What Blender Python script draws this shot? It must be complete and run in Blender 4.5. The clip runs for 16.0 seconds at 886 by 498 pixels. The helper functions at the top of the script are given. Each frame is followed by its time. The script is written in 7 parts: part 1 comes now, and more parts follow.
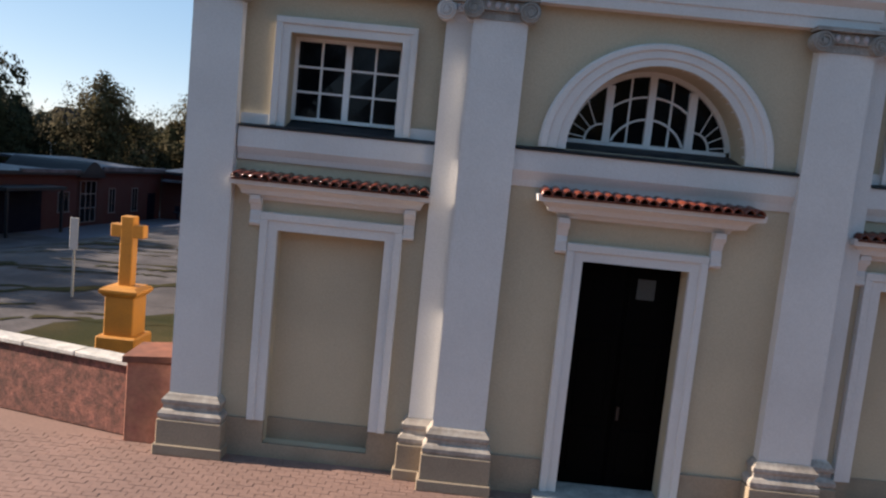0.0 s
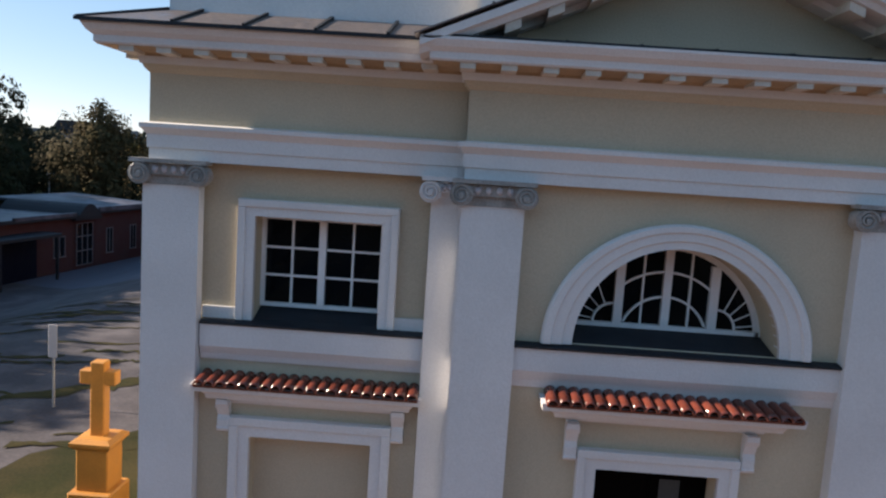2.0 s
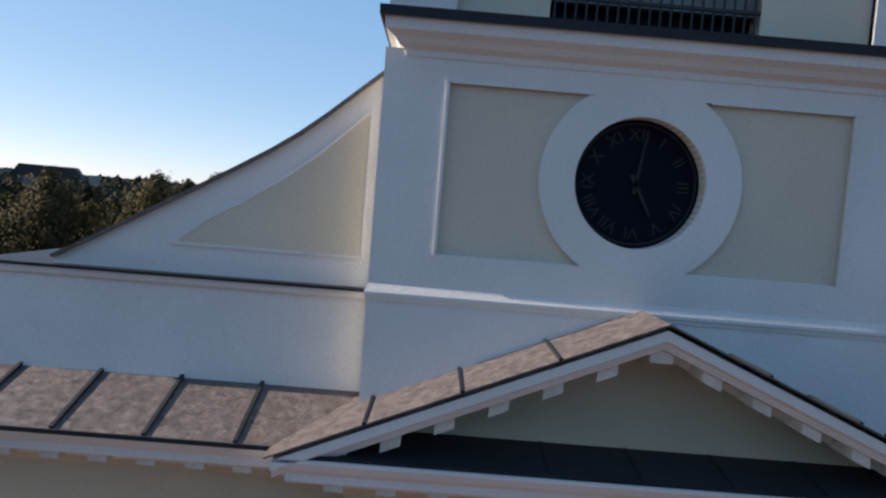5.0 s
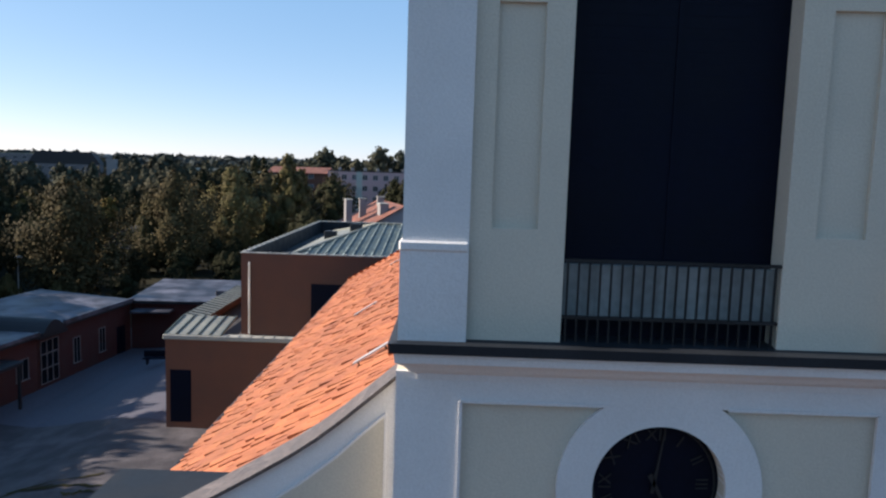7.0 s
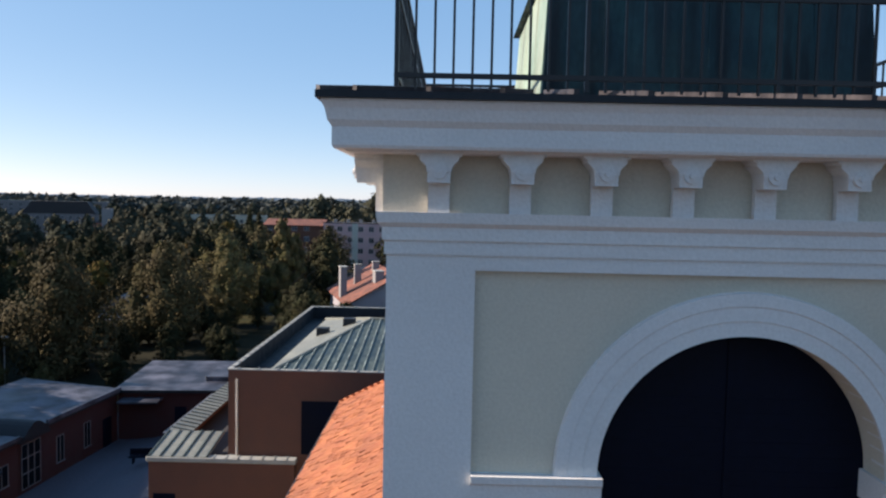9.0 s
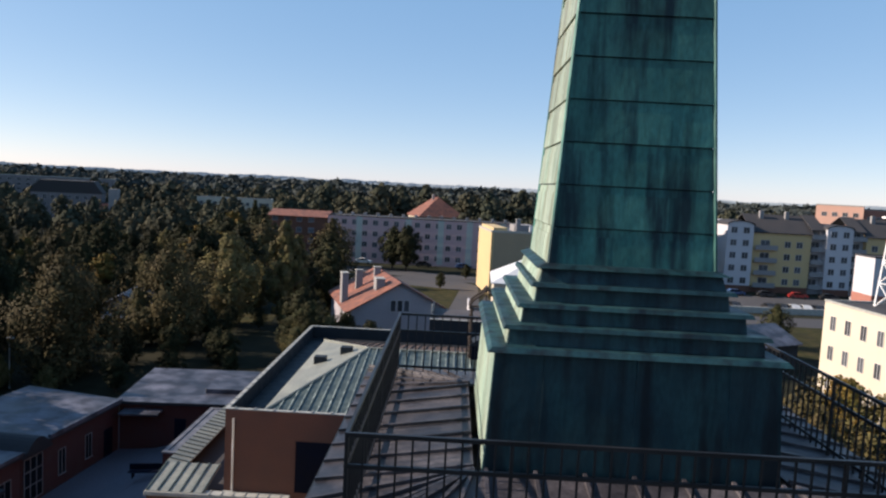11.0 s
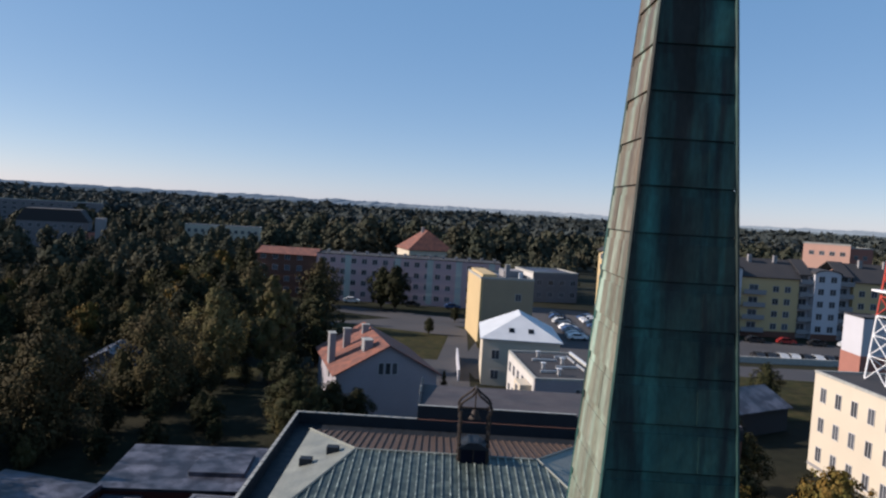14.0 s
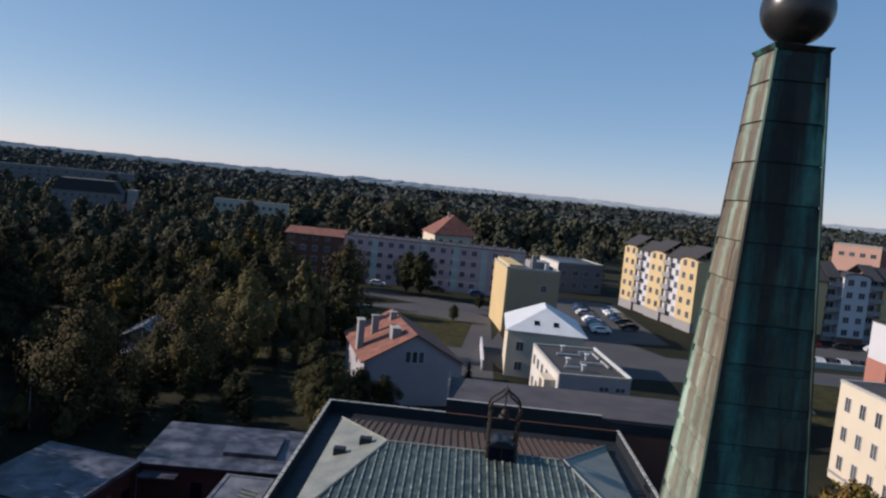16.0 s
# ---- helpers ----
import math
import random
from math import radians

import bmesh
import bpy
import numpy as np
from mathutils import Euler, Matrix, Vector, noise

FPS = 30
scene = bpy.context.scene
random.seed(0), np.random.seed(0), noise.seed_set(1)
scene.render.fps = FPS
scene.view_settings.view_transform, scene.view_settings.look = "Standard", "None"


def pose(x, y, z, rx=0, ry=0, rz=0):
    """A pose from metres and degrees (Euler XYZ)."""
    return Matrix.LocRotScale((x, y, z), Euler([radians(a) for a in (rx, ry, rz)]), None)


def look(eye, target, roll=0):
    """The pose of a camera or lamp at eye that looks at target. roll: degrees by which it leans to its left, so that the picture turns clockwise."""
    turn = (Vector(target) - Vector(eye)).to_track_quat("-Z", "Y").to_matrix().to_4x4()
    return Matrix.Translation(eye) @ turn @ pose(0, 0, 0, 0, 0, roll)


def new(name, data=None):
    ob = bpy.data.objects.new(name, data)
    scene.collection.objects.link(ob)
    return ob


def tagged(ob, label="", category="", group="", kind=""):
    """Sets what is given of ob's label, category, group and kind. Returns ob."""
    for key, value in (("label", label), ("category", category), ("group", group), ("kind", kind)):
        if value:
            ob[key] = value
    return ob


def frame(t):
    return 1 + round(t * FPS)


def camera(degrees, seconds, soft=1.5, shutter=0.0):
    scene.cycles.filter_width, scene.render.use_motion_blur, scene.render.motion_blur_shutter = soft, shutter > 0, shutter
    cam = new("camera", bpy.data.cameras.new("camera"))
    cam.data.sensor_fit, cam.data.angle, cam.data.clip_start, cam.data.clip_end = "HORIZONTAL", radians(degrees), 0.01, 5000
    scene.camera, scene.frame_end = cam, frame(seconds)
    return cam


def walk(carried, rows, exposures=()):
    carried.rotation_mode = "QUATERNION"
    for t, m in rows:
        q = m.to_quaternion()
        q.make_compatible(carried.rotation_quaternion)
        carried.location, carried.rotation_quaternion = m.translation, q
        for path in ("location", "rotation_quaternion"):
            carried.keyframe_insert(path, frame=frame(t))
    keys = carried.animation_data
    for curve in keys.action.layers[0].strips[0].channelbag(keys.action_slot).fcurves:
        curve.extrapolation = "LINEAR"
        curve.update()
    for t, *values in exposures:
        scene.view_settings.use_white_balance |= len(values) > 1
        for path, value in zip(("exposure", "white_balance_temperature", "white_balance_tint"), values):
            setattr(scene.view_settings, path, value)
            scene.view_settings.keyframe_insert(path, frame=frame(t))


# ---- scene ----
cam = camera(63.0, 16.0, soft=2.3)
PATH = [
    (0, (-2.558, -10.12, 4.511), (-2.589, -8.132, 4.301), 5.7),
    (0.5, (-2.523, -9.905, 4.934), (-2.588, -7.918, 4.717), 5.1),
    (1, (-2.612, -9.563, 5.505), (-2.662, -7.578, 5.267), 4.7),
    (1.5, (-2.64, -9.088, 6.23), (-2.682, -7.101, 6.011), 3.5),
    (2, (-2.575, -8.592, 7.046), (-2.626, -6.606, 6.817), 3.7),
    (2.5, (-2.533, -8.189, 7.753), (-2.583, -6.205, 7.508), 2.9),
    (3, (-2.366, -7.87, 8.436), (-2.424, -5.888, 8.177), 3.2),
    (3.5, (-2.153, -7.691, 9.073), (-2.207, -5.714, 8.774), 3.4),
    (4, (-1.772, -7.434, 9.57), (-1.847, -5.449, 9.333), 5.7),
    (4.2, (-1.567, -7.269, 9.781), (-1.655, -5.286, 9.539), 7.2),
    (4.5, (-1.481, -7.136, 10.196), (-1.586, -5.152, 9.969), 6.7),
    (5, (-1.938, -6.683, 10.623), (-1.914, -4.686, 10.516), 4.7),
    (7.5, (-2.089, -6.147, 15.033), (-2.115, -4.162, 14.794), 1.4),
    (8, (-2.13, -5.72, 16.0), (-2.13, -3.729, 15.862), 1.8),
    (8.5, (-2.17, -5.294, 16.843), (-2.156, -3.298, 16.717), 2.1),
    (9, (-2.088, -4.748, 17.688), (-2.104, -2.752, 17.563), 1.2),
    (9.5, (-1.939, -4.884, 18.527), (-1.967, -2.888, 18.408), 1.9),
    (10, (-1.681, -5.04, 19.389), (-1.717, -3.045, 19.259), 3.7),
    (12.5, (-1.884, -5.296, 23.744), (-1.9, -3.308, 23.525), 1.6),
    (13, (-1.91, -4.729, 24.604), (-1.905, -2.732, 24.495), 3.1),
    (13.5, (-1.969, -4.282, 25.448), (-1.95, -2.286, 25.329), 4.1),
    (14, (-2.084, -4.159, 26.286), (-2.085, -2.162, 26.167), 3.5),
    (14.5, (-2.226, -4.295, 27.056), (-2.268, -2.297, 26.967), 4.8),
    (15, (-2.475, -4.561, 27.443), (-2.56, -2.565, 27.348), 5.5),
    (15.5, (-2.643, -4.732, 27.588), (-2.712, -2.737, 27.476), 6.4),
    (16, (-3.177, -5.216, 27.667), (-3.236, -3.225, 27.491), 5.7),
]
TONE = [(0, 1.19, 6560, 15.5), (2.5, 1.29, 6280, 15.5), (3.5, 1.28, 6150, 15.5), (5, 1.08, 6100, 16), (7.5, 1.22, 6000, 15.5), (8, 1.3, 6050, 15.8), (9.5, 1.03, 6150, 17), (10, 1.03, 6150, 17), (12.5, 0.8, 6000, 17), (14, 0.58, 5750, 17), (16, 0.42, 5750, 17)]
walk(cam, [(t, look(eye, aim, roll)) for t, eye, aim, roll in PATH], TONE)

# ---- sky, sun, exposure ----
SUN_EL, SUN_AZ = 26.0, -0.3         # the sun stands beyond the end of the facade, a little behind its plane
world = bpy.data.worlds.new("world")
scene.world = world
world.use_nodes = True
wn = world.node_tree
sky = wn.nodes.new("ShaderNodeTexSky")
sky.sky_type = "NISHITA"
sky.sun_disc = False
sky.sun_elevation = radians(SUN_EL)
sky.sun_rotation = radians(270 - SUN_AZ)
sky.air_density, sky.dust_density, sky.ozone_density = 0.6, 0.15, 2.0
haze = wn.nodes.new("ShaderNodeVectorMath")          # thin even haze over the whole sky
haze.operation = "MULTIPLY_ADD"
haze.inputs[1].default_value, haze.inputs[2].default_value = (1.15, 0.8, 0.48), (0.85, 2.25, 4.0)
wn.links.new(sky.outputs[0], haze.inputs[0])
wn.links.new(haze.outputs[0], wn.nodes["Background"].inputs[0])
wn.nodes["Background"].inputs[1].default_value = 0.06
sun = new("sun", bpy.data.lights.new("sun", "SUN"))
sun.data.energy, sun.data.angle, sun.data.color = 5.0, radians(0.6), (1.0, 0.84, 0.64)
to_sun = Vector((-math.cos(radians(SUN_AZ)) * math.cos(radians(SUN_EL)), -math.sin(radians(SUN_AZ)) * math.cos(radians(SUN_EL)), math.sin(radians(SUN_EL))))
sun.matrix_world = to_sun.to_track_quat("Z", "Y").to_matrix().to_4x4()

# ---- materials ----
def material(name, colour, rough=0.8, metal=0.0, vary=0.15, grain=40.0, stain=1.2, bump=0.15, streak=0.0, second=None, per_object=0.0, island=0.0, spec=0.5):
    """A surface with fine grain, large stains and, if asked, streaks that run down."""
    m = bpy.data.materials.new(name)
    m.use_nodes = True
    n, lk = m.node_tree.nodes, m.node_tree.links
    b = n["Principled BSDF"]
    b.inputs["Roughness"].default_value, b.inputs["Metallic"].default_value = rough, metal
    b.inputs["Specular IOR Level"].default_value = spec
    co = n.new("ShaderNodeTexCoord")

    def noise_of(scale, stretch=(1, 1, 1), detail=4.0):
        mp, t = n.new("ShaderNodeMapping"), n.new("ShaderNodeTexNoise")
        mp.inputs["Scale"].default_value = stretch
        t.inputs["Scale"].default_value, t.inputs["Detail"].default_value = scale, detail
        lk.new(co.outputs["Object"], mp.inputs[0])
        lk.new(mp.outputs[0], t.inputs["Vector"])
        return t.outputs["Fac"]

    def ramp(fac, lo, hi, a=0.3, c=0.7):
        r = n.new("ShaderNodeMapRange")
        r.inputs[1].default_value, r.inputs[2].default_value, r.inputs[3].default_value, r.inputs[4].default_value = a, c, lo, hi
        lk.new(fac, r.inputs[0])
        return r.outputs[0]

    def times(a, c):
        x = n.new("ShaderNodeMath")
        x.operation = "MULTIPLY"
        lk.new(a, x.inputs[0])
        lk.new(c, x.inputs[1])
        return x.outputs[0]

    fine, large = noise_of(grain), noise_of(stain, detail=6.0)
    value = times(ramp(fine, 1 - vary * 0.6, 1 + vary * 0.6), ramp(large, 1 - vary, 1 + vary * 0.5))
    if streak:
        value = times(value, ramp(noise_of(1.0, (9, 9, 0.5), 5.0), 1 - streak, 1.1))
    if per_object:
        o = n.new("ShaderNodeObjectInfo")
        value = times(value, ramp(o.outputs["Random"], 1 - per_object, 1 + per_object * 0.6, 0, 1))
    if island:
        g = n.new("ShaderNodeNewGeometry")
        value = times(value, ramp(g.outputs["Random Per Island"], 1 - island, 1 + island * 0.6, 0, 1))
    mix = n.new("ShaderNodeMix")
    mix.data_type = "RGBA"
    mix.inputs[6].default_value = (*colour, 1)
    mix.inputs[7].default_value = (*(second or colour), 1)
    lk.new(ramp(noise_of(stain * 2.3, (1, 1, 0.45) if streak else (1, 1, 1), 5.0), 0, 1, 0.4, 0.62), mix.inputs[0])
    vm = n.new("ShaderNodeVectorMath")
    vm.operation = "SCALE"
    lk.new(mix.outputs[2], vm.inputs[0])
    lk.new(value, vm.inputs["Scale"])
    lk.new(vm.outputs[0], b.inputs["Base Color"])
    lk.new(ramp(large, max(rough - 0.1, 0.02), min(rough + 0.12, 1)), b.inputs["Roughness"])
    if bump:
        bp = n.new("ShaderNodeBump")
        bp.inputs["Strength"].default_value, bp.inputs["Distance"].default_value = bump, 0.02
        lk.new(fine, bp.inputs["Height"])
        lk.new(bp.outputs[0], b.inputs["Normal"])
    return m


WHITE = material("white_stucco", (0.62, 0.615, 0.61), 0.85, vary=0.09, grain=45, stain=0.8, bump=0.25)
CREAM = material("cream_stucco", (0.475, 0.41, 0.30), 0.9, vary=0.11, grain=45, stain=0.7, bump=0.25)
PALE_CREAM = material("pale_cream_stucco", (0.53, 0.49, 0.405), 0.9, vary=0.09, grain=45, stain=0.7, bump=0.25)
# BED: ochre tone that puts the warm shade between the brackets into colour.
BED = material("soffit_shade_stucco", (0.37, 0.27, 0.165), 0.9, vary=0.2, grain=40, stain=2, bump=0.15)
PLINTH = material("plinth_render", (0.29, 0.235, 0.175), 0.9, vary=0.2, grain=45, stain=1.5, bump=0.2)
STONE = material("grey_stone", (0.30, 0.295, 0.28), 0.8, vary=0.35, grain=50, stain=5, bump=0.3)
SHEET = material("weathered_sheet_metal", (0.100, 0.083, 0.078), 0.45, metal=0.15, vary=0.35, grain=38, stain=9, bump=0.15, second=(0.135, 0.115, 0.108))
SLATE = material("dark_sheet_metal", (0.022, 0.026, 0.032), 0.55, metal=0.2, vary=0.2, grain=30, stain=2, bump=0.1, spec=0.2)
GLAZED = material("glazed_red_tile", (0.165, 0.042, 0.026), 0.2, vary=0.25, grain=20, stain=6, bump=0.1, per_object=0.35, island=0.35)
ORANGE = material("orange_clay_tile", (0.37, 0.128, 0.05), 0.85, vary=0.2, grain=25, stain=0.8, bump=0.3, per_object=0.1, island=0.16, second=(0.32, 0.102, 0.044))
GLASS = material("dark_window_glass", (0.004, 0.005, 0.007), 0.03, vary=0.1, bump=0.0, spec=0.2)
# Greyer than GLASS: the haze over the town is put into this colour.
TOWN_GLASS = material("hazed_town_glass", (0.07, 0.075, 0.085), 0.15, vary=0.2, bump=0.0, spec=0.3, per_object=0.5)
TOWN_FRAME = material("grey_window_frame", (0.36, 0.36, 0.37), 0.6, vary=0.1, bump=0.0)
FRAME = material("white_painted_wood", (0.72, 0.72, 0.72), 0.45, vary=0.06, grain=30, bump=0.05)
BLACK = material("black_painted_iron", (0.012, 0.012, 0.014), 0.45, metal=0.2, vary=0.2, bump=0.05)
DOOR = material("black_stained_door", (0.002, 0.002, 0.002), 0.6, vary=0.3, grain=15, bump=0.1, streak=0.3, spec=0.03)
LOUVRE = material("navy_louvre", (0.0016, 0.0035, 0.012), 0.6, vary=0.25, grain=20, bump=0.05, spec=0.12)
def copper(name, base, pale, dark, brown, lowest=23.0, top=29.5, rough=0.55):
    """Patinated sheet copper: pale and dark runs down the sheets, browner towards the top."""
    m = bpy.data.materials.new(name)
    m.use_nodes = True
    n, lk = m.node_tree.nodes, m.node_tree.links
    b = n["Principled BSDF"]
    b.inputs["Metallic"].default_value, b.inputs["Specular IOR Level"].default_value = 0.1, 0.3
    co = n.new("ShaderNodeTexCoord")

    def cloud(scale, detail, a, c, shift=0.0):
        mp, t, r = n.new("ShaderNodeMapping"), n.new("ShaderNodeTexNoise"), n.new("ShaderNodeMapRange")
        mp.inputs["Scale"].default_value, mp.inputs["Location"].default_value = scale, (shift, shift, shift)
        t.inputs["Scale"].default_value, t.inputs["Detail"].default_value = 1.0, detail
        r.inputs[1].default_value, r.inputs[2].default_value = a, c
        lk.new(co.outputs["Object"], mp.inputs[0])
        lk.new(mp.outputs[0], t.inputs["Vector"])
        lk.new(t.outputs["Fac"], r.inputs[0])
        return r.outputs[0]

    def mixed(fac, a, c):
        x = n.new("ShaderNodeMix")
        x.data_type = "RGBA"
        lk.new(fac, x.inputs[0])
        for v, k in ((a, 6), (c, 7)):
            if isinstance(v, tuple):
                x.inputs[k].default_value = (*v, 1)
            else:
                lk.new(v, x.inputs[k])
        return x.outputs[2]

    def product(a, c):
        x = n.new("ShaderNodeMath")
        x.operation = "MULTIPLY"
        lk.new(a, x.inputs[0])
        lk.new(c, x.inputs[1])
        return x.outputs[0]

    sep, rise = n.new("ShaderNodeSeparateXYZ"), n.new("ShaderNodeMapRange")
    lk.new(co.outputs["Object"], sep.inputs[0])
    lk.new(sep.outputs[2], rise.inputs[0])
    rise.inputs[1].default_value, rise.inputs[2].default_value = lowest, top
    col = mixed(cloud((2.2, 2.2, 1.4), 6, 0.42, 0.68), base, pale)
    col = mixed(cloud((7, 7, 0.55), 6, 0.46, 0.66, 3.1), col, dark)
    col = mixed(product(cloud((4.5, 4.5, 0.16), 4, 0.28, 0.52, 7.7), rise.outputs[0]), col, brown)
    o, tone, vm = n.new("ShaderNodeObjectInfo"), n.new("ShaderNodeMapRange"), n.new("ShaderNodeVectorMath")
    tone.inputs[3].default_value, tone.inputs[4].default_value = 0.8, 1.15
    lk.new(o.outputs["Random"], tone.inputs[0])
    vm.operation = "SCALE"
    lk.new(col, vm.inputs[0])
    lk.new(product(tone.outputs[0], cloud((30, 30, 12), 3, -0.6, 0.9)), vm.inputs["Scale"])
    lk.new(vm.outputs[0], b.inputs["Base Color"])
    rr = n.new("ShaderNodeMapRange")
    rr.inputs[3].default_value, rr.inputs[4].default_value = rough - 0.12, rough + 0.15
    lk.new(cloud((5, 5, 2), 4, 0.3, 0.7, 1.3), rr.inputs[0])
    lk.new(rr.outputs[0], b.inputs["Roughness"])
    bp = n.new("ShaderNodeBump")
    bp.inputs["Strength"].default_value, bp.inputs["Distance"].default_value = 0.25, 0.02
    lk.new(cloud((4, 4, 4), 5, 0.2, 0.8, 5.0), bp.inputs["Height"])
    lk.new(bp.outputs[0], b.inputs["Normal"])
    return m


COPPER = copper("green_copper", (0.042, 0.165, 0.145), (0.075, 0.235, 0.195), (0.008, 0.034, 0.042), (0.022, 0.023, 0.018), 22.0, 26.8)
# COPPER_PALE: paler patina of the sun-facing side, sunlit brightness partly in its colour.
COPPER_PALE = copper("sun_side_pale_copper", (0.31, 0.43, 0.35), (0.42, 0.51, 0.42), (0.22, 0.25, 0.18), (0.15, 0.12, 0.085), 20.0, 26.5)
COPPER_DARK = copper("dark_copper", (0.012, 0.046, 0.058), (0.022, 0.078, 0.085), (0.004, 0.013, 0.02), (0.01, 0.02, 0.024), 30.0, 40.0)
DECK = material("dark_weathered_roof_sheet", (0.062, 0.056, 0.062), 0.5, metal=0.15, vary=0.5, grain=22, stain=1.6, bump=0.2, second=(0.030, 0.028, 0.034))
PARAPET = material("dull_parapet_render", (0.24, 0.255, 0.25), 0.85, vary=0.2, grain=14, stain=2, bump=0.15, streak=0.3)
MOD_CREAM = material("cream_white_stucco", (0.55, 0.52, 0.46), 0.88, vary=0.15, grain=45, stain=3, bump=0.2)
BASE_STONE = material("greyish_base_render", (0.40, 0.365, 0.33), 0.85, vary=0.3, grain=14, stain=1.5, bump=0.2, second=(0.30, 0.265, 0.235))
BALL = material("tarnished_ball_metal", (0.05, 0.05, 0.05), 0.35, metal=0.7, vary=0.2, stain=3, bump=0.03)
BRICK = material("brown_brick", (0.12, 0.052, 0.034), 0.88, vary=0.2, grain=18, stain=0.8, bump=0.25)
RED_BRICK = material("dark_red_brick", (0.045, 0.012, 0.011), 0.88, vary=0.2, grain=18, stain=0.8, bump=0.25)
MAUVE_FELT = material("mauve_grey_felt", (0.040, 0.034, 0.040), 0.85, vary=0.25, grain=6, stain=0.3, bump=0.1, second=(0.052, 0.046, 0.05))
HIP_SHEET = material("pale_grey_sheet", (0.19, 0.20, 0.175), 0.6, metal=0.1, vary=0.25, grain=6, stain=0.6, bump=0.08)
ROOF_RIB = material("pale_green_rib", (0.26, 0.29, 0.255), 0.5, metal=0.1, vary=0.55, grain=3, stain=1.5, bump=0.05, second=(0.12, 0.15, 0.135))
GREEN_ROOF = material("green_grey_sheet_roof", (0.032, 0.046, 0.044), 0.5, metal=0.1, vary=0.45, grain=9, stain=0.8, bump=0.1, second=(0.075, 0.096, 0.085))
FELT = material("grey_roofing_felt", (0.024, 0.026, 0.038), 0.5, vary=0.5, grain=10, stain=0.3, bump=0.1, second=(0.088, 0.094, 0.124))
PALE_FELT = material("pale_roofing_felt", (0.12, 0.125, 0.145), 0.6, vary=0.3, grain=8, stain=0.5, bump=0.1, second=(0.075, 0.08, 0.10))
COPING = material("pale_coping", (0.30, 0.30, 0.275), 0.7, vary=0.2, grain=20, stain=2, bump=0.1)
PINK_WALL = material("pink_brick_wall", (0.22, 0.092, 0.072), 0.9, vary=0.5, grain=26, stain=5, bump=0.4, second=(0.125, 0.056, 0.048))
# PIER: orange-pink render, made lighter so the colour holds the sun on it.
PIER = material("sunlit_orange_pink_render", (0.42, 0.19, 0.125), 0.9, vary=0.3, grain=14, stain=1.5, bump=0.3, second=(0.34, 0.14, 0.10))
CAP_STONE = material("white_coping_stone", (0.48, 0.47, 0.46), 0.75, vary=0.3, grain=25, stain=4, bump=0.2)
OCHRE = material("ochre_painted_stone", (0.43, 0.19, 0.028), 0.65, vary=0.15, grain=30, stain=3, bump=0.2)
PAVER = material("pink_paving", (0.215, 0.135, 0.115), 0.85, vary=0.15, grain=20, stain=0.6, bump=0.2, island=0.06)
ASPHALT = material("courtyard_asphalt", (0.036, 0.032, 0.039), 0.9, vary=0.35, grain=12, stain=0.35, bump=0.2, second=(0.074, 0.067, 0.074))
ROAD = material("road_asphalt", (0.042, 0.041, 0.045), 0.9, vary=0.15, grain=8, stain=0.15, bump=0.1)
PALE_YARD = material("pale_yard_concrete", (0.066, 0.068, 0.092), 0.85, vary=0.2, grain=6, stain=0.2, bump=0.1)
GRASS = material("grass", (0.026, 0.028, 0.010), 0.95, vary=0.35, grain=14, stain=0.3, bump=0.5, second=(0.046, 0.039, 0.016), spec=0.1)
LAND = material("land", (0.016, 0.018, 0.010), 0.95, vary=0.4, grain=0.6, stain=0.02, bump=0.3, second=(0.026, 0.025, 0.015), spec=0.1)
LEAF = material("green_leaves", (0.088, 0.080, 0.030), 0.75, vary=0.35, grain=3, stain=0.4, bump=0.0, island=0.28, second=(0.125, 0.10, 0.044), per_object=0.3, spec=0.1)
LEAF_DARK = material("dark_leaves", (0.024, 0.028, 0.012), 0.8, vary=0.35, grain=3, stain=0.4, bump=0.0, island=0.28, second=(0.037, 0.035, 0.016), per_object=0.4, spec=0.1)
LEAF_OLIVE = material("olive_leaves", (0.058, 0.050, 0.021), 0.8, vary=0.35, grain=3, stain=0.4, bump=0.0, island=0.25, second=(0.082, 0.064, 0.03), per_object=0.2, spec=0.1)
LEAF_GOLD = material("autumn_leaves", (0.14, 0.085, 0.02), 0.8, vary=0.3, grain=3, stain=0.4, bump=0.0, island=0.28, second=(0.09, 0.08, 0.022), per_object=0.3, spec=0.1)
BARK = material("bark", (0.07, 0.05, 0.035), 0.95, vary=0.3, grain=12, stain=2, bump=0.5)
RED_ROOF = material("red_tile_roof", (0.195, 0.07, 0.043), 0.8, vary=0.35, grain=6, stain=0.5, bump=0.3, second=(0.12, 0.048, 0.034))
PALE_ROOF = material("pale_metal_roof", (0.48, 0.50, 0.52), 0.55, vary=0.1, grain=6, stain=0.4, bump=0.05)
GREY_ROOF = material("dark_grey_roof", (0.028, 0.027, 0.03), 0.9, vary=0.2, grain=5, stain=0.3, bump=0.1)
GREY_WALL = material("grey_render", (0.21, 0.205, 0.21), 0.9, vary=0.1, grain=8, stain=0.4, bump=0.1)
WHITE_WALL = material("white_render", (0.42, 0.42, 0.45), 0.9, vary=0.06, grain=8, stain=0.3, bump=0.05)
CREAM_WALL = material("cream_render", (0.47, 0.415, 0.325), 0.9, vary=0.06, grain=8, stain=0.3, bump=0.05)
PINK_RENDER = material("pink_render", (0.40, 0.28, 0.285), 0.9, vary=0.07, grain=6, stain=0.2, bump=0.05)
YELLOW_WALL = material("yellow_render", (0.44, 0.33, 0.17), 0.9, vary=0.07, grain=6, stain=0.2, bump=0.05)
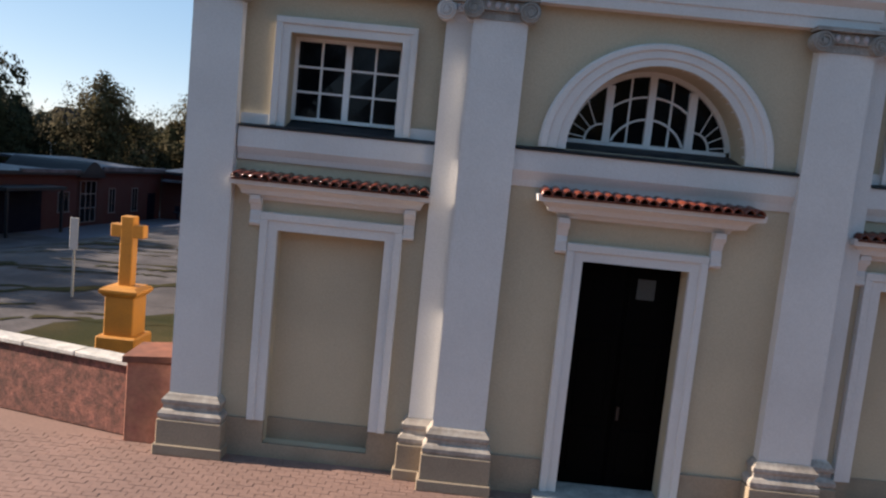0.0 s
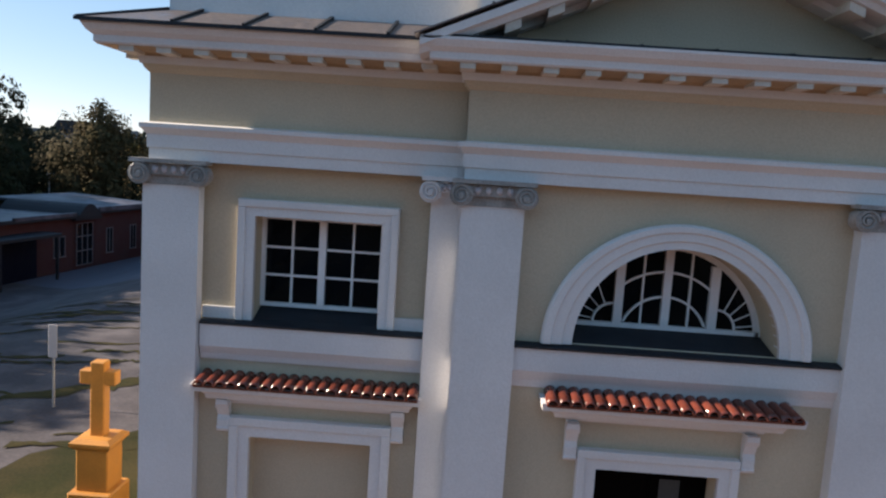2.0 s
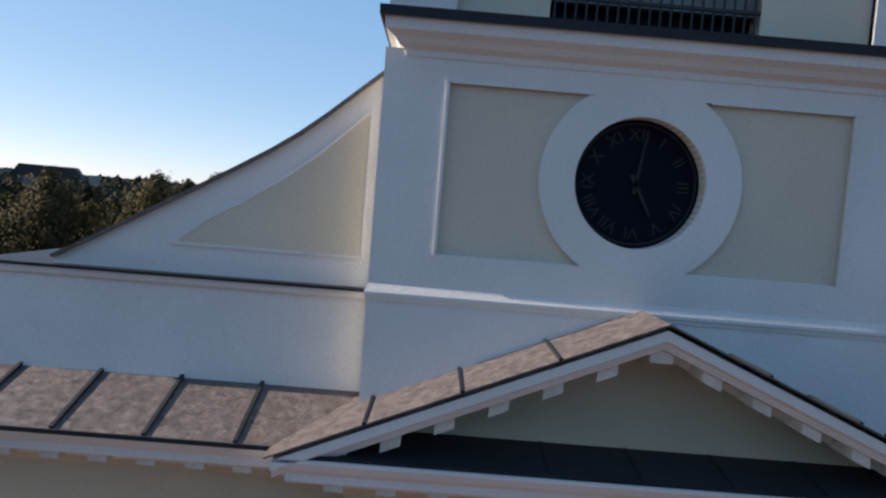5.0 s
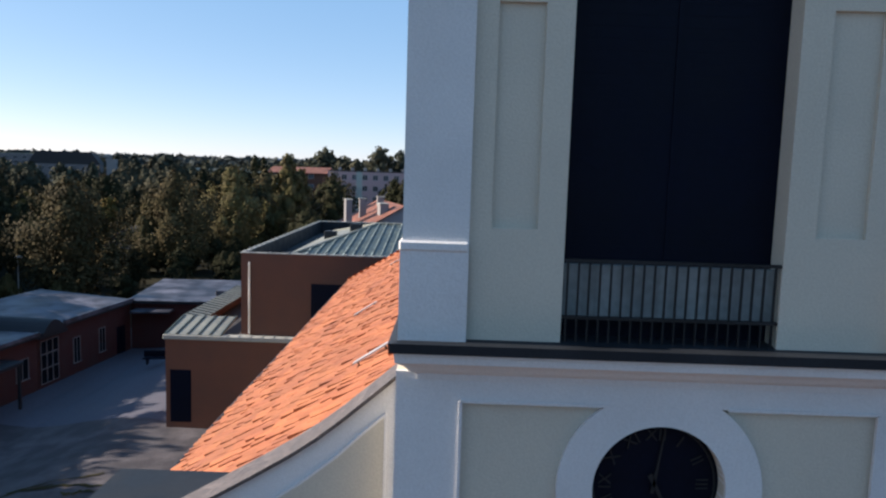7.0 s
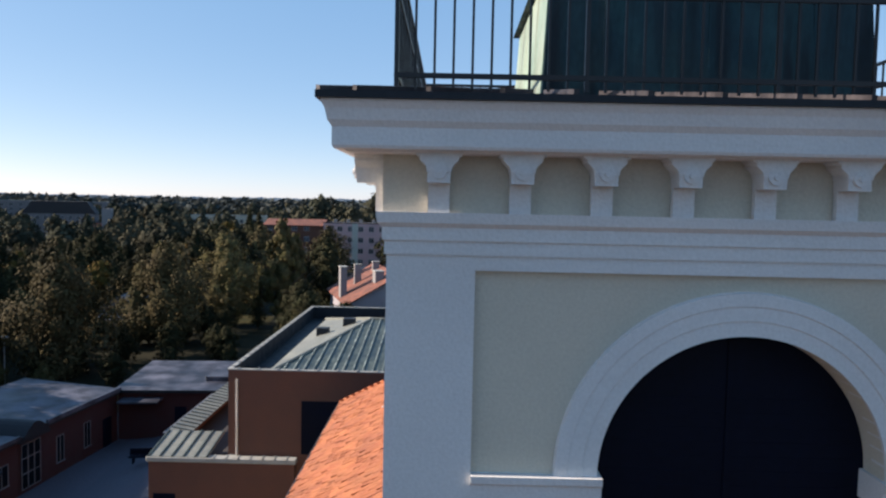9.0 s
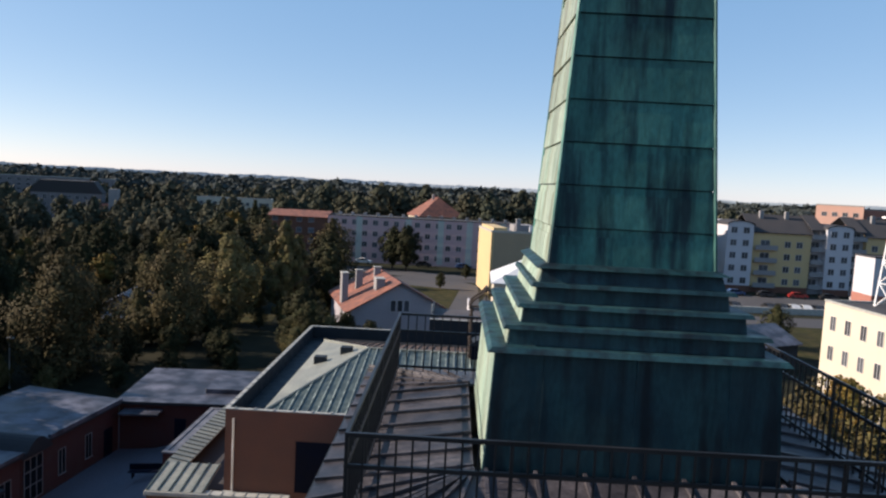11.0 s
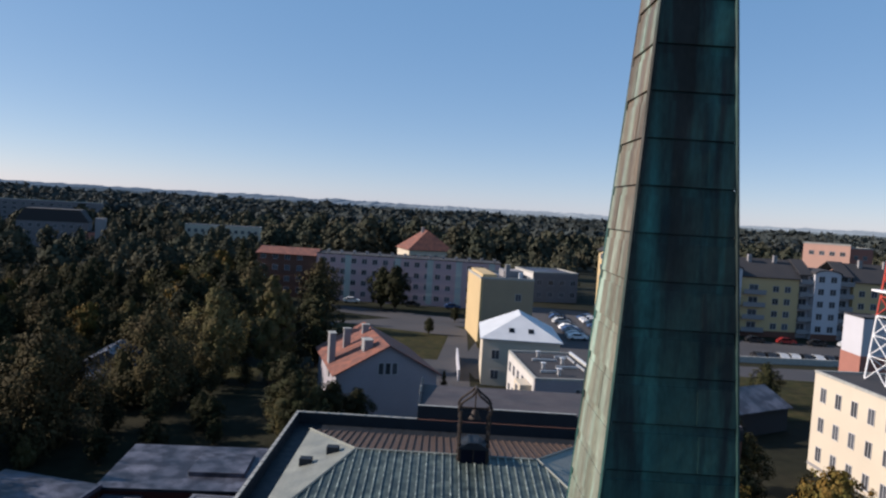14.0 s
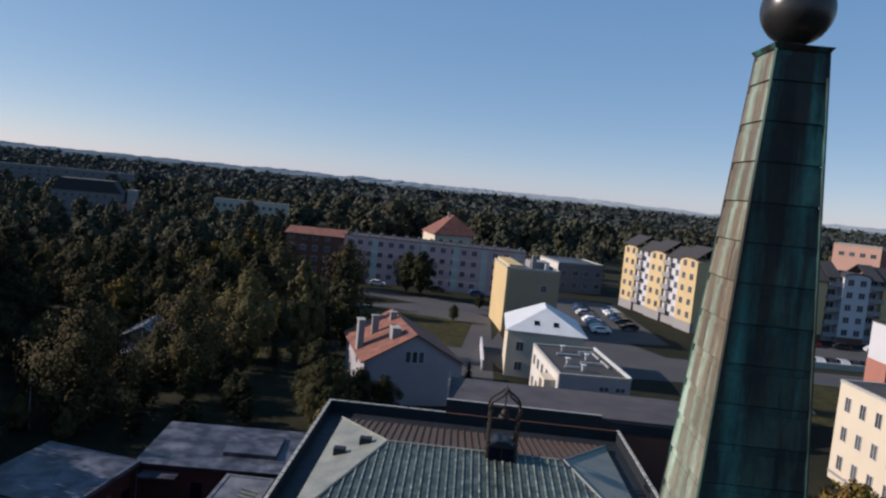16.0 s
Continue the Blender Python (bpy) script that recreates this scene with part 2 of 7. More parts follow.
TAN_WALL = material("tan_render", (0.27, 0.215, 0.14), 0.9, vary=0.1, grain=6, stain=0.3, bump=0.05)
SALMON = material("salmon_render", (0.50, 0.30, 0.23), 0.9, vary=0.08, grain=6, stain=0.2, bump=0.05)
BROWN_WALL = material("brown_red_render", (0.28, 0.12, 0.09), 0.9, vary=0.12, grain=6, stain=0.3, bump=0.05)
DIM_WALL = material("dim_grey_render", (0.145, 0.135, 0.14), 0.9, vary=0.15, grain=6, stain=0.3, bump=0.05)
# Lit copy of the town's white render: sunlight is put into this colour.
WHITE_SUN = material("sunlit_side_render", (0.46, 0.44, 0.41), 0.9, vary=0.08, grain=6, stain=0.3, bump=0.05)
HOUSE_WALL = material("pale_lavender_render", (0.27, 0.255, 0.28), 0.9, vary=0.12, grain=6, stain=0.3, bump=0.05)
MINT = material("pale_green_render", (0.33, 0.37, 0.345), 0.9, vary=0.07, grain=6, stain=0.2, bump=0.05)
STEEL = material("galvanised_steel", (0.50, 0.50, 0.50), 0.45, metal=0.6, vary=0.15, bump=0.05)
PAPER = material("pale_paper", (0.05, 0.053, 0.05), 0.8, vary=0.15, grain=30, bump=0.0)
NUMERAL = material("dull_numeral", (0.006, 0.007, 0.009), 0.6, vary=0.1, bump=0.0)
RUST = material("rusty_steel", (0.075, 0.047, 0.034), 0.8, metal=0.3, vary=0.3, grain=20, stain=3, bump=0.2)
IRON = material("dark_rusty_iron", (0.030, 0.021, 0.016), 0.7, metal=0.3, vary=0.4, grain=20, stain=4, bump=0.2)
CAR_PAINTS = [material("car_paint_" + w, c, 0.25, vary=0.04, bump=0.0) for w, c in (("silver", (0.4, 0.41, 0.42)), ("red", (0.20, 0.02, 0.018)), ("white", (0.7, 0.7, 0.7)), ("blue", (0.04, 0.07, 0.15)), ("black", (0.02, 0.02, 0.022)))]
RUBBER = material("tyre_rubber", (0.02, 0.02, 0.02), 0.9, vary=0.1, bump=0.05)
# Distance haze is put into these colours: ridges paler and bluer farther off.
HAZE_HILLS = material("haze_coloured_hills", (0.20, 0.235, 0.265), 0.95, vary=0.12, grain=0.05, stain=0.004, bump=0.0, spec=0.0)
HAZE_MID = material("haze_coloured_far_ridge", (0.115, 0.14, 0.155), 0.95, vary=0.15, grain=0.05, stain=0.006, bump=0.0, spec=0.0)
HAZE_NEAR = material("haze_coloured_near_ridge", (0.065, 0.08, 0.085), 0.95, vary=0.2, grain=0.08, stain=0.008, bump=0.0, spec=0.0)
# Leaf colours lightened and blued to carry the haze of distance.
MID_LEAF = material("hazed_town_leaves", (0.045, 0.050, 0.034), 0.9, vary=0.35, grain=0.4, stain=0.03, bump=0.0, island=0.22, second=(0.066, 0.062, 0.040), spec=0.1)
FAR_LEAF = material("hazed_far_leaves", (0.046, 0.055, 0.052), 0.9, vary=0.3, grain=0.4, stain=0.01, bump=0.0, island=0.28, second=(0.062, 0.069, 0.064), spec=0.1)

# ---- building tools ----
def finish(bm, smooth=False):
    bmesh.ops.recalc_face_normals(bm, faces=bm.faces)
    for f in bm.faces:
        f.smooth = smooth


def mesh_of(name, bm, mat, smooth=False):
    finish(bm, smooth)
    me = bpy.data.meshes.new(name)
    bm.to_mesh(me)
    bm.free()
    me.materials.append(mat)
    return me


def put(name, me, parent=None, at=(0, 0, 0), turn=0.0, label=""):
    ob = new(name, me)
    ob.parent = parent
    ob.matrix_basis = pose(*at, 0, 0, turn)
    if label:
        tagged(ob, label)
    return ob


def part(name, bm, mat, parent, label="", at=(0, 0, 0), turn=0.0, smooth=False):
    return put(name, mesh_of(name, bm, mat, smooth), parent, at, turn, label)


def thing(name, label, category, at=(0, 0, 0), turn=0.0, group="", kind=""):
    return tagged(put(name, None, None, at, turn), label, category, group, kind)


def box(bm, x0, x1, y0, y1, z0, z1):
    v = [bm.verts.new((x, y, z)) for z in (z0, z1) for x, y in ((x0, y0), (x1, y0), (x1, y1), (x0, y1))]
    for f in ((0, 1, 2, 3), (4, 5, 6, 7), (0, 1, 5, 4), (1, 2, 6, 5), (2, 3, 7, 6), (3, 0, 4, 7)):
        bm.faces.new([v[i] for i in f])
    return v


def boxes(*rows):
    bm = bmesh.new()
    for r in rows:
        box(bm, *r)
    return bm


def soft_box(x0, x1, y0, y1, z0, z1, r=0.012):
    bm = boxes((x0, x1, y0, y1, z0, z1))
    bmesh.ops.bevel(bm, geom=list(bm.edges), offset=r, segments=1, affect="EDGES")
    return bm


def prism(bm, pts, y0, y1):
    """A polygon of (x, z) with depth from y0 to y1."""
    a, b = [[bm.verts.new((x, y, z)) for x, z in pts] for y in (y0, y1)]
    bm.faces.new(a)
    bm.faces.new(b[::-1])
    for i in range(len(pts)):
        j = (i + 1) % len(pts)
        bm.faces.new((a[i], a[j], b[j], b[i]))


def slab(outer, holes, y0, y1):
    """A wall in the x-z plane with openings, from y0 to y1."""
    bm = bmesh.new()
    loops = []
    for pts in (outer, *holes):
        v = [bm.verts.new((x, y0, z)) for x, z in pts]
        loops.append(v)
        for i in range(len(v)):
            bm.edges.new((v[i], v[(i + 1) % len(v)]))
    bmesh.ops.triangle_fill(bm, use_beauty=True, use_dissolve=False, edges=list(bm.edges))
    got = bmesh.ops.extrude_face_region(bm, geom=list(bm.faces))
    bmesh.ops.translate(bm, vec=(0, y1 - y0, 0), verts=[g for g in got["geom"] if isinstance(g, bmesh.types.BMVert)])
    return bm


def rect(x0, x1, z0, z1):
    return [(x0, z0), (x1, z0), (x1, z1), (x0, z1)]


def arc(cx, cz, r, a0, a1, n):
    return [(cx + r * math.cos(radians(a0 + (a1 - a0) * i / n)), cz + r * math.sin(radians(a0 + (a1 - a0) * i / n))) for i in range(n + 1)]


def sweep(bm, profile, path, closed=False):
    """A moulding: (outward, z) swept along a plan line, mitred; outward lies to the right of the way."""
    n, rows = len(path), []
    for i in range(n):
        p = Vector(path[i])
        d0 = (p - Vector(path[i - 1])).normalized() if i > 0 or closed else None
        d1 = (Vector(path[(i + 1) % n]) - p).normalized() if i < n - 1 or closed else None
        d0, d1 = d0 or d1, d1 or d0
        n0, n1 = Vector((d0.y, -d0.x)), Vector((d1.y, -d1.x))
        m = (n0 + n1).normalized()
        m /= max(m.dot(n0), 0.3)
        rows.append([bm.verts.new((p.x + m.x * o, p.y + m.y * o, z)) for o, z in profile])
    for i in range(n if closed else n - 1):
        a, b = rows[i], rows[(i + 1) % n]
        for j in range(len(profile)):
            k = (j + 1) % len(profile)
            bm.faces.new((a[j], b[j], b[k], a[k]))
    if not closed:
        bm.faces.new(rows[0])
        bm.faces.new(rows[-1][::-1])


def arch(bm, profile, cx, cz, a0, a1, n):
    """A moulding of (radius, y) swept round an arc in the x-z plane."""
    rows = []
    for i in range(n + 1):
        a = radians(a0 + (a1 - a0) * i / n)
        rows.append([bm.verts.new((cx + r * math.cos(a), y, cz + r * math.sin(a))) for r, y in profile])
    whole = abs(abs(a1 - a0) - 360) < 0.01
    for i in range(n):
        a, b = rows[i], rows[i + 1]
        for j in range(len(profile)):
            k = (j + 1) % len(profile)
            bm.faces.new((a[j], b[j], b[k], a[k]))
    if whole:
        bmesh.ops.remove_doubles(bm, verts=bm.verts, dist=1e-4)
    else:
        bm.faces.new(rows[0])
        bm.faces.new(rows[-1][::-1])


def rod(bm, p, q, r, n=6, r1=None):
    p, q = Vector(p), Vector(q)
    d = (q - p).normalized()
    s = d.orthogonal().normalized()
    t = d.cross(s)
    r1 = r if r1 is None else r1
    a, b = [[bm.verts.new(c + (s * math.cos(2 * math.pi * i / n) + t * math.sin(2 * math.pi * i / n)) * rr) for i in range(n)] for c, rr in ((p, r), (q, r1))]
    for i in range(n):
        bm.faces.new((a[i], a[(i + 1) % n], b[(i + 1) % n], b[i]))
    bm.faces.new(a[::-1])
    bm.faces.new(b)


def quad(bm, *pts):
    return bm.faces.new([bm.verts.new(p) for p in pts])


def solid(bm, top, drop):
    """A plate whose upper face has the given corners, and a thickness straight down."""
    a = [bm.verts.new(p) for p in top]
    b = [bm.verts.new((p[0], p[1], p[2] - drop)) for p in top]
    bm.faces.new(a)
    bm.faces.new(b[::-1])
    for i in range(len(a)):
        j = (i + 1) % len(a)
        bm.faces.new((a[i], b[i], b[j], a[j]))

# ---- the church: front ----
church = thing("church", "white and cream stuccoed church with a square tower and copper spire", "church")
SIDE_Y, MID_Y = 0.34, 0.06            # wall planes of the side bays and of the middle bay
SIDE_P, MID_P = 0.16, -0.12           # fronts of their pilasters and entablatures
TW, TF, TB = 2.54, 0.16, 5.14         # the tower's half width, front and back


egg = bmesh.new()
bmesh.ops.create_icosphere(egg, subdivisions=1, radius=0.05, matrix=Matrix.Diagonal((0.85, 0.7, 1.2, 1)))
EGG = mesh_of("egg", egg, WHITE_WALL, True)


def capital(parent, x0, x1, y, z0, stone):
    """A grey Ionic capital on a pilaster: slab, egg row, two volutes."""
    c = (x0 + x1) / 2
    cap = part("capital", boxes((x0 - 0.12, x1 + 0.12, y - 0.13, y + 0.1, z0 + 0.26, z0 + 0.31), (x0 - 0.02, x1 + 0.02, y - 0.06, y + 0.1, z0 + 0.12, z0 + 0.25), (x0 + 0.004, x1 - 0.004, y - 0.012, y + 0.1, z0 + 0.0, z0 + 0.12)), stone, parent, "stone Ionic capital with two volutes")
    for s in (-1, 1):
        cx = c + s * ((x1 - x0) / 2 + 0.01)
        bm = bmesh.new()
        rod(bm, (cx, y - 0.10, z0 + 0.13), (cx, y + 0.08, z0 + 0.13), 0.135, 20)
        prev = None
        for i in range(34):
            a = i * 0.5
            r = 0.122 * (1 - i / 36)
            p = (cx - s * r * math.cos(a), y - 0.108, z0 + 0.13 + r * math.sin(a))
            if prev:
                rod(bm, prev, p, 0.017, 5)
            prev = p
        rod(bm, (cx, y - 0.13, z0 + 0.125), (cx, y - 0.09, z0 + 0.125), 0.03, 8)
        part("volute", bm, stone, cap)
    k = max(2, int((x1 - x0 - 0.24) / 0.11))
    for i in range(k):
        put("egg", EGG, cap, (x0 + 0.12 + (x1 - x0 - 0.24) * (i + 0.5) / k, y - 0.055, z0 + 0.19))


BASE_PROFILE = [(0, 0.53), (0.10, 0.53), (0.12, 0.57), (0.12, 0.62), (0.09, 0.66), (0.06, 0.68), (0.06, 0.74), (0.085, 0.77), (0.085, 0.82), (0.05, 0.86), (0.03, 0.89), (0, 0.91)]


def pilaster(x0, x1, y, back, ends=(True, True)):
    shaft = part("pilaster", boxes((x0, x1, y, back, 0.8, 6.62)), WHITE, church, "white stuccoed pilaster")
    w = 0.13
    path = ([(x0, back)] if ends[0] else []) + [(x0, y), (x1, y)] + ([(x1, back)] if ends[1] else [])
    bm = bmesh.new()
    sweep(bm, BASE_PROFILE, path)
    part("base_moulding", bm, BASE_STONE, shaft, "moulded grey-white base")
    xa, xb = x0 - (w if ends[0] else 0), x1 + (w if ends[1] else 0)
    part("pedestal", soft_box(xa, xb, y - w, back, 0.0, 0.53), PLINTH, shaft, "beige rendered pedestal block")
    part("plinth_step", soft_box(xa - 0.03, xb + 0.03, y - w - 0.03, back, 0.0, 0.16), PLINTH, shaft)
    capital(shaft, x0, x1, y, 6.60, WHITE if x1 - x0 < 0.5 else STONE)


for s in (-1, 1):
    a, b = sorted((s * 6.52, s * 5.82))
    pilaster(a, b, SIDE_P, SIDE_Y)
    k = 0.16 * (s > 0)
    a, b = sorted((s * 2.98 + k, s * 2.61 + k))
    pilaster(a, b, SIDE_P, SIDE_Y, (s < 0, s > 0))
    a, b = sorted((s * 2.61 + k, s * 1.87 + k))
    pilaster(a, b, MID_P, MID_Y + 0.25)


def tile_eave(parent, x0, x1, y_wall, y_out, z, n):
    """A small tiled canopy on a moulded cornice."""
    d = y_wall - y_out
    bm = bmesh.new()
    prof = [(0, z - 0.36), (0.04, z - 0.36), (0.06, z - 0.31), (d * 0.45, z - 0.28), (d * 0.5, z - 0.22), (d * 0.62, z - 0.17), (d * 0.85, z - 0.15), (d * 0.88, z - 0.06), (0, z - 0.04)]
    sweep(bm, prof, [(x0 + d * 0.75, y_wall + 0.02), (x0 + d * 0.75, y_wall), (x1 - d * 0.75, y_wall), (x1 - d * 0.75, y_wall + 0.02)])
    eave = part("canopy", bm, WHITE, parent, "small moulded canopy with red glazed tiles")
    step = (x1 - x0) / n
    bm = bmesh.new()
    half = [(0.5 * step * 1.04 * math.cos(radians(q)), 0.56 * step * math.sin(radians(q))) for q in range(0, 181, 30)]
    outer = [[bm.verts.new((px, yy, zz + pz)) for px, pz in half] for yy, zz in ((-d - 0.02, -0.06), (-d * 0.5, -0.035), (-0.02, -0.01))]
    inner = [[bm.verts.new((px * 0.8, yy, zz + pz * 0.8)) for px, pz in half] for yy, zz in ((-d - 0.02, -0.06), (-d * 0.5, -0.035), (-0.02, -0.01))]
    for grid in (outer, inner):
        for r0, r1 in zip(grid, grid[1:]):
            for i in range(len(half) - 1):
                bm.faces.new((r0[i], r0[i + 1], r1[i + 1], r1[i]))
    for i in range(len(half) - 1):
        bm.faces.new((outer[0][i], inner[0][i], inner[0][i + 1], outer[0][i + 1]))
    me = mesh_of("tile", bm, GLAZED, True)
    for i in range(n):
        put("tile", me, eave, (x0 + step * (i + 0.5), y_wall, z + random.uniform(-0.006, 0.006)), random.uniform(-1.5, 1.5))
    bm = bmesh.new()
    solid(bm, [(x0, y_out + 0.02, z - 0.065), (x1, y_out + 0.02, z - 0.065), (x1, y_wall, z - 0.02), (x0, y_wall, z - 0.02)], 0.025)
    part("tile_bed", bm, GLAZED, eave)
    return eave


def console(parent, x, y_wall, z0, z1):
    """A scrolled bracket under a canopy."""
    h = z1 - z0
    side = [(0, 0), (0.05, 0), (0.09, 0.05 * h), (0.09, 0.35 * h), (0.07, 0.5 * h), (0.12, 0.72 * h), (0.17, 0.86 * h), (0.17, h), (0, h)]
    bm = bmesh.new()
    a, b = [[bm.verts.new((x + e, y_wall - o, z0 + z)) for o, z in side] for e in (-0.075, 0.075)]
    bm.faces.new(a)
    bm.faces.new(b[::-1])
    for i in range(len(side)):
        j = (i + 1) % len(side)
        bm.faces.new((a[i], a[j], b[j], b[i]))
    rod(bm, (x - 0.085, y_wall - 0.1, z1 - 0.08), (x + 0.085, y_wall - 0.1, z1 - 0.08), 0.055, 10)
    rod(bm, (x - 0.08, y_wall - 0.06, z0 + 0.05), (x + 0.08, y_wall - 0.06, z0 + 0.05), 0.04, 8)
    part("console", bm, WHITE, parent, "white scrolled bracket")


def surround(parent, x0, x1, z0, z1, w, y, wall, label):
    """A stepped frame round three sides of an opening."""
    d = w * 0.55
    for a, b, c in ((x0 - w, x0, x0 - d), (x1, x1 + w, x1 + d)):
        jamb = part("frame_jamb", boxes((a, b, y, wall + 0.02, z0, z1)), WHITE, parent, label)
        lo_, hi_ = (a, c) if a < x0 - 0.5 * w else (c, b)
        part("jamb_band", soft_box(lo_, hi_, y - 0.028, y + 0.01, z0, z1 + d, 0.008), WHITE, jamb)
    head = part("frame_head", boxes((x0 - w, x1 + w, y, wall + 0.02, z1, z1 + w)), WHITE, parent, label)
    part("head_band", soft_box(x0 - w, x1 + w, y - 0.028, y + 0.01, z1 + d, z1 + w, 0.008), WHITE, head)


def bars(y, t, *rows):
    bm = bmesh.new()
    for x0, x1, z0, z1 in rows:
        box(bm, x0, x1, y - t, y + t, z0, z1)
    return bm


def casement_window(x0, x1, z0, z1, y):
    """Two casements of two by three panes each."""
    f = 0.05
    c = (x0 + x1) / 2
    win = part("window", bars(y, 0.045, (x0, x1, z0, z0 + f), (x0, x1, z1 - f, z1), (x0, x0 + f, z0 + f, z1 - f), (x1 - f, x1, z0 + f, z1 - f)), FRAME, church, "white wooden casement window with twelve panes")
    part("mullion", bars(y - 0.02, 0.05, (c - 0.045, c + 0.045, z0 + f, z1 - f)), FRAME, win)
    rows = [z0 + f + (z1 - z0 - 2 * f) * i / 3 for i in range(4)]
    for xa, xb in ((x0 + f, c - 0.045), (c + 0.045, x1 - f)):
        m = (xa + xb) / 2
        for z in rows[1:3]:
            part("muntin", bars(y - 0.005, 0.022, (xa, xb, z - 0.014, z + 0.014)), FRAME, win)
        part("muntin", bars(y - 0.006, 0.024, (m - 0.014, m + 0.014, z0 + f, z1 - f)), FRAME, win)
        for i in range(3):
            for xc, xd in ((xa, m), (m, xb)):
                bm = bmesh.new()
                tilt = random.uniform(-0.004, 0.004)
                quad(bm, (xc, y + 0.01 + tilt, rows[i]), (xd, y + 0.01 - tilt, rows[i]), (xd, y + 0.012, rows[i + 1]), (xc, y + 0.012, rows[i + 1]))
                part("pane", bm, GLASS, win)


# side bays, mirrored about the middle axis
for s in (-1, 1):
    def xs(a, b):
        return (s * a, s * b) if s > 0 else (s * b, s * a)
    nx = xs(3.57, 5.14)
    wx = xs(3.575, 5.175)
    lo, hi = xs(2.60, 6.40)
    part("wall", slab(rect(lo, hi, 0.0, 4.6), [rect(*nx, 0.22, 3.44)], SIDE_Y, SIDE_Y + 0.35), CREAM, church, "cream stuccoed lower wall")
    part("niche_back", boxes((nx[0] - 0.1, nx[1] + 0.1, SIDE_Y + 0.22, SIDE_Y + 0.30, 0.15, 3.5)), CREAM, church, "cream blind door niche")
    for a, b in (xs(5.14, 5.82), xs(2.98, 3.57)):
        part("wall_plinth", boxes((a, b, SIDE_Y - 0.04, SIDE_Y + 0.02, 0.0, 0.58)), PLINTH, church, "beige plinth")
    part("wall_plinth", boxes((nx[0], nx[1], SIDE_Y - 0.04, SIDE_Y + 0.02, 0.0, 0.22)), PLINTH, church, "beige plinth")
    part("niche_plinth", boxes((nx[0], nx[1], SIDE_Y + 0.19, SIDE_Y + 0.23, 0.22, 0.55)), PLINTH, church)
    surround(church, nx[0], nx[1], 0.58, 3.44, 0.25, SIDE_Y - 0.08, SIDE_Y, "white moulded blind door frame")
    cl, cr = xs(2.99, 5.80)
    tile_eave(church, cl + 0.02, cr, SIDE_Y, -0.02, 4.22, 20)
    for x in (nx[0] - 0.33, nx[1] + 0.33):
        console(church, x, SIDE_Y, 3.48, 3.93)
    # string course with its dark sheet
    bm = bmesh.new()
    sweep(bm, [(0, 4.42), (0.03, 4.42), (0.05, 4.5), (0.08, 4.56), (0.10, 4.60), (0.10, 4.88), (0, 4.88)], [(cl, SIDE_Y), (cr, SIDE_Y)])
    part("string_course", bm, WHITE, church, "white string course")
    bm = bmesh.new()
    solid(bm, [(cl, SIDE_Y - 0.12, 4.915), (cr, SIDE_Y - 0.12, 4.915), (cr, SIDE_Y + 0.1, 4.95), (cl, SIDE_Y + 0.1, 4.95)], 0.03)
    solid(bm, [(wx[0], SIDE_Y + 0.1, 4.95), (wx[1], SIDE_Y + 0.1, 4.95), (wx[1], SIDE_Y + 0.42, 5.06), (wx[0], SIDE_Y + 0.42, 5.06)], 0.03)
    part("sill_sheet", bm, SLATE, church, "dark sheet-metal ledge cover")
    # upper wall and window
    UP = SIDE_Y + 0.07
    part("wall", slab(rect(lo, hi, 4.6, 8.2), [rect(*wx, 4.9, 6.27)], UP, UP + 0.35), CREAM, church, "cream stuccoed upper wall")
    surround(church, wx[0], wx[1], 4.94, 6.27, 0.21, UP - 0.07, UP, "white moulded window frame")
    for a, b in (xs(2.98, 3.37), xs(5.385, 5.82)):
        part("skirting", boxes((a, b, UP - 0.045, UP + 0.01, 4.94, 5.09)), WHITE, church)
    casement_window(wx[0], wx[1], 5.07, 6.27, UP + 0.33)
    part("reveal_back", boxes((wx[0] - 0.1, wx[1] + 0.1, UP + 0.42, UP + 0.46, 4.8, 6.4)), LOUVRE, church)

# middle bay: door and lunette
LX, LZ, LR = 0.07, 5.0, 1.24
hole = [(LX + LR * math.cos(radians(q)), LZ + LR * math.sin(radians(q))) for q in range(0, 181, 6)]
part("wall", slab(rect(-2.6, 2.76, 0.0, 8.25), [rect(-0.75, 0.75, 0.001, 3.47), hole], MID_Y, MID_Y + 0.62), CREAM, church, "cream stuccoed middle bay wall")
for a, b in ((-1.87, -1.0), (1.0, 2.03)):
    part("wall_plinth", boxes((a, b, MID_Y - 0.05, MID_Y + 0.02, 0, 0.53)), PLINTH, church, "beige plinth")
surround(church, -0.75, 0.75, 0.0, 3.47, 0.24, MID_Y - 0.08, MID_Y, "white moulded door frame")
for x in (-1.08, 1.08):
    console(church, x, MID_Y, 3.55, 4.05)
tile_eave(church, -1.45, 1.53, MID_Y, -0.38, 4.41, 21)
part("threshold", soft_box(-1.1, 1.1, -0.35, 0.4, -0.1, 0.09), STONE, church, "worn stone doorstep")
door = part("door", boxes((-0.75, 0.75, 0.36, 0.42, 0.09, 3.47)), DOOR, church, "very dark double door with glazed top")
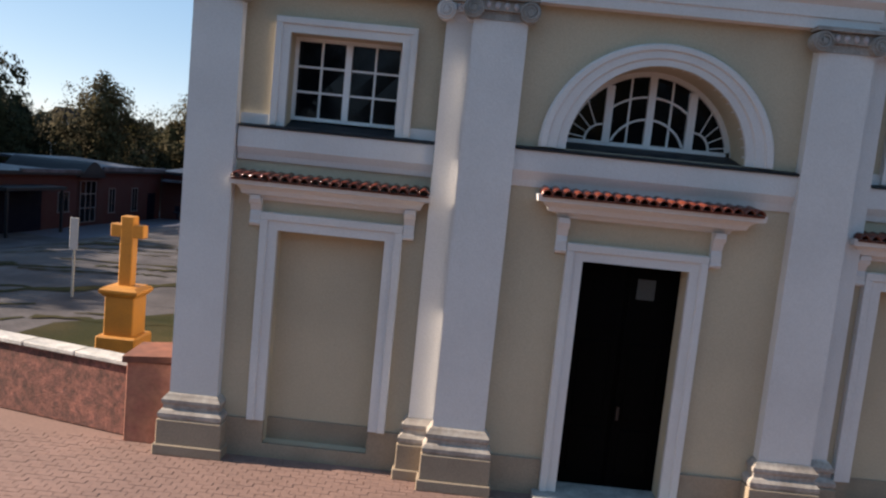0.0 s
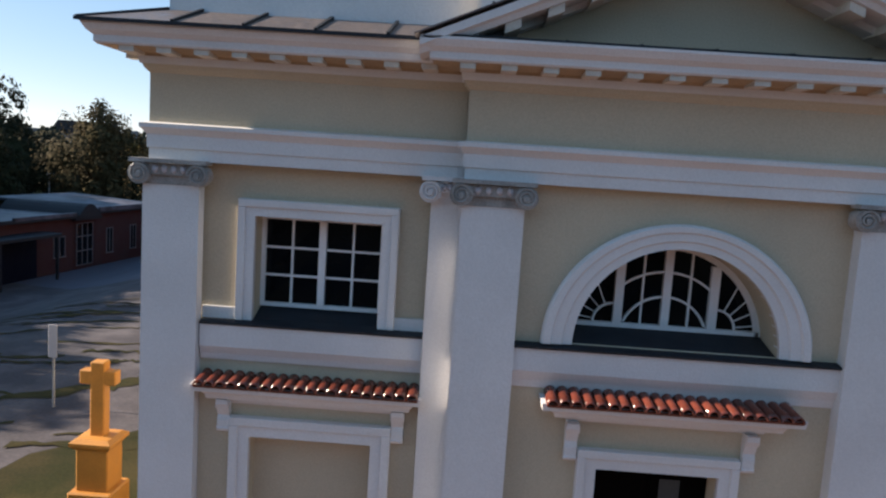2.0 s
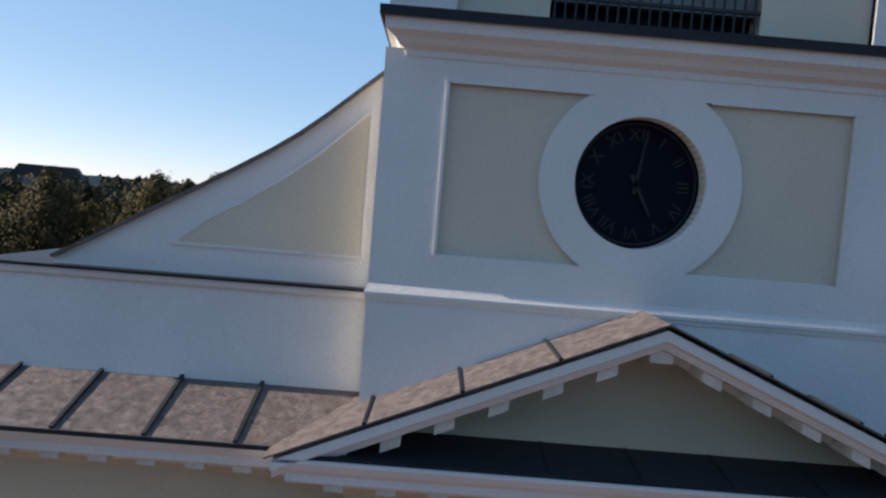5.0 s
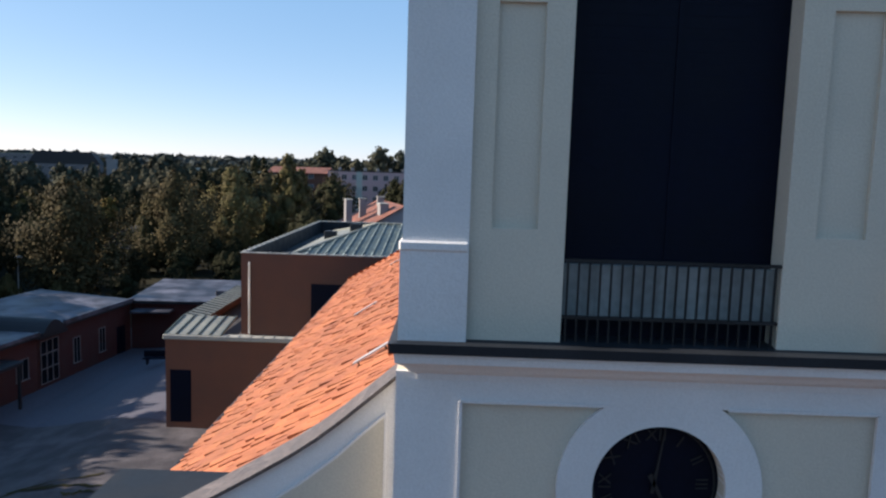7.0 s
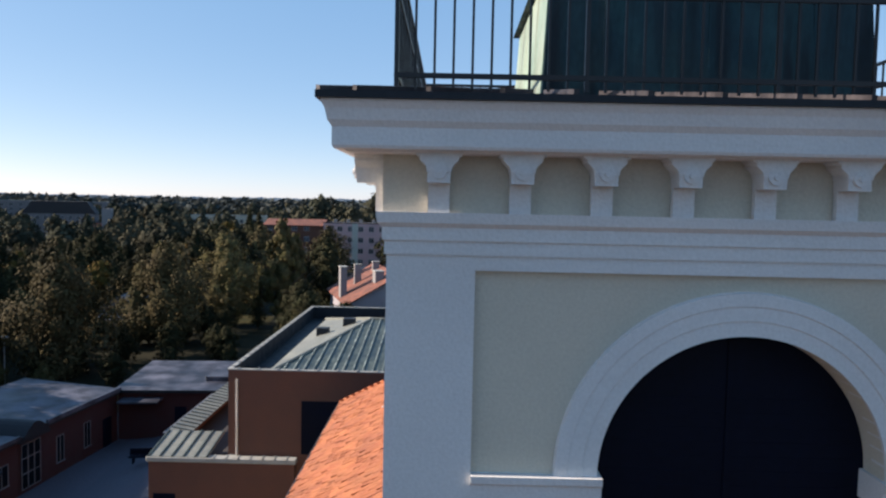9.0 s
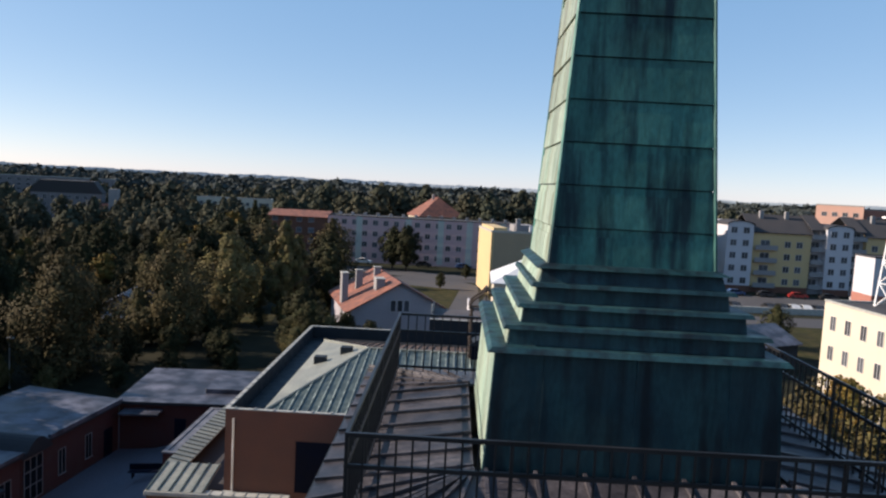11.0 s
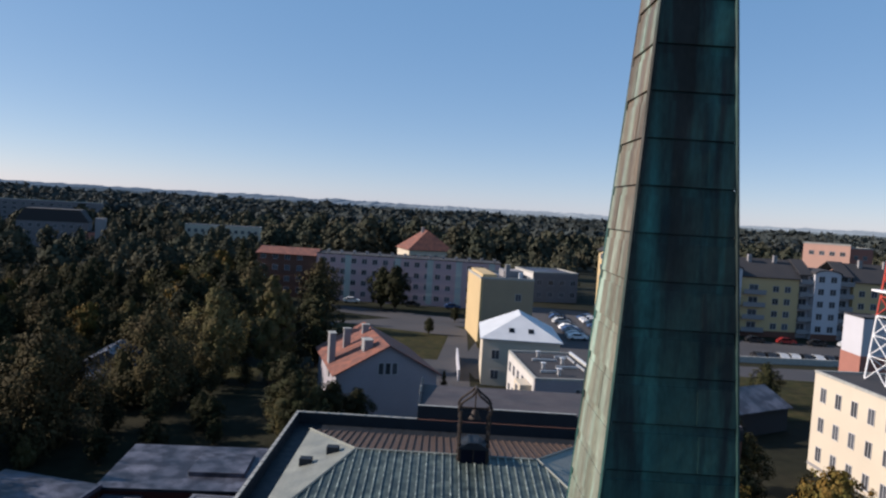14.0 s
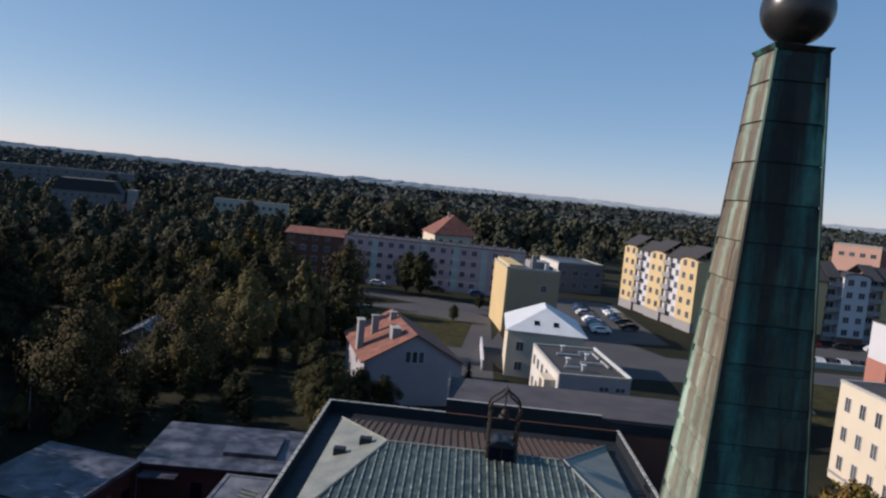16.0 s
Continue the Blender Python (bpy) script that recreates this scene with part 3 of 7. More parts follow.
for x0, x1 in ((-0.72, -0.02), (0.02, 0.72)):
    leaf = part("leaf", soft_box(x0, x1, 0.33, 0.37, 0.12, 3.44), DOOR, door)
    for z0, z1 in ((0.3, 1.0), (1.15, 2.3)):
        part("door_panel", soft_box(x0 + 0.12, x1 - 0.12, 0.315, 0.335, z0, z1, 0.008), DOOR, leaf)
    bm = bmesh.new()
    quad(bm, (x0 + 0.1, 0.327, 2.45), (x1 - 0.1, 0.327, 2.45), (x1 - 0.1, 0.327, 3.36), (x0 + 0.1, 0.327, 3.36))
    part("door_pane", bm, DOOR, leaf)
part("notice", boxes((0.14, 0.40, 0.318, 0.322, 2.96, 3.26)), PAPER, door, "pale paper notice behind the door glass")
part("notice", boxes((-0.52, -0.24, 0.3232, 0.3255, 2.92, 3.28)), DOOR, door, "dim notice")
part("door_handle", boxes((0.05, 0.09, 0.26, 0.31, 1.15, 1.35)), BLACK, door)

bm = bmesh.new()
arch(bm, [(LR, MID_Y + 0.1), (LR, MID_Y - 0.06), (LR + 0.11, MID_Y - 0.06), (LR + 0.13, MID_Y - 0.085), (LR + 0.25, MID_Y - 0.085), (LR + 0.27, MID_Y - 0.11), (LR + 0.35, MID_Y - 0.11), (LR + 0.38, MID_Y - 0.07), (LR + 0.38, MID_Y + 0.02)], LX, LZ, 0, 180, 48)
for v in bm.verts:
    r = math.hypot(v.co.x - LX, v.co.z - LZ)
    v.co.z -= 0.085 * max(r - LR, 0.0) / 0.38 * (v.co.z - LZ) / r
part("lunette_arch", bm, WHITE, church, "white moulded arch round the half-round window")
bm = bmesh.new()
sweep(bm, [(0, 4.43), (0.02, 4.43), (0.05, 4.53), (0.09, 4.61), (0.11, 4.65), (0.11, 4.93), (0, 4.93)], [(-1.87, MID_Y), (2.03, MID_Y)])
part("string_course", bm, WHITE, church, "white string course over the door")
bm = bmesh.new()
solid(bm, [(-1.87, MID_Y - 0.14, 4.965), (2.03, MID_Y - 0.14, 4.965), (2.03, MID_Y + 0.02, 4.995), (-1.87, MID_Y + 0.02, 4.995)], 0.03)
solid(bm, [(LX - LR, MID_Y + 0.02, 4.995), (LX + LR, MID_Y + 0.02, 4.995), (LX + LR - 0.02, MID_Y + 0.58, 5.15), (LX - LR + 0.02, MID_Y + 0.58, 5.15)], 0.05)
part("sill_sheet", bm, SLATE, church, "dark sheet-metal ledge cover")
GY = MID_Y + 0.57
lun = bmesh.new()
arch(lun, [(LR - 0.07, GY - 0.05), (LR + 0.02, GY - 0.05), (LR + 0.02, GY + 0.05), (LR - 0.07, GY + 0.05)], LX, LZ, 6, 174, 40)
box(lun, LX - LR + 0.03, LX + LR - 0.03, GY - 0.05, GY + 0.05, 5.10, 5.19)
lunette = part("lunette_window", lun, FRAME, church, "white half-round window with curved glazing bars")


def top_at(x, r=LR - 0.05):
    return LZ + math.sqrt(max(r * r - x * x, 0))


for x, w in ((-0.6, 0.055), (0.0, 0.05), (0.6, 0.055)):
    part("mullion", bars(GY - 0.015, 0.05, (LX + x - w, LX + x + w, 5.17, top_at(abs(x) + w))), FRAME, lunette)
for x in (-0.3, 0.3):
    part("muntin", bars(GY - 0.01, 0.02, (LX + x - 0.012, LX + x + 0.012, 5.17, top_at(x))), FRAME, lunette)
for r, a0, a1 in ((0.56, 22, 158), (0.88, 48, 132)):
    bm = bmesh.new()
    arch(bm, [(r - 0.013, GY - 0.032), (r + 0.013, GY - 0.032), (r + 0.013, GY + 0.012), (r - 0.013, GY + 0.012)], LX, LZ, a0, a1, 24)
    part("curved_muntin", bm, FRAME, lunette)
for s in (-1, 1):
    bm = bmesh.new()
    arch(bm, [(0.235, GY - 0.03), (0.26, GY - 0.03), (0.26, GY + 0.01), (0.235, GY + 0.01)], LX + s * 0.655, 5.19, 0 if s > 0 else 90, 90 if s > 0 else 180, 10)
    part("curved_muntin", bm, FRAME, lunette)
    for q in (8, 27, 46, 66):
        a = radians(q)
        p = Vector((LX + s * (0.655 + 0.25 * math.cos(a)), GY - 0.01, 5.19 + 0.25 * math.sin(a)))
        d = Vector((s * math.cos(a), 0, math.sin(a)))
        k = 0.0
        while ((p + d * k).x - LX) ** 2 + ((p + d * k).z - LZ) ** 2 < (LR - 0.05) ** 2:
            k += 0.01
        bm = bmesh.new()
        rod(bm, p, p + d * k, 0.010, 4)
        part("spoke", bm, FRAME, lunette)
edges = [-LR + 0.04, -0.6, -0.3, 0.0, 0.3, 0.6, LR - 0.04]
for x0, x1 in zip(edges, edges[1:]):
    bm = bmesh.new()
    k = 8
    up = [(LX + x0 + (x1 - x0) * i / k, GY + 0.012 + random.uniform(-0.002, 0.002), top_at(x0 + (x1 - x0) * i / k, LR - 0.02)) for i in range(k + 1)]
    bm.faces.new([bm.verts.new(p) for p in [(LX + x0, GY + 0.012, 5.14), (LX + x1, GY + 0.012, 5.14)] + up[::-1]])
    part("pane", bm, GLASS, lunette)
part("reveal_back", boxes((-1.4, 1.4, GY + 0.1, GY + 0.14, 4.9, 6.4)), LOUVRE, church)

# ---- entablature, cornice, pediment ----
PLAN = [(-6.45, 3.0), (-6.45, SIDE_P), (-2.60, SIDE_P), (-2.60, MID_P), (2.77, MID_P), (2.77, SIDE_P), (6.45, SIDE_P), (6.45, 3.0)]
bm = bmesh.new()
sweep(bm, [(-0.2, 6.90), (0.0, 6.90), (0.0, 7.04), (0.02, 7.045), (0.02, 7.20), (0.06, 7.25), (0.09, 7.28), (0.09, 7.33), (0.0, 7.35), (-0.2, 7.35)], PLAN)
part("architrave", bm, WHITE, church, "white banded architrave")
bm = bmesh.new()
sweep(bm, [(-0.2, 7.35), (0.0, 7.35), (0.0, 7.93), (0.05, 7.98), (0.07, 8.03), (-0.2, 8.03)], PLAN)
part("frieze", bm, CREAM, church, "plain cream frieze")
OUT = 0.56
bm = bmesh.new()
sweep(bm, [(-0.2, 8.03), (0.09, 8.03), (0.12, 8.15), (OUT - 0.12, 8.18), (OUT - 0.10, 8.20), (OUT - 0.10, 8.27), (OUT - 0.04, 8.32), (OUT, 8.39), (OUT, 8.42), (-0.2, 8.42)], PLAN)
part("cornice", bm, WHITE, church, "white projecting cornice")
# Thin ochre lining; its colour carries the shade behind the brackets.
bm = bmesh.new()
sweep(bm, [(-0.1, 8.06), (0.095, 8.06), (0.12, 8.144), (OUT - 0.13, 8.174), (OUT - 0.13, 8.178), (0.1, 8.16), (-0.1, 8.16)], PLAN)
part("bed_moulding", bm, BED, church, "soffit behind the cornice brackets, warm shade put into its ochre colour")
mod = bmesh.new()
box(mod, -0.085, 0.085, -0.36, 0.0, -0.085, 0.0)
box(mod, -0.10, 0.10, -0.38, 0.0, -0.025, 0.01)
mod_me = mesh_of("modillion", mod, MOD_CREAM)
cornice = bpy.data.objects["cornice"]
for i in range(13):
    put("modillion", mod_me, cornice, (-2.64 + 0.455 * i, MID_P - 0.06, 8.20))
for s in (-1, 1):
    for i in range(9):
        put("modillion", mod_me, cornice, (s * (6.55 - 0.435 * i), SIDE_P - 0.06, 8.20))
    for i in range(6):
        put("modillion", mod_me, cornice, (s * 6.51, 0.5 + 0.435 * i, 8.20), 90 * s)

# lean-to sheet roof over the side bays
AT_Y = 0.50
for s in (-1, 1):
    bm = bmesh.new()
    e = SIDE_P - OUT - 0.04
    solid(bm, [(s * 7.05, e, 8.435), (s * 2.55, e, 8.435), (s * 2.55, AT_Y + 0.1, 8.77), (s * 6.36, AT_Y + 0.1, 8.77)], 0.025)
    solid(bm, [(s * 7.05, e, 8.435), (s * 6.36, AT_Y + 0.1, 8.77), (s * 6.36, 2.95, 8.77), (s * 7.05, 2.95, 8.435)], 0.025)
    roof = part("sheet_roof", bm, SHEET, church, "grey-brown standing seam sheet roof")
    for i in range(4):
        x = s * (5.96 - 0.805 * i)
        bm = bmesh.new()
        rod(bm, (x, e + 0.015, 8.447), (x, AT_Y + 0.05, 8.772), 0.026, 4)
        part("seam", bm, SLATE, roof)
    bm = bmesh.new()
    rod(bm, (s * 7.045, e + 0.01, 8.443), (s * 6.36, AT_Y + 0.05, 8.772), 0.02, 4)
    part("seam", bm, SLATE, roof)
    part("drip_edge", boxes((min(s * 7.06, s * 2.6), max(s * 7.06, s * 2.6), e - 0.012, e + 0.01, 8.40, 8.44)), SLATE, roof)

# pediment
PT, PE, PX = 9.80, 3.25, 0.08                   # apex height and half span of the raking cornice's upper edge
front = MID_P - OUT
slope = (PT - 8.43) / PE
part("tympanum", slab([(-2.7, 8.40), (2.85, 8.40), (PX, PT - 0.28)], [], 0.0, 0.2), CREAM, church, "plain cream gable field")
bm = bmesh.new()
solid(bm, [(-2.9, front + 0.03, 8.45), (2.9, front + 0.03, 8.45), (2.75, 0.0, 8.53), (-2.75, 0.0, 8.53)], 0.03)
part("gable_ledge_sheet", bm, SLATE, church, "dark sheet-metal cover of the gable's ledge")
for i in range(7):
    x = -2.4 + 0.8 * i
    bm = bmesh.new()
    rod(bm, (x, front + 0.03, 8.452), (x, 0.0, 8.532), 0.011, 4)
    part("ledge_seam", bm, SLATE, bpy.data.objects["gable_ledge_sheet"])
for s in (-1, 1):
    bm = bmesh.new()
    def rake(x, d):
        return PT - slope * abs(x) - d
    sect = [(front, 0.03), (front, 0.12), (front + 0.05, 0.145), (front + 0.08, 0.205), (front + 0.40, 0.225), (front + 0.44, 0.29), (0.02, 0.29), (0.02, 0.03)]
    rows = [[bm.verts.new((PX + s * x, y, rake(x, d))) for y, d in sect] for x in (0.0, PE)]
    for j in range(len(sect)):
        k = (j + 1) % len(sect)
        bm.faces.new((rows[0][j], rows[1][j], rows[1][k], rows[0][k]))
    bm.faces.new(rows[1])
    bm.faces.new(rows[0][::-1])
    rk = part("raking_cornice", bm, WHITE, church, "white raking cornice with brackets")
    for i in range(1, 7):
        x = 0.452 * i
        bm = bmesh.new()
        z = rake(x, 0.21)
        pts = [(PX + s * (x - 0.085), z + 0.085 * slope), (PX + s * (x + 0.085), z - 0.085 * slope), (PX + s * (x + 0.085), z - 0.085 * slope - 0.10), (PX + s * (x - 0.085), z + 0.085 * slope - 0.10)]
        prism(bm, pts, front + 0.11, 0.0)
        part("modillion", bm, MOD_CREAM, rk)
    if s > 0:
        bm = bmesh.new()
        prism(bm, [(PX - 0.1, rake(0.1, 0.21)), (PX, rake(0, 0.21)), (PX + 0.1, rake(0.1, 0.21)), (PX + 0.1, rake(0.1, 0.29)), (PX - 0.1, rake(0.1, 0.29))], front + 0.11, 0.0)
        part("modillion", bm, MOD_CREAM, rk)
    bm = bmesh.new()
    solid(bm, [(PX, front - 0.03, PT + 0.03), (PX + s * (PE + 0.06), front - 0.03, rake(PE + 0.06, -0.03)), (PX + s * (PE + 0.06), AT_Y, rake(PE + 0.06, -0.03)), (PX, AT_Y, PT + 0.03)], 0.018)
    rf = part("gable_roof", bm, SHEET, church, "grey-brown sheet roof of the gable")
    for x in (0.89, 1.69, 2.49):
        bm = bmesh.new()
        rod(bm, (PX + s * x, front - 0.032, rake(x, -0.035)), (PX + s * x, AT_Y, rake(x, -0.045)), 0.019, 4)
        part("seam", bm, SLATE, rf)

# attic blocks and curved wings
CURVE = [(-5.72, 9.84), (-5.3, 10.07), (-4.8, 10.36), (-4.4, 10.59), (-3.96, 10.85), (-3.6, 11.07), (-3.34, 11.25), (-3.1, 11.44), (-2.88, 11.63), (-2.5, 11.96)]
for s in (-1, 1):
    a, b = sorted((s * 6.37, s * 2.45))
    part("attic", boxes((a, b, AT_Y, 3.0, 8.5, 9.70)), WHITE, church, "white attic block")
    bm = bmesh.new()
    sweep(bm, [(0, 9.68), (0.04, 9.68), (0.06, 9.72), (0.06, 9.755), (0, 9.755)], [(a, AT_Y), (b, AT_Y)])
    part("attic_cap", bm, WHITE, church)
    part("attic_sheet", boxes((a - 0.08, b, AT_Y - 0.09, 3.0, 9.755, 9.785)), SLATE, church, "dark sheet cover of the attic")
    pts = [(-s * x, z) for x, z in CURVE] + [(s * 2.45, 11.95), (s * 2.45, 9.78), (s * 5.72, 9.78)]
    part("wing", slab(pts, [], AT_Y + 0.06, AT_Y + 0.5), WHITE, church, "white concave side wing of the tower")
    low = [(s * x, z) for x, z in ((-2.66, 10.08), (-4.55, 10.08), (-4.2, 10.36), (-3.9, 10.53), (-3.5, 10.80), (-3.15, 11.08), (-2.9, 11.32), (-2.66, 11.54))]
    low = [(-abs(x) if s < 0 else abs(x), z) for x, z in low]
    bm = slab(low, [], AT_Y + 0.05, AT_Y + 0.1)
    part("wing_panel", bm, PALE_CREAM, church, "cream field of the wing")
    rim = bmesh.new()
    for (xa, za), (xb, zb) in zip(low, low[1:] + low[:1]):
        rod(rim, (xa, AT_Y + 0.055, za), (xb, AT_Y + 0.055, zb), 0.018, 4)
    part("wing_panel_rim", rim, WHITE, church)
    bm = bmesh.new()
    rows = []
    for i, (x, z) in enumerate(CURVE):
        a, b = CURVE[max(i - 1, 0)], CURVE[min(i + 1, len(CURVE) - 1)]
        n = Vector((a[1] - b[1], b[0] - a[0])).normalized() * 0.035
        rows.append([bm.verts.new((-s * (x + n.x * k), y, z + n.y * k)) for y, k in ((AT_Y, 0), (AT_Y, 1), (AT_Y + 0.56, 1), (AT_Y + 0.56, 0))])
    for a, b in zip(rows, rows[1:]):
        for i in range(4):
            bm.faces.new((a[i], a[(i + 1) % 4], b[(i + 1) % 4], b[i]))
    bm.faces.new(rows[0])
    bm.faces.new(rows[-1][::-1])
    part("wing_coping", bm, SHEET, church, "sheet-metal coping of the wing")

# ---- tower: clock stage ----
CX, CZ, CR = -0.045, 11.025, 0.625


def ring_side(s):
    """Half of the panel field beside the clock, bounded by the ring."""
    r, zt, zb = 0.965, 11.83, 10.20
    a1, a0 = math.degrees(math.asin((zt - CZ) / r)), math.degrees(math.asin((zb - CZ) / r))
    curve = arc(s * CX, CZ, r, a0, a1, 16)
    pts = [(1.93, zb), (1.93, zt)] + curve[::-1]
    return [(s * x, z) for x, z in pts]


tower = part("tower_wall", slab(rect(-TW, TW, 8.0, 12.1), [arc(CX, CZ, CR, 0, 354, 59), ring_side(1), ring_side(-1)], TF, TF + 0.045), WHITE, church, "white tower front of the clock stage")
part("tower_core", slab(rect(-TW, TW, 8.0, 12.1), [arc(CX, CZ, CR, 0, 354, 59)], TF + 0.045, TF + 0.3), PALE_CREAM, church, "cream fields beside the clock")
part("tower_body", boxes((-TW, TW, TF + 0.3, TB, 8.0, 12.1)), WHITE, church, "white tower block")
bm = bmesh.new()
arch(bm, [(CR, TF + 0.2), (CR, TF - 0.003), (CR + 0.05, TF - 0.003), (CR + 0.05, TF + 0.2)], CX, CZ, 0, 360, 64)
part("clock_ring", bm, WHITE, church, "white moulded ring of the clock")
for s in (-1, 1):
    for (xa, za), (xb, zb) in (((s * 1.93, 11.83), (s * 0.55, 11.83)), ((s * 1.93, 10.20), (s * 1.93, 11.83))):
        bm = bmesh.new()
        rod(bm, (xa, TF, za), (xb, TF, zb), 0.02, 4)
        part("panel_edge", bm, WHITE, church)
clock = part("clock_face", boxes((CX - CR, CX + CR, TF + 0.20, TF + 0.24, CZ - CR, CZ + CR)), LOUVRE, church, "black tower clock face")
bm = bmesh.new()
arch(bm, [(CR - 0.05, TF + 0.18), (CR - 0.03, TF + 0.18), (CR - 0.03, TF + 0.2), (CR - 0.05, TF + 0.2)], CX, CZ, 0, 360, 48)
part("minute_ring", bm, NUMERAL, clock)
for h, word in enumerate(("XII", "I", "II", "III", "IV", "V", "VI", "VII", "VIII", "IX", "X", "XI")):
    a = radians(90 - 30 * h)
    cu = bpy.data.curves.new("numeral", "FONT")
    cu.body, cu.size, cu.align_x, cu.align_y, cu.extrude = word, 0.17, "CENTER", "CENTER", 0.004
    tmp = new("numeral", cu)
    bpy.context.view_layer.update()
    me = bpy.data.meshes.new_from_object(tmp)
    bpy.data.objects.remove(tmp)
    me.materials.append(NUMERAL)
    ob = new("numeral", me)
    ob.parent = clock
    ob.matrix_basis = Matrix.Translation((CX + 0.46 * math.cos(a), TF + 0.192, CZ + 0.47 * math.sin(a))) @ Euler((radians(90), 0, 0)).to_matrix().to_4x4() @ Euler((0, 0, a - radians(90))).to_matrix().to_4x4()
for q, ln, w in ((82, 0.5, 0.018), (-62, 0.34, 0.024)):
    a = radians(q)
    bm = bmesh.new()
    d, n = Vector((math.cos(a), 0, math.sin(a))), Vector((-math.sin(a), 0, math.cos(a)))
    c = Vector((CX, TF + 0.16, CZ))
    quad(bm, c - d * 0.1 - n * w, c + d * ln - n * w * 0.4, c + d * ln + n * w * 0.4, c - d * 0.1 + n * w)
    got = bmesh.ops.extrude_face_region(bm, geom=list(bm.faces))
    bmesh.ops.translate(bm, vec=(0, 0.012, 0), verts=[g for g in got["geom"] if isinstance(g, bmesh.types.BMVert)])
    part("clock_hand", bm, NUMERAL, clock)
TOWER_PLAN = [(-TW, TB), (-TW, TF), (TW, TF), (TW, TB)]
bm = bmesh.new()
sweep(bm, [(-0.05, 9.72), (0.012, 9.72), (0.018, 9.75), (0.03, 9.77), (0.03, 9.80), (0.0, 9.88), (-0.05, 9.88)], TOWER_PLAN, True)
part("tower_band", bm, WHITE, church, "white moulded band round the tower")
bm = bmesh.new()
LEDGE = [(-2.33, TB - 0.2), (-2.33, TF), (2.33, TF), (2.33, TB - 0.2)]
sweep(bm, [(-0.3, 12.03), (0.01, 12.03), (0.02, 12.09), (0.09, 12.13), (0.13, 12.18), (0.21, 12.23), (0.23, 12.38), (-0.3, 12.38)], LEDGE, True)
part("tower_ledge", bm, WHITE, church, "white ledge under the bell stage")
bm = bmesh.new()
sweep(bm, [(-0.6, 12.47), (-0.6, 12.385), (0.235, 12.385), (0.25, 12.33), (0.265, 12.33), (0.27, 12.42), (0.0, 12.45)], LEDGE, True)
part("ledge_sheet", bm, SLATE, church, "dark sheet cover of the ledge")

# ---- tower: bell stage ----
TF = 0.02                             # the bell stage stands a little forward on its ledge
TOWER_PLAN = [(-TW, TB), (-TW, TF), (TW, TF), (TW, TB)]
BZ, BR, ZT = 15.87, 0.975, 17.25       # springing and radius of the arch, top of the field
BT = 17.63
BX = -0.08                            # the opening stands a little off the tower's axis
field = [(-1.93, 12.37), (-1.93, ZT), (1.93, ZT), (1.93, 12.37)]
bw = 2.50
for s in (-1, 1):
    a, b = sorted((s * bw, s * 1.91))
    part("corner_pier", boxes((a, b, TF, TF + 0.4, 12.37, ZT)), WHITE, church, "white corner pier of the bell stage")
    part("pier_foot", boxes((a - 0.02 * (s < 0), b + 0.02 * (s > 0), TF - 0.03, TF + 0.3, 12.37, 13.24)), WHITE, church)
    part("pier_foot_cap", soft_box(a - 0.03 * (s < 0), b + 0.03 * (s > 0), TF - 0.045, TF + 0.3, 13.24, 13.33, 0.015), WHITE, church)
arch_in = [(BX - BR, 12.38), (BX - BR, BZ)] + arc(BX, BZ, BR, 180, 0, 30)[1:-1] + [(BX + BR, BZ), (BX + BR, 12.38)]
shape = [(-1.91, 12.38)] + [(-1.91, ZT), (1.91, ZT), (1.91, 12.38)] + arch_in[::-1]
pan = [rect(-1.715, -1.305, 13.46, 15.42), rect(1.16, 1.60, 13.46, 15.42)]
part("bell_stage_wall", slab(shape, pan, TF + 0.05, TF + 0.09), PALE_CREAM, church, "cream field of the bell stage")
part("bell_stage_back", slab(shape, [], TF + 0.09, TF + 0.55), PALE_CREAM, church, "cream wall round the bell opening")
part("lintel_band", boxes((-bw, bw, TF, TF + 0.5, ZT, BT)), WHITE, church, "white band over the bell stage")
bm = bmesh.new()
sweep(bm, [(0, ZT + 0.10), (0.015, ZT + 0.10), (0.015, ZT + 0.19), (0.03, ZT + 0.195), (0.03, ZT + 0.28), (0.06, ZT + 0.31), (0.07, BT), (0, BT)], [(-bw, TB), (-bw, TF), (bw, TF), (bw, TB)], True)
part("architrave", bm, WHITE, church, "white stepped architrave of the tower")
part("bell_stage_side", boxes((-bw, -bw + 0.4, TF + 0.4, TB, 12.37, BT), (bw - 0.4, bw, TF + 0.4, TB, 12.37, BT), (-bw, bw, TB - 0.4, TB - 0.001, 12.37, BT)), WHITE, church, "white side walls of the bell stage")
for s in (-1, 1):
    a, b = sorted((s * 1.91, BX + s * (BR - 0.03)))
    bm = bmesh.new()
    sweep(bm, [(0, BZ - 0.27), (0.02, BZ - 0.27), (0.025, BZ - 0.2), (0.045, BZ - 0.19), (0.05, BZ - 0.07), (0.08, BZ - 0.05), (0.085, BZ), (0, BZ)], [(a, TF + 0.05), (b, TF + 0.05)])
    box(bm, *sorted((BX + s * BR, BX + s * (BR - 0.03))), TF + 0.05, TF + 0.5, BZ - 0.2, BZ)
    part("impost", bm, WHITE, church, "white moulded impost")
bm = bmesh.new()
arch(bm, [(BR, TF + 0.2), (BR, TF + 0.022), (BR + 0.10, TF + 0.022), (BR + 0.105, TF + 0.014), (BR + 0.20, TF + 0.014), (BR + 0.205, TF + 0.006), (BR + 0.29, TF + 0.006), (BR + 0.295, TF + 0.03), (BR + 0.30, TF + 0.06)], BX, BZ, 0, 180, 48)
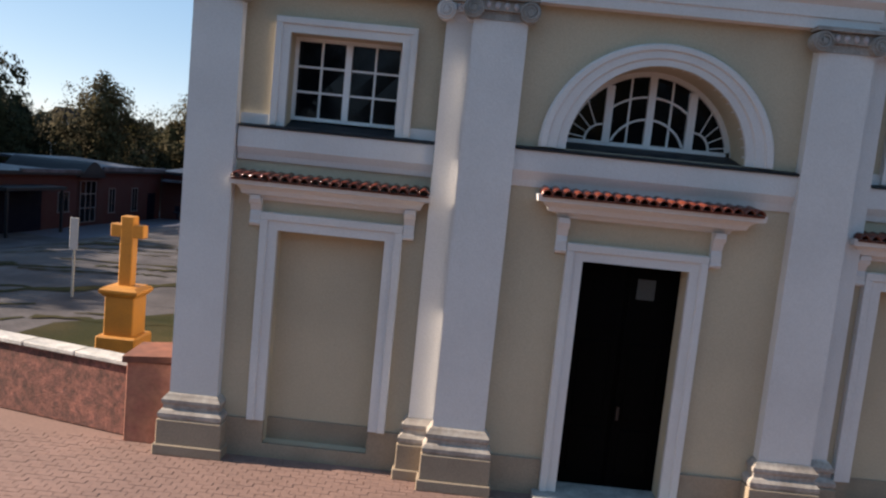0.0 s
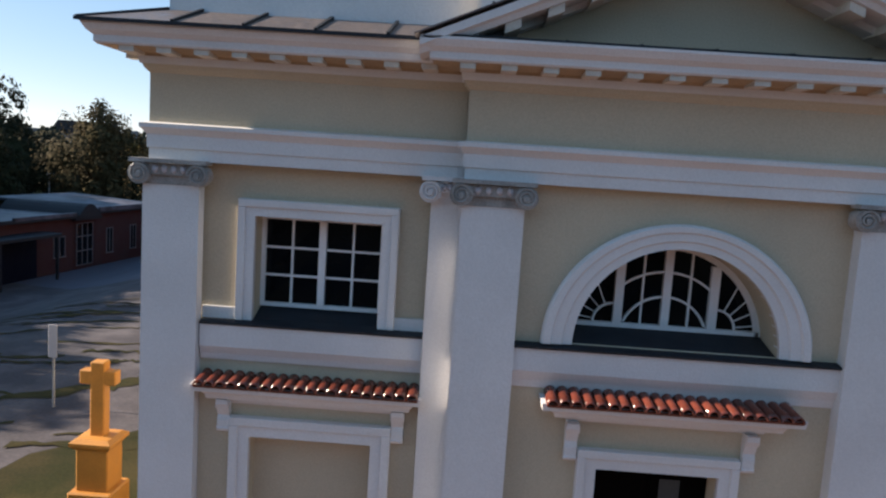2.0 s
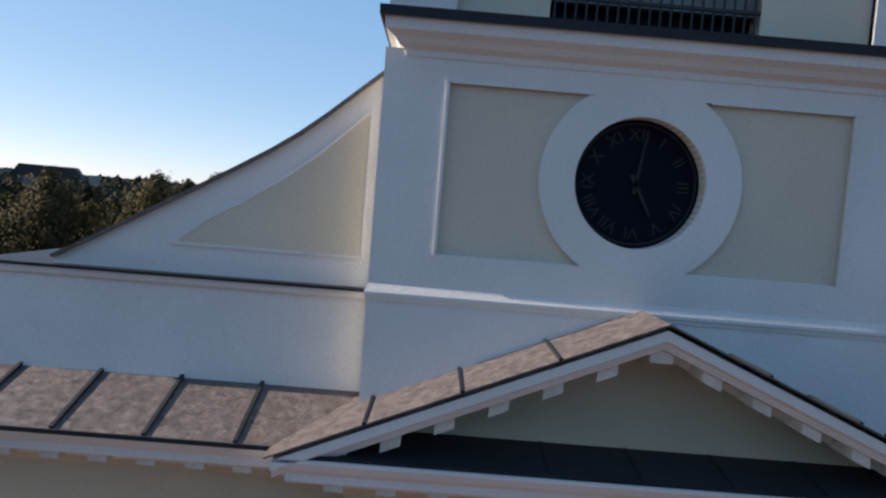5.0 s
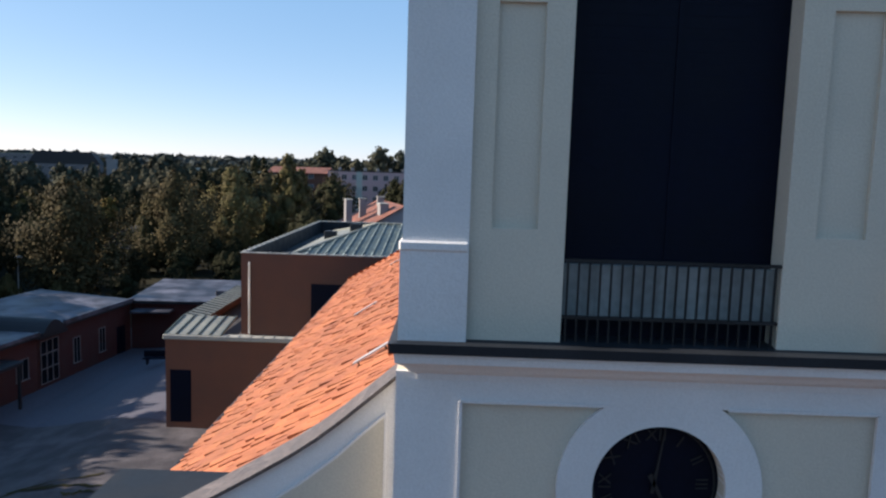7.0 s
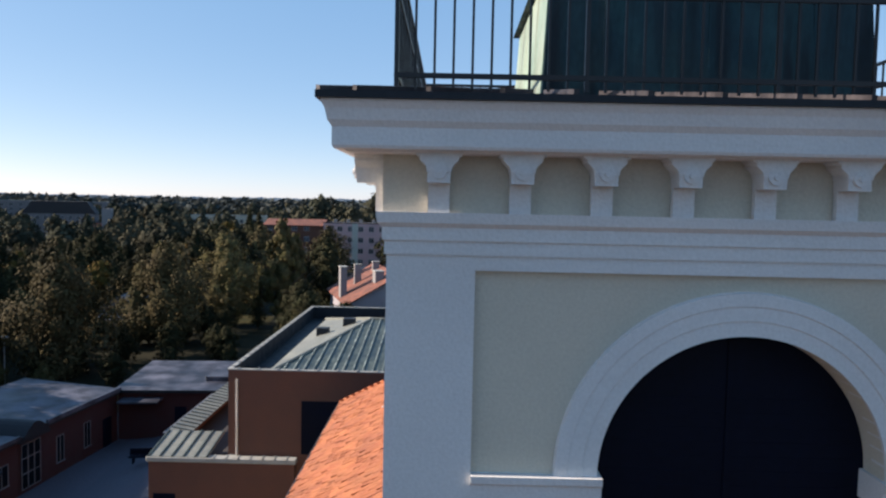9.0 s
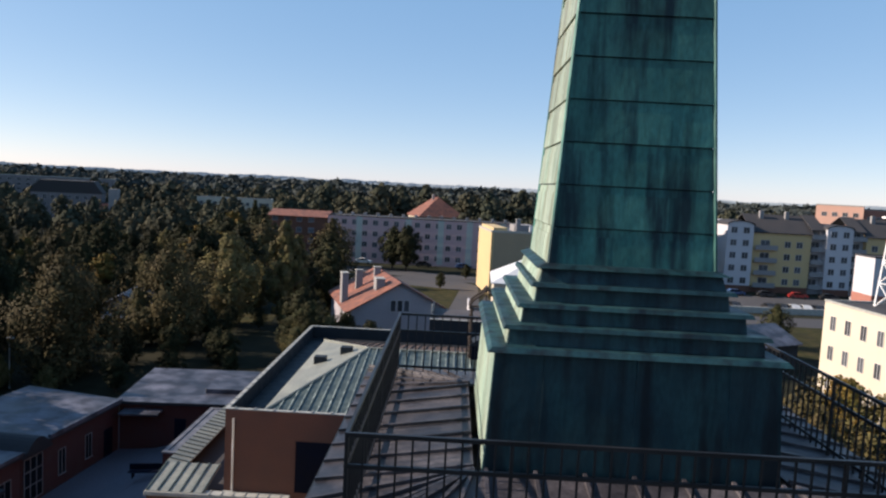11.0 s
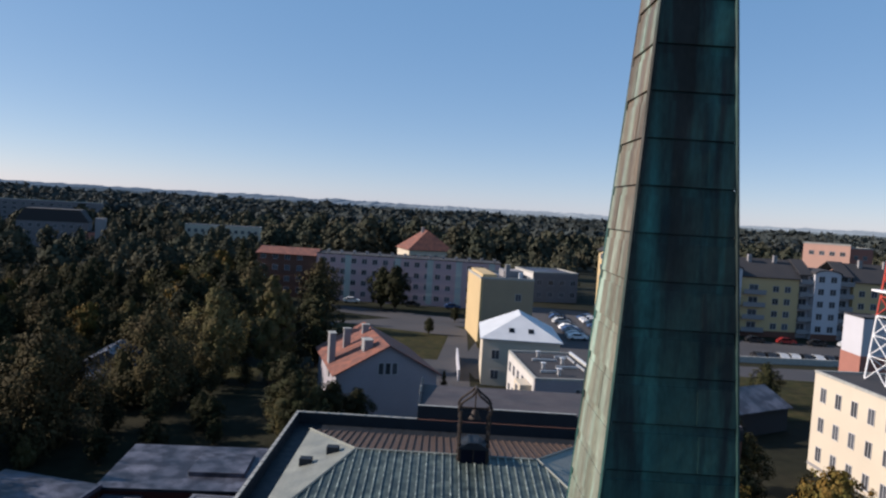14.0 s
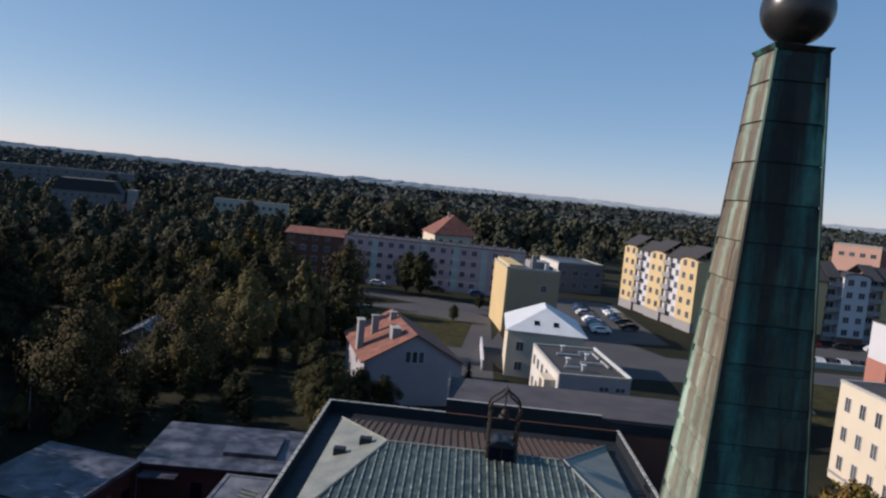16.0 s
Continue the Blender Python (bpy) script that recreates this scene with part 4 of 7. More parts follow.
part("bell_arch", bm, WHITE, church, "white moulded arch of the bell opening")
shut = part("shutter", boxes((BX - BR - 0.1, BX + BR + 0.1, TF + 0.30, TF + 0.34, 12.37, BZ + BR + 0.1)), LOUVRE, church, "nearly black louvred shutters of the bell opening")
slat = mesh_of("slat", boxes((-0.44, 0.44, -0.006, 0.0, -0.006, 0.008)), LOUVRE)
for x in (-0.47, 0.47):
    for i in range(30):
        put("slat", slat, shut, (BX + x, TF + 0.304, 13.3 + 0.105 * i))
part("shutter_post", boxes((BX - 0.02, BX + 0.02, TF + 0.288, TF + 0.3, 12.4, 16.8)), LOUVRE, shut)
part("parapet", boxes((BX - BR, BX + BR, TF + 0.18, TF + 0.27, 12.66, 13.14)), PARAPET, church, "grey-green ribbed parapet behind the railing")
rail = bmesh.new()
for z in (13.19, 12.67):
    box(rail, BX - BR, BX + BR, TF + 0.06, TF + 0.10, z - 0.015, z + 0.015)
rail = part("belfry_railing", rail, BLACK, church, "black iron railing in the bell opening")
bar = mesh_of("bar", boxes((-0.009, 0.009, -0.009, 0.009, 0.0, 0.80)), BLACK)
for i in range(20):
    put("bar", bar, rail, (BX - 0.93 + 1.86 * i / 19, TF + 0.08, 12.40))

# tower cornice with brackets
bm = bmesh.new()
sweep(bm, [(-0.3, BT), (-0.01, BT), (-0.01, 18.02), (-0.3, 18.02)], TOWER_PLAN, True)
part("frieze", bm, PALE_CREAM, church, "cream tower frieze")
bm = bmesh.new()
sweep(bm, [(-0.3, 18.005), (0.20, 18.005), (0.215, 18.02), (0.275, 18.02), (0.285, 18.04), (0.285, 18.15), (0.31, 18.19), (0.325, 18.26), (0.345, 18.30), (0.345, 18.33), (-0.3, 18.33)], TOWER_PLAN, True)
tcor = part("tower_cornice", bm, WHITE, church, "white tower cornice on brackets")
bm = bmesh.new()
box(bm, -0.073, 0.073, -0.18, 0.002, 0.19, 0.27)
cove = [(0.08, 0.285), (0.088, 0.30), (0.125, 0.335), (0.125, 0.352), (0.148, 0.365), (0.148, 0.388)]
prism(bm, [(-0.078, 0.26), (0.078, 0.26)] + cove + [(-x, z) for x, z in cove[::-1]], -0.19, 0.004)
box(bm, -0.07, 0.07, -0.05, 0.0, 0.0, 0.19)
rod(bm, (0, -0.20, 0.265), (0, -0.12, 0.265), 0.05, 14)
rod(bm, (0, -0.215, 0.265), (0, -0.12, 0.265), 0.02, 8)
br = mesh_of("bracket", bm, WHITE)
for i in range(9):
    put("bracket", br, tcor, (-2.16 + 0.53 * i, TF, BT))
for i in range(9):
    put("bracket", br, tcor, (-TW, TF + 0.2 + 0.58 * i, BT), -90)
    put("bracket", br, tcor, (TW, TF + 0.2 + 0.58 * i, BT), 90)

# sheet roof round the spire
CY = (TF + TB) / 2
e, zi, hi = TW + 0.36, 18.58, 1.45
RY = TF - 0.36
ring_o = [(-e, RY), (e, RY), (e, TB + 0.36), (-e, TB + 0.36)]
ring_i = [(-hi, CY - hi), (hi, CY - hi), (hi, CY + hi), (-hi, CY + hi)]
troof = None
for i in range(4):
    j = (i + 1) % 4
    bm = bmesh.new()
    solid(bm, [(*ring_o[i], 18.36), (*ring_o[j], 18.36), (*ring_i[j], zi), (*ring_i[i], zi)], 0.03)
    ob = part("tower_roof", bm, DECK, church, "grey-brown standing seam roof round the spire")
    troof = troof or ob
for i in range(4):
    j = (i + 1) % 4
    po, qo, pi_, qi = Vector(ring_o[i]), Vector(ring_o[j]), Vector(ring_i[i]), Vector(ring_i[j])
    for k in range(13):
        u = (k + 0.5) / 13
        o = po.lerp(qo, u)
        w = min(max(((o - po).length - (e - hi)) / (2 * hi), 0.0), 1.0)
        t = pi_.lerp(qi, w)
        bm = bmesh.new()
        rod(bm, (o.x, o.y, 18.375), (t.x, t.y, zi + 0.02), 0.024, 4)
        part("seam", bm, DECK, troof)
    bm = bmesh.new()
    rod(bm, (po.x, po.y, 18.368), (pi_.x, pi_.y, zi + 0.015), 0.028, 4)
    part("seam", bm, DECK, troof)
bm = bmesh.new()
sweep(bm, [(0.345, 18.315), (0.375, 18.315), (0.375, 18.36), (0.345, 18.36)], TOWER_PLAN, True)
part("drip_edge", bm, SLATE, troof)

# railing on the tower
rx, ry0, ry1 = 2.45, -0.03, 5.05
rz0, rz1 = 18.42, 19.27
corners = [(-rx, ry0), (rx, ry0), (rx, ry1), (-rx, ry1)]
trail = None
for z in (rz1, rz1 - 0.24, rz0 + 0.09):
    bm = bmesh.new()
    sweep(bm, [(-0.015, z - 0.016), (0.015, z - 0.016), (0.015, z + 0.016), (-0.015, z + 0.016)], corners, True)
    ob = part("tower_railing" if trail is None else "lower_rail", bm, BLACK, church if trail is None else trail, "black iron railing round the tower roof" if trail is None else "")
    trail = trail or ob
bar = mesh_of("bar", boxes((-0.008, 0.008, -0.008, 0.008, 0.0, rz1 - rz0)), BLACK)
post = mesh_of("post", boxes((-0.014, 0.014, -0.014, 0.014, 0.0, rz1 - rz0 + 0.01)), BLACK)
for i in range(4):
    p, q = Vector(corners[i]), Vector(corners[(i + 1) % 4])
    k = 40
    for m in range(k):
        c = p.lerp(q, m / k)
        put("post" if m % 10 == 0 else "bar", post if m % 10 == 0 else bar, trail, (c.x, c.y, rz0))

# ---- spire ----
def frustum(bm, h0, h1, z0, z1):
    v = [bm.verts.new((sx * h, CY + sy * h, z)) for h, z in ((h0, z0), (h1, z1)) for sx, sy in ((-1, -1), (1, -1), (1, 1), (-1, 1))]
    for f in ((0, 1, 2, 3), (4, 5, 6, 7), (0, 1, 5, 4), (1, 2, 6, 5), (2, 3, 7, 6), (3, 0, 4, 7)):
        bm.faces.new([v[i] for i in f])


SH = [1.32, 1.19, 1.06, 0.93]
SZ = [19.69, 19.875, 20.06, 20.245, 20.43]
Z0, Z1, H0, H1 = 20.43, 29.38, 0.80, 0.255


def half_at(z):
    return H0 + (H1 - H0) * (z - Z0) / (Z1 - Z0)


bm = bmesh.new()
frustum(bm, 1.36, 1.30, 18.5, SZ[0])
base = part("spire_base", bm, COPPER_DARK, church, "dark green copper-clad spire base with stepped top")
bm = bmesh.new()
frustum(bm, 1.38, 1.34, SZ[0] - 0.03, SZ[0] + 0.015)
part("base_rim", bm, COPPER_DARK, base)
for i, h in enumerate(SH):
    if i:
        bm = bmesh.new()
        frustum(bm, h + 0.0, h - 0.02, SZ[i - 1] + 0.01, SZ[i])
        part("step", bm, COPPER_DARK, base)
        bm = bmesh.new()
        frustum(bm, h + 0.05, h + 0.03, SZ[i] - 0.02, SZ[i] + 0.018)
        part("step_rim", bm, COPPER_DARK, base)
bm = bmesh.new()
frustum(bm, 0.90, 0.86, SZ[3], SZ[4] - 0.03)
part("step", bm, COPPER_DARK, base)
bm = bmesh.new()
frustum(bm, 0.93, 0.84, SZ[4] - 0.03, SZ[4] + 0.012)
part("step_rim", bm, COPPER_DARK, base)
for k in range(3):
    for side in range(4):
        bm = bmesh.new()
        a = -1.3 + 2.6 * (k + 0.5) / 3.0
        c, t = (a, -1.345) if side == 0 else ((1.345, a) if side == 1 else ((a, 1.345) if side == 2 else (-1.345, a)))
        rod(bm, (c, CY + t, 18.58), (c * 0.97, CY + t * 0.97, SZ[0] - 0.03), 0.012, 4)
        part("seam", bm, COPPER_DARK, base)
# Pale sheets over the dark base, its sunlit west faces brightened by colour.
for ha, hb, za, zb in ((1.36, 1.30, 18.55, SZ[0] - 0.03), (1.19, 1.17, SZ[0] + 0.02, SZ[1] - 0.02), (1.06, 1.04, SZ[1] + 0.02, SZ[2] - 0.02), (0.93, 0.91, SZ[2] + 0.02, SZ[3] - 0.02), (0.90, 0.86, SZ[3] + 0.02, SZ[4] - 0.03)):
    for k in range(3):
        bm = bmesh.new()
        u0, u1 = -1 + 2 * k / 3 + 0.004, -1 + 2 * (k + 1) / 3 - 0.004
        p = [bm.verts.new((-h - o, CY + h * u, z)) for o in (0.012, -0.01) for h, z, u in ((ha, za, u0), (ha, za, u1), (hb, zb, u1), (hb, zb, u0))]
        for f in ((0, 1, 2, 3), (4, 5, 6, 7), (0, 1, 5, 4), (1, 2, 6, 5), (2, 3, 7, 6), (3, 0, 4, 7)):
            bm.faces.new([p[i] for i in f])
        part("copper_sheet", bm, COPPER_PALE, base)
bm = bmesh.new()
frustum(bm, H0 - 0.012, H1 - 0.012, Z0 - 0.05, Z1)
spire = part("spire", bm, COPPER_DARK, church, "tall four-sided spire clad in green copper sheets")
zs = [Z0] + [26.99 + 0.4125 * k for k in range(-15, 6)] + [Z1]
rows_n = len(zs) - 1
rnd = random.Random(4)
# The sun-facing side (3) gets the paler copper that carries its sunlit brightness.
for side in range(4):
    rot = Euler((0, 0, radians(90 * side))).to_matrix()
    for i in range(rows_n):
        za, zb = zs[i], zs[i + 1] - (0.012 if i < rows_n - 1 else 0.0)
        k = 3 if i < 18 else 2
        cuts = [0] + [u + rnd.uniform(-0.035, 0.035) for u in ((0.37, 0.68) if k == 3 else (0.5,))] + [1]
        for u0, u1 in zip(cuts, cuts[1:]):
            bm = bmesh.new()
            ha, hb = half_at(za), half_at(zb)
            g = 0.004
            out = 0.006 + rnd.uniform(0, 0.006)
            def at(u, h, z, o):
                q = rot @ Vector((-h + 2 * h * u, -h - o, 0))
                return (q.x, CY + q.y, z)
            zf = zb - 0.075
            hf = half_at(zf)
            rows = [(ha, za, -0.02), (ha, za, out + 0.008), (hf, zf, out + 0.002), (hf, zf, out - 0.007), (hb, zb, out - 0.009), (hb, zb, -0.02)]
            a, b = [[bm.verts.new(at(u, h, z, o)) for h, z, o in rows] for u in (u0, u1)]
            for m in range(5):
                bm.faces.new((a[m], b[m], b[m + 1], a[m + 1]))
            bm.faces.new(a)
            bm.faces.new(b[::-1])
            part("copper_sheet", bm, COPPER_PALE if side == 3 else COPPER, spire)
for sx, sy in ((-1, -1), (1, -1), (1, 1), (-1, 1)):
    bm = bmesh.new()
    rod(bm, (sx * (H0 + 0.005), CY + sy * (H0 + 0.005), Z0), (sx * (H1 + 0.005), CY + sy * (H1 + 0.005), Z1), 0.02, 5)
    part("hip_roll", bm, COPPER, spire)
bm = bmesh.new()
frustum(bm, 0.275, 0.305, Z1 - 0.02, Z1 + 0.03)
part("spire_cap", bm, COPPER, spire, "small flared cap plate")
bm = bmesh.new()
rod(bm, (0, CY, Z1), (0, CY, Z1 + 0.15), 0.10, 12)
part("ball_neck", bm, BALL, spire)
bm = bmesh.new()
bmesh.ops.create_uvsphere(bm, u_segments=32, v_segments=20, radius=0.365, matrix=Matrix.Translation((0, CY, 29.82)))
part("ball", bm, BALL, spire, "dark metal ball on the spire", smooth=True)

# ---- nave ----
NE, NR, NY = 7.0, 12.9, 23.3
part("nave_wall", boxes((-6.4, -6.0, 0.7, 27.6, 0, 8.3), (6.0, 6.4, 0.7, 27.6, 0, 8.3), (-6.4, 6.4, 27.2, 27.6, 0, 8.3)), CREAM, church, "cream nave walls")
bm = bmesh.new()
for s in (-1, 1):
    solid(bm, [(s * NE, 3.0, 8.3), (s * NE, 28.5, 8.3), (0, NY, NR), (0, 3.0, NR)], 0.12)
solid(bm, [(-NE, 28.5, 8.3), (NE, 28.5, 8.3), (0, NY, NR)], 0.12)
nave_roof = part("nave_roof", bm, ORANGE, church, "orange clay tiled hipped nave roof")
part("nave_gable", slab([(-6.9, 8.3), (6.9, 8.3), (0, NR - 0.1)], [], 3.0, 3.2), CREAM, church)
bm = bmesh.new()
rod(bm, (0, 3.0, NR + 0.03), (0, NY, NR + 0.03), 0.1, 8)
for s in (-1, 1):
    rod(bm, (0, NY, NR + 0.03), (s * NE, 28.5, 8.33), 0.09, 8)
part("ridge_tiles", bm, ORANGE, nave_roof)


def slope_tiles(name, rows_u, parent, tags=""):
    """Beaver-tail tiles laid row on row, joined in one mesh."""
    verts, faces = [], []
    for o, du, dv, nn in rows_u:
        a = o - du * 0.47
        b = o + du * 0.47
        lift, skew = nn * rt.uniform(0.022, 0.062), nn * rt.uniform(-0.014, 0.014)
        ids = len(verts)
        for p in (a + lift + skew, o - dv * 0.08 + lift * 1.3, b + lift - skew, b + dv * 1.15 + nn * 0.004, a + dv * 1.15 + nn * 0.004, a, b):
            verts.append(tuple(p))
        faces += [(ids, ids + 1, ids + 2, ids + 3, ids + 4), (ids, ids + 5, ids + 1), (ids + 1, ids + 6, ids + 2), (ids, ids + 4, ids + 5), (ids + 2, ids + 6, ids + 3)]
    me = bpy.data.meshes.new(name)
    me.from_pydata(verts, [], faces)
    me.materials.append(ORANGE)
    return put(name, me, parent)


STEPS = ((-4.5, 12.35), (-4.38, 21.6), (-3.6, 5.6))
left = []
du, up = Vector((0, 0.24, 0)), Vector((NE, 0, NR - 8.3)).normalized()
nn = Vector((-up.z, 0, up.x))
length = math.hypot(NE, NR - 8.3)
rt = random.Random(7)
for r in range(int(length / 0.30)):
    d = 0.30 * r
    y_end = 28.5 - (28.5 - NY) * d / length
    for c in range(int((y_end - 3.0) / 0.24)):
        o = Vector((-NE, 3.12 + 0.24 * c + 0.12 * (r % 2), 8.3)) + up * d + nn * rt.uniform(0, 0.012)
        left.append((o, du, up * 0.30, nn))
tagged(slope_tiles("clay_tiles", left, nave_roof), "orange clay roof tiles", kind="stuff")
back = []
bu = Vector((0, -(28.5 - NY), NR - 8.3)).normalized()
bn = Vector((0, bu.z, -bu.y))
bl = math.hypot(28.5 - NY, NR - 8.3)
for r in range(int(bl / 0.30)):
    d = 0.30 * r
    wv = NE * (1 - d / bl)
    for c in range(int(2 * wv / 0.24)):
        back.append((Vector((-wv + 0.12 + 0.24 * c, 28.5, 8.3)) + bu * d + bn * rt.uniform(0, 0.012), Vector((0.24, 0, 0)), bu * 0.30, bn))
tagged(slope_tiles("clay_tiles", back, nave_roof), "orange clay roof tiles", kind="stuff")
bm = bmesh.new()
rod(bm, (-NE - 0.07, 3.0, 8.24), (-NE - 0.07, 28.4, 8.24), 0.07, 8)
part("gutter", bm, SLATE, nave_roof, "dark gutter along the eave")
side = Vector((0, 0.07, 0))
for x, y in STEPS:
    p = Vector((x, y, 8.3 + (x + NE) * (NR - 8.3) / NE)) + nn * 0.12
    q = p + up * 0.7
    bm = bmesh.new()
    solid(bm, [tuple(p - side), tuple(p + side), tuple(q + side), tuple(q - side)], 0.03)
    rung = part("roof_step", bm, STEEL, nave_roof, "grey metal roof step")
    bm = bmesh.new()
    for c in (p + up * 0.08, q - up * 0.08):
        rod(bm, tuple(c - nn * 0.14), tuple(c - nn * 0.02), 0.02, 6)
    part("step_bracket", bm, IRON, rung)

# ---- ground ----
def flat(name, pts, z, mat, label, category, kind="structure"):
    bm = bmesh.new()
    bm.faces.new([bm.verts.new((x, y, z)) for x, y in pts])
    me = mesh_of(name, bm, mat)
    if me.polygons[0].normal.z < 0:
        me.flip_normals()
    return tagged(put(name, me), label, category, kind=kind)


def step(v):
    v = min(max(v, 0.0), 1.0)
    return v * v * (3 - 2 * v)


def gz(x, y):
    """Height of the ground: the yard beside the church lies lower."""
    return -1.95 * step((-17.5 - x) / 10) * step((y - 6) / 20) * (1 - step((y - 64) / 16)) * (1 - step((-x - 48) / 14))


def drape(name, pts, z, mat, label, category):
    """A sheet of the given outline laid on the ground."""
    bm = bmesh.new()
    bm.faces.new([bm.verts.new((x, y, 0)) for x, y in pts])
    for axis, lo_, hi_ in ((0, -66, -10), (1, 4, 84)):
        for c in range(lo_, hi_, 2):
            co, no = [0, 0, 0], [0, 0, 0]
            co[axis], no[axis] = c, 1
            bmesh.ops.bisect_plane(bm, geom=bm.verts[:] + bm.edges[:] + bm.faces[:], plane_co=co, plane_no=no)
    for v in bm.verts:
        v.co.z = gz(v.co.x, v.co.y) + z
    me = mesh_of(name, bm, mat)
    if sum(p.normal.z for p in me.polygons) < 0:
        me.flip_normals()
    return tagged(put(name, me), label, category, kind="structure")


drape("ground", [(-3500, -900), (3500, -900), (3500, 3500), (-3500, 3500)], -0.05, LAND, "dark green and brown open land", "ground")
flat("pavement", [(-9.8, -14), (16, -14), (16, 0.7), (-7.2, 0.7), (-9.8, 1.5)], -0.012, PAVER, "pinkish block paving before the church", "pavement")
drape("courtyard", [(-42, -14), (-9.8, -14), (-9.8, 1.5), (-6.4, 0.9), (-6.4, 30), (-12, 60), (-42, 60)], -0.025, ASPHALT, "worn grey courtyard with cracks", "courtyard")
drape("yard", [(-16.2, 30.6), (-16.2, 41), (-9, 54), (-28.5, 54), (-30.6, 35.3), (-22.6, 33)], -0.012, PALE_YARD, "pale bluish concrete yard between brick buildings", "yard")
flat("lawn", [(-12.6, 2.2), (-7.0, 1.0), (-6.5, 9), (-9.5, 9.5), (-12.0, 6.8)], -0.004, GRASS, "worn green lawn round the cross", "lawn")
rp = random.Random(11)
verts, faces = [], []
for i in range(52):
    for j in range(70):
        x = -9.7 + 0.42 * j * 0.5 + 0.105 * (i % 2)
        y = -5.0 + 0.105 * i
        if y > 0.55 or x > 3.5:
            continue
        k = len(verts)
        h = rp.uniform(-0.004, 0.004)
        verts += [(x, y, h), (x + 0.2, y, h), (x + 0.2, y + 0.099, h), (x, y + 0.099, h), (x - 0.004, y - 0.003, -0.009), (x + 0.204, y - 0.003, -0.009), (x + 0.204, y + 0.102, -0.009), (x - 0.004, y + 0.102, -0.009)]
        faces += [(k, k + 1, k + 2, k + 3), (k, k + 4, k + 5, k + 1), (k + 1, k + 5, k + 6, k + 2), (k + 2, k + 6, k + 7, k + 3), (k + 3, k + 7, k + 4, k)]
me = bpy.data.meshes.new("paving_blocks")
me.from_pydata(verts, [], faces)
me.materials.append(PAVER)
tagged(put("paving_blocks", me), "pinkish concrete paving blocks", "paving", kind="stuff")
# grassy cracks of the courtyard
more = ()
for i in range(30):
    x, y = rp.uniform(-27, -12), rp.uniform(4, 24)
    l = rp.uniform(1.5, 5.0)
    more += ((x, y, x + l, y + l * rp.uniform(0.05, 0.45), rp.uniform(0.06, 0.22)),)
for i, (xa, ya, xb, yb, w) in enumerate(((-20, 5.5, -13.5, 8.6, 0.12), (-24, 14, -18, 17.5, 0.14), (-19.5, 18.5, -13, 20.5, 0.12), (-26, 20, -20, 21.5, 0.1), (-15, 4.0, -12.8, 7.0, 0.1), (-22.5, 8, -17.5, 9.2, 0.1), (-16, 22, -11.5, 23, 0.1), (-16.5, 8.5, -11.5, 13.0, 0.35), (-19, 10, -14, 10.6, 0.16), (-21, 12, -15.5, 14.5, 0.2), (-17, 16, -11, 16.8, 0.14), (-12.6, 11.5, -10.5, 15, 0.2)) + more):
    bm = bmesh.new()
    n = 14
    d = Vector((xb - xa, yb - ya)).normalized()
    nn = Vector((-d.y, d.x))
    up_, dn = [], []
    for k in range(n + 1):
        c = Vector((xa, ya)).lerp(Vector((xb, yb)), k / n) + nn * rp.uniform(-0.15, 0.15)
        ww = w * rp.uniform(0.3, 1.2)
        up_.append(bm.verts.new((*(c + nn * ww), gz(*(c + nn * ww)) - 0.010 + 0.0004 * i)))
        dn.append(bm.verts.new((*(c - nn * ww), gz(*(c - nn * ww)) - 0.010 + 0.0004 * i)))
    for k in range(n):
        bm.faces.new((dn[k], dn[k + 1], up_[k + 1], up_[k]))
    tagged(part("weed_strip", bm, GRASS, None), "strip of weeds in a courtyard crack", "weeds", kind="stuff")

# ---- boundary wall, cross, sign ----
bwall = thing("boundary_wall", "low pinkish brick wall with a white coping beside the church", "wall", (-7.25, 0.66, 0), 165.5)
part("wall_body", soft_box(0.0, 9.0, -0.18, 0.12, 0, 1.12), PINK_WALL, bwall)
for i in range(9):
    part("coping", soft_box(i * 1.0, i * 1.0 + 0.99, -0.14, 0.20, 1.12, 1.2, 0.015), CAP_STONE, bwall, "white stone coping")
gpost = thing("wall_pier", "orange-pink rendered pier with a sloped cap", "pier", (-6.85, 0.66, 0))
part("pier_body", soft_box(-0.42, 0.42, -0.3, 0.3, 0, 1.25), PIER, gpost)
bm = bmesh.new()
solid(bm, [(-0.47, -0.35, 1.33), (0.47, -0.35, 1.40), (0.47, 0.35, 1.46), (-0.47, 0.35, 1.38)], 0.1)
part("pier_cap", bm, RED_ROOF, gpost, "red tile cap")

cross = thing("wayside_cross", "ochre-yellow painted stone cross on a tall pedestal", "cross", (-9.2, 4.45, 0))
part("pedestal_foot", soft_box(-0.41, 0.41, -0.41, 0.41, 0, 0.55, 0.03), OCHRE, cross)
part("pedestal", soft_box(-0.30, 0.30, -0.30, 0.30, 0.55, 1.36, 0.02), OCHRE, cross)
bm = bmesh.new()
sweep(bm, [(-0.2, 1.36), (0.02, 1.36), (0.05, 1.40), (0.09, 1.44), (0.09, 1.50), (0, 1.56), (-0.3, 1.58), (-0.3, 1.36)], [(-0.30, 0.30), (-0.30, -0.30), (0.30, -0.30), (0.30, 0.30)], True)
part("pedestal_cap", bm, OCHRE, cross)
part("cross_shaft", soft_box(-0.135, 0.135, -0.12, 0.12, 1.5, 3.0, 0.02), OCHRE, cross)
part("cross_arm", soft_box(-0.34, 0.34, -0.115, 0.115, 2.56, 2.83, 0.02), OCHRE, cross)
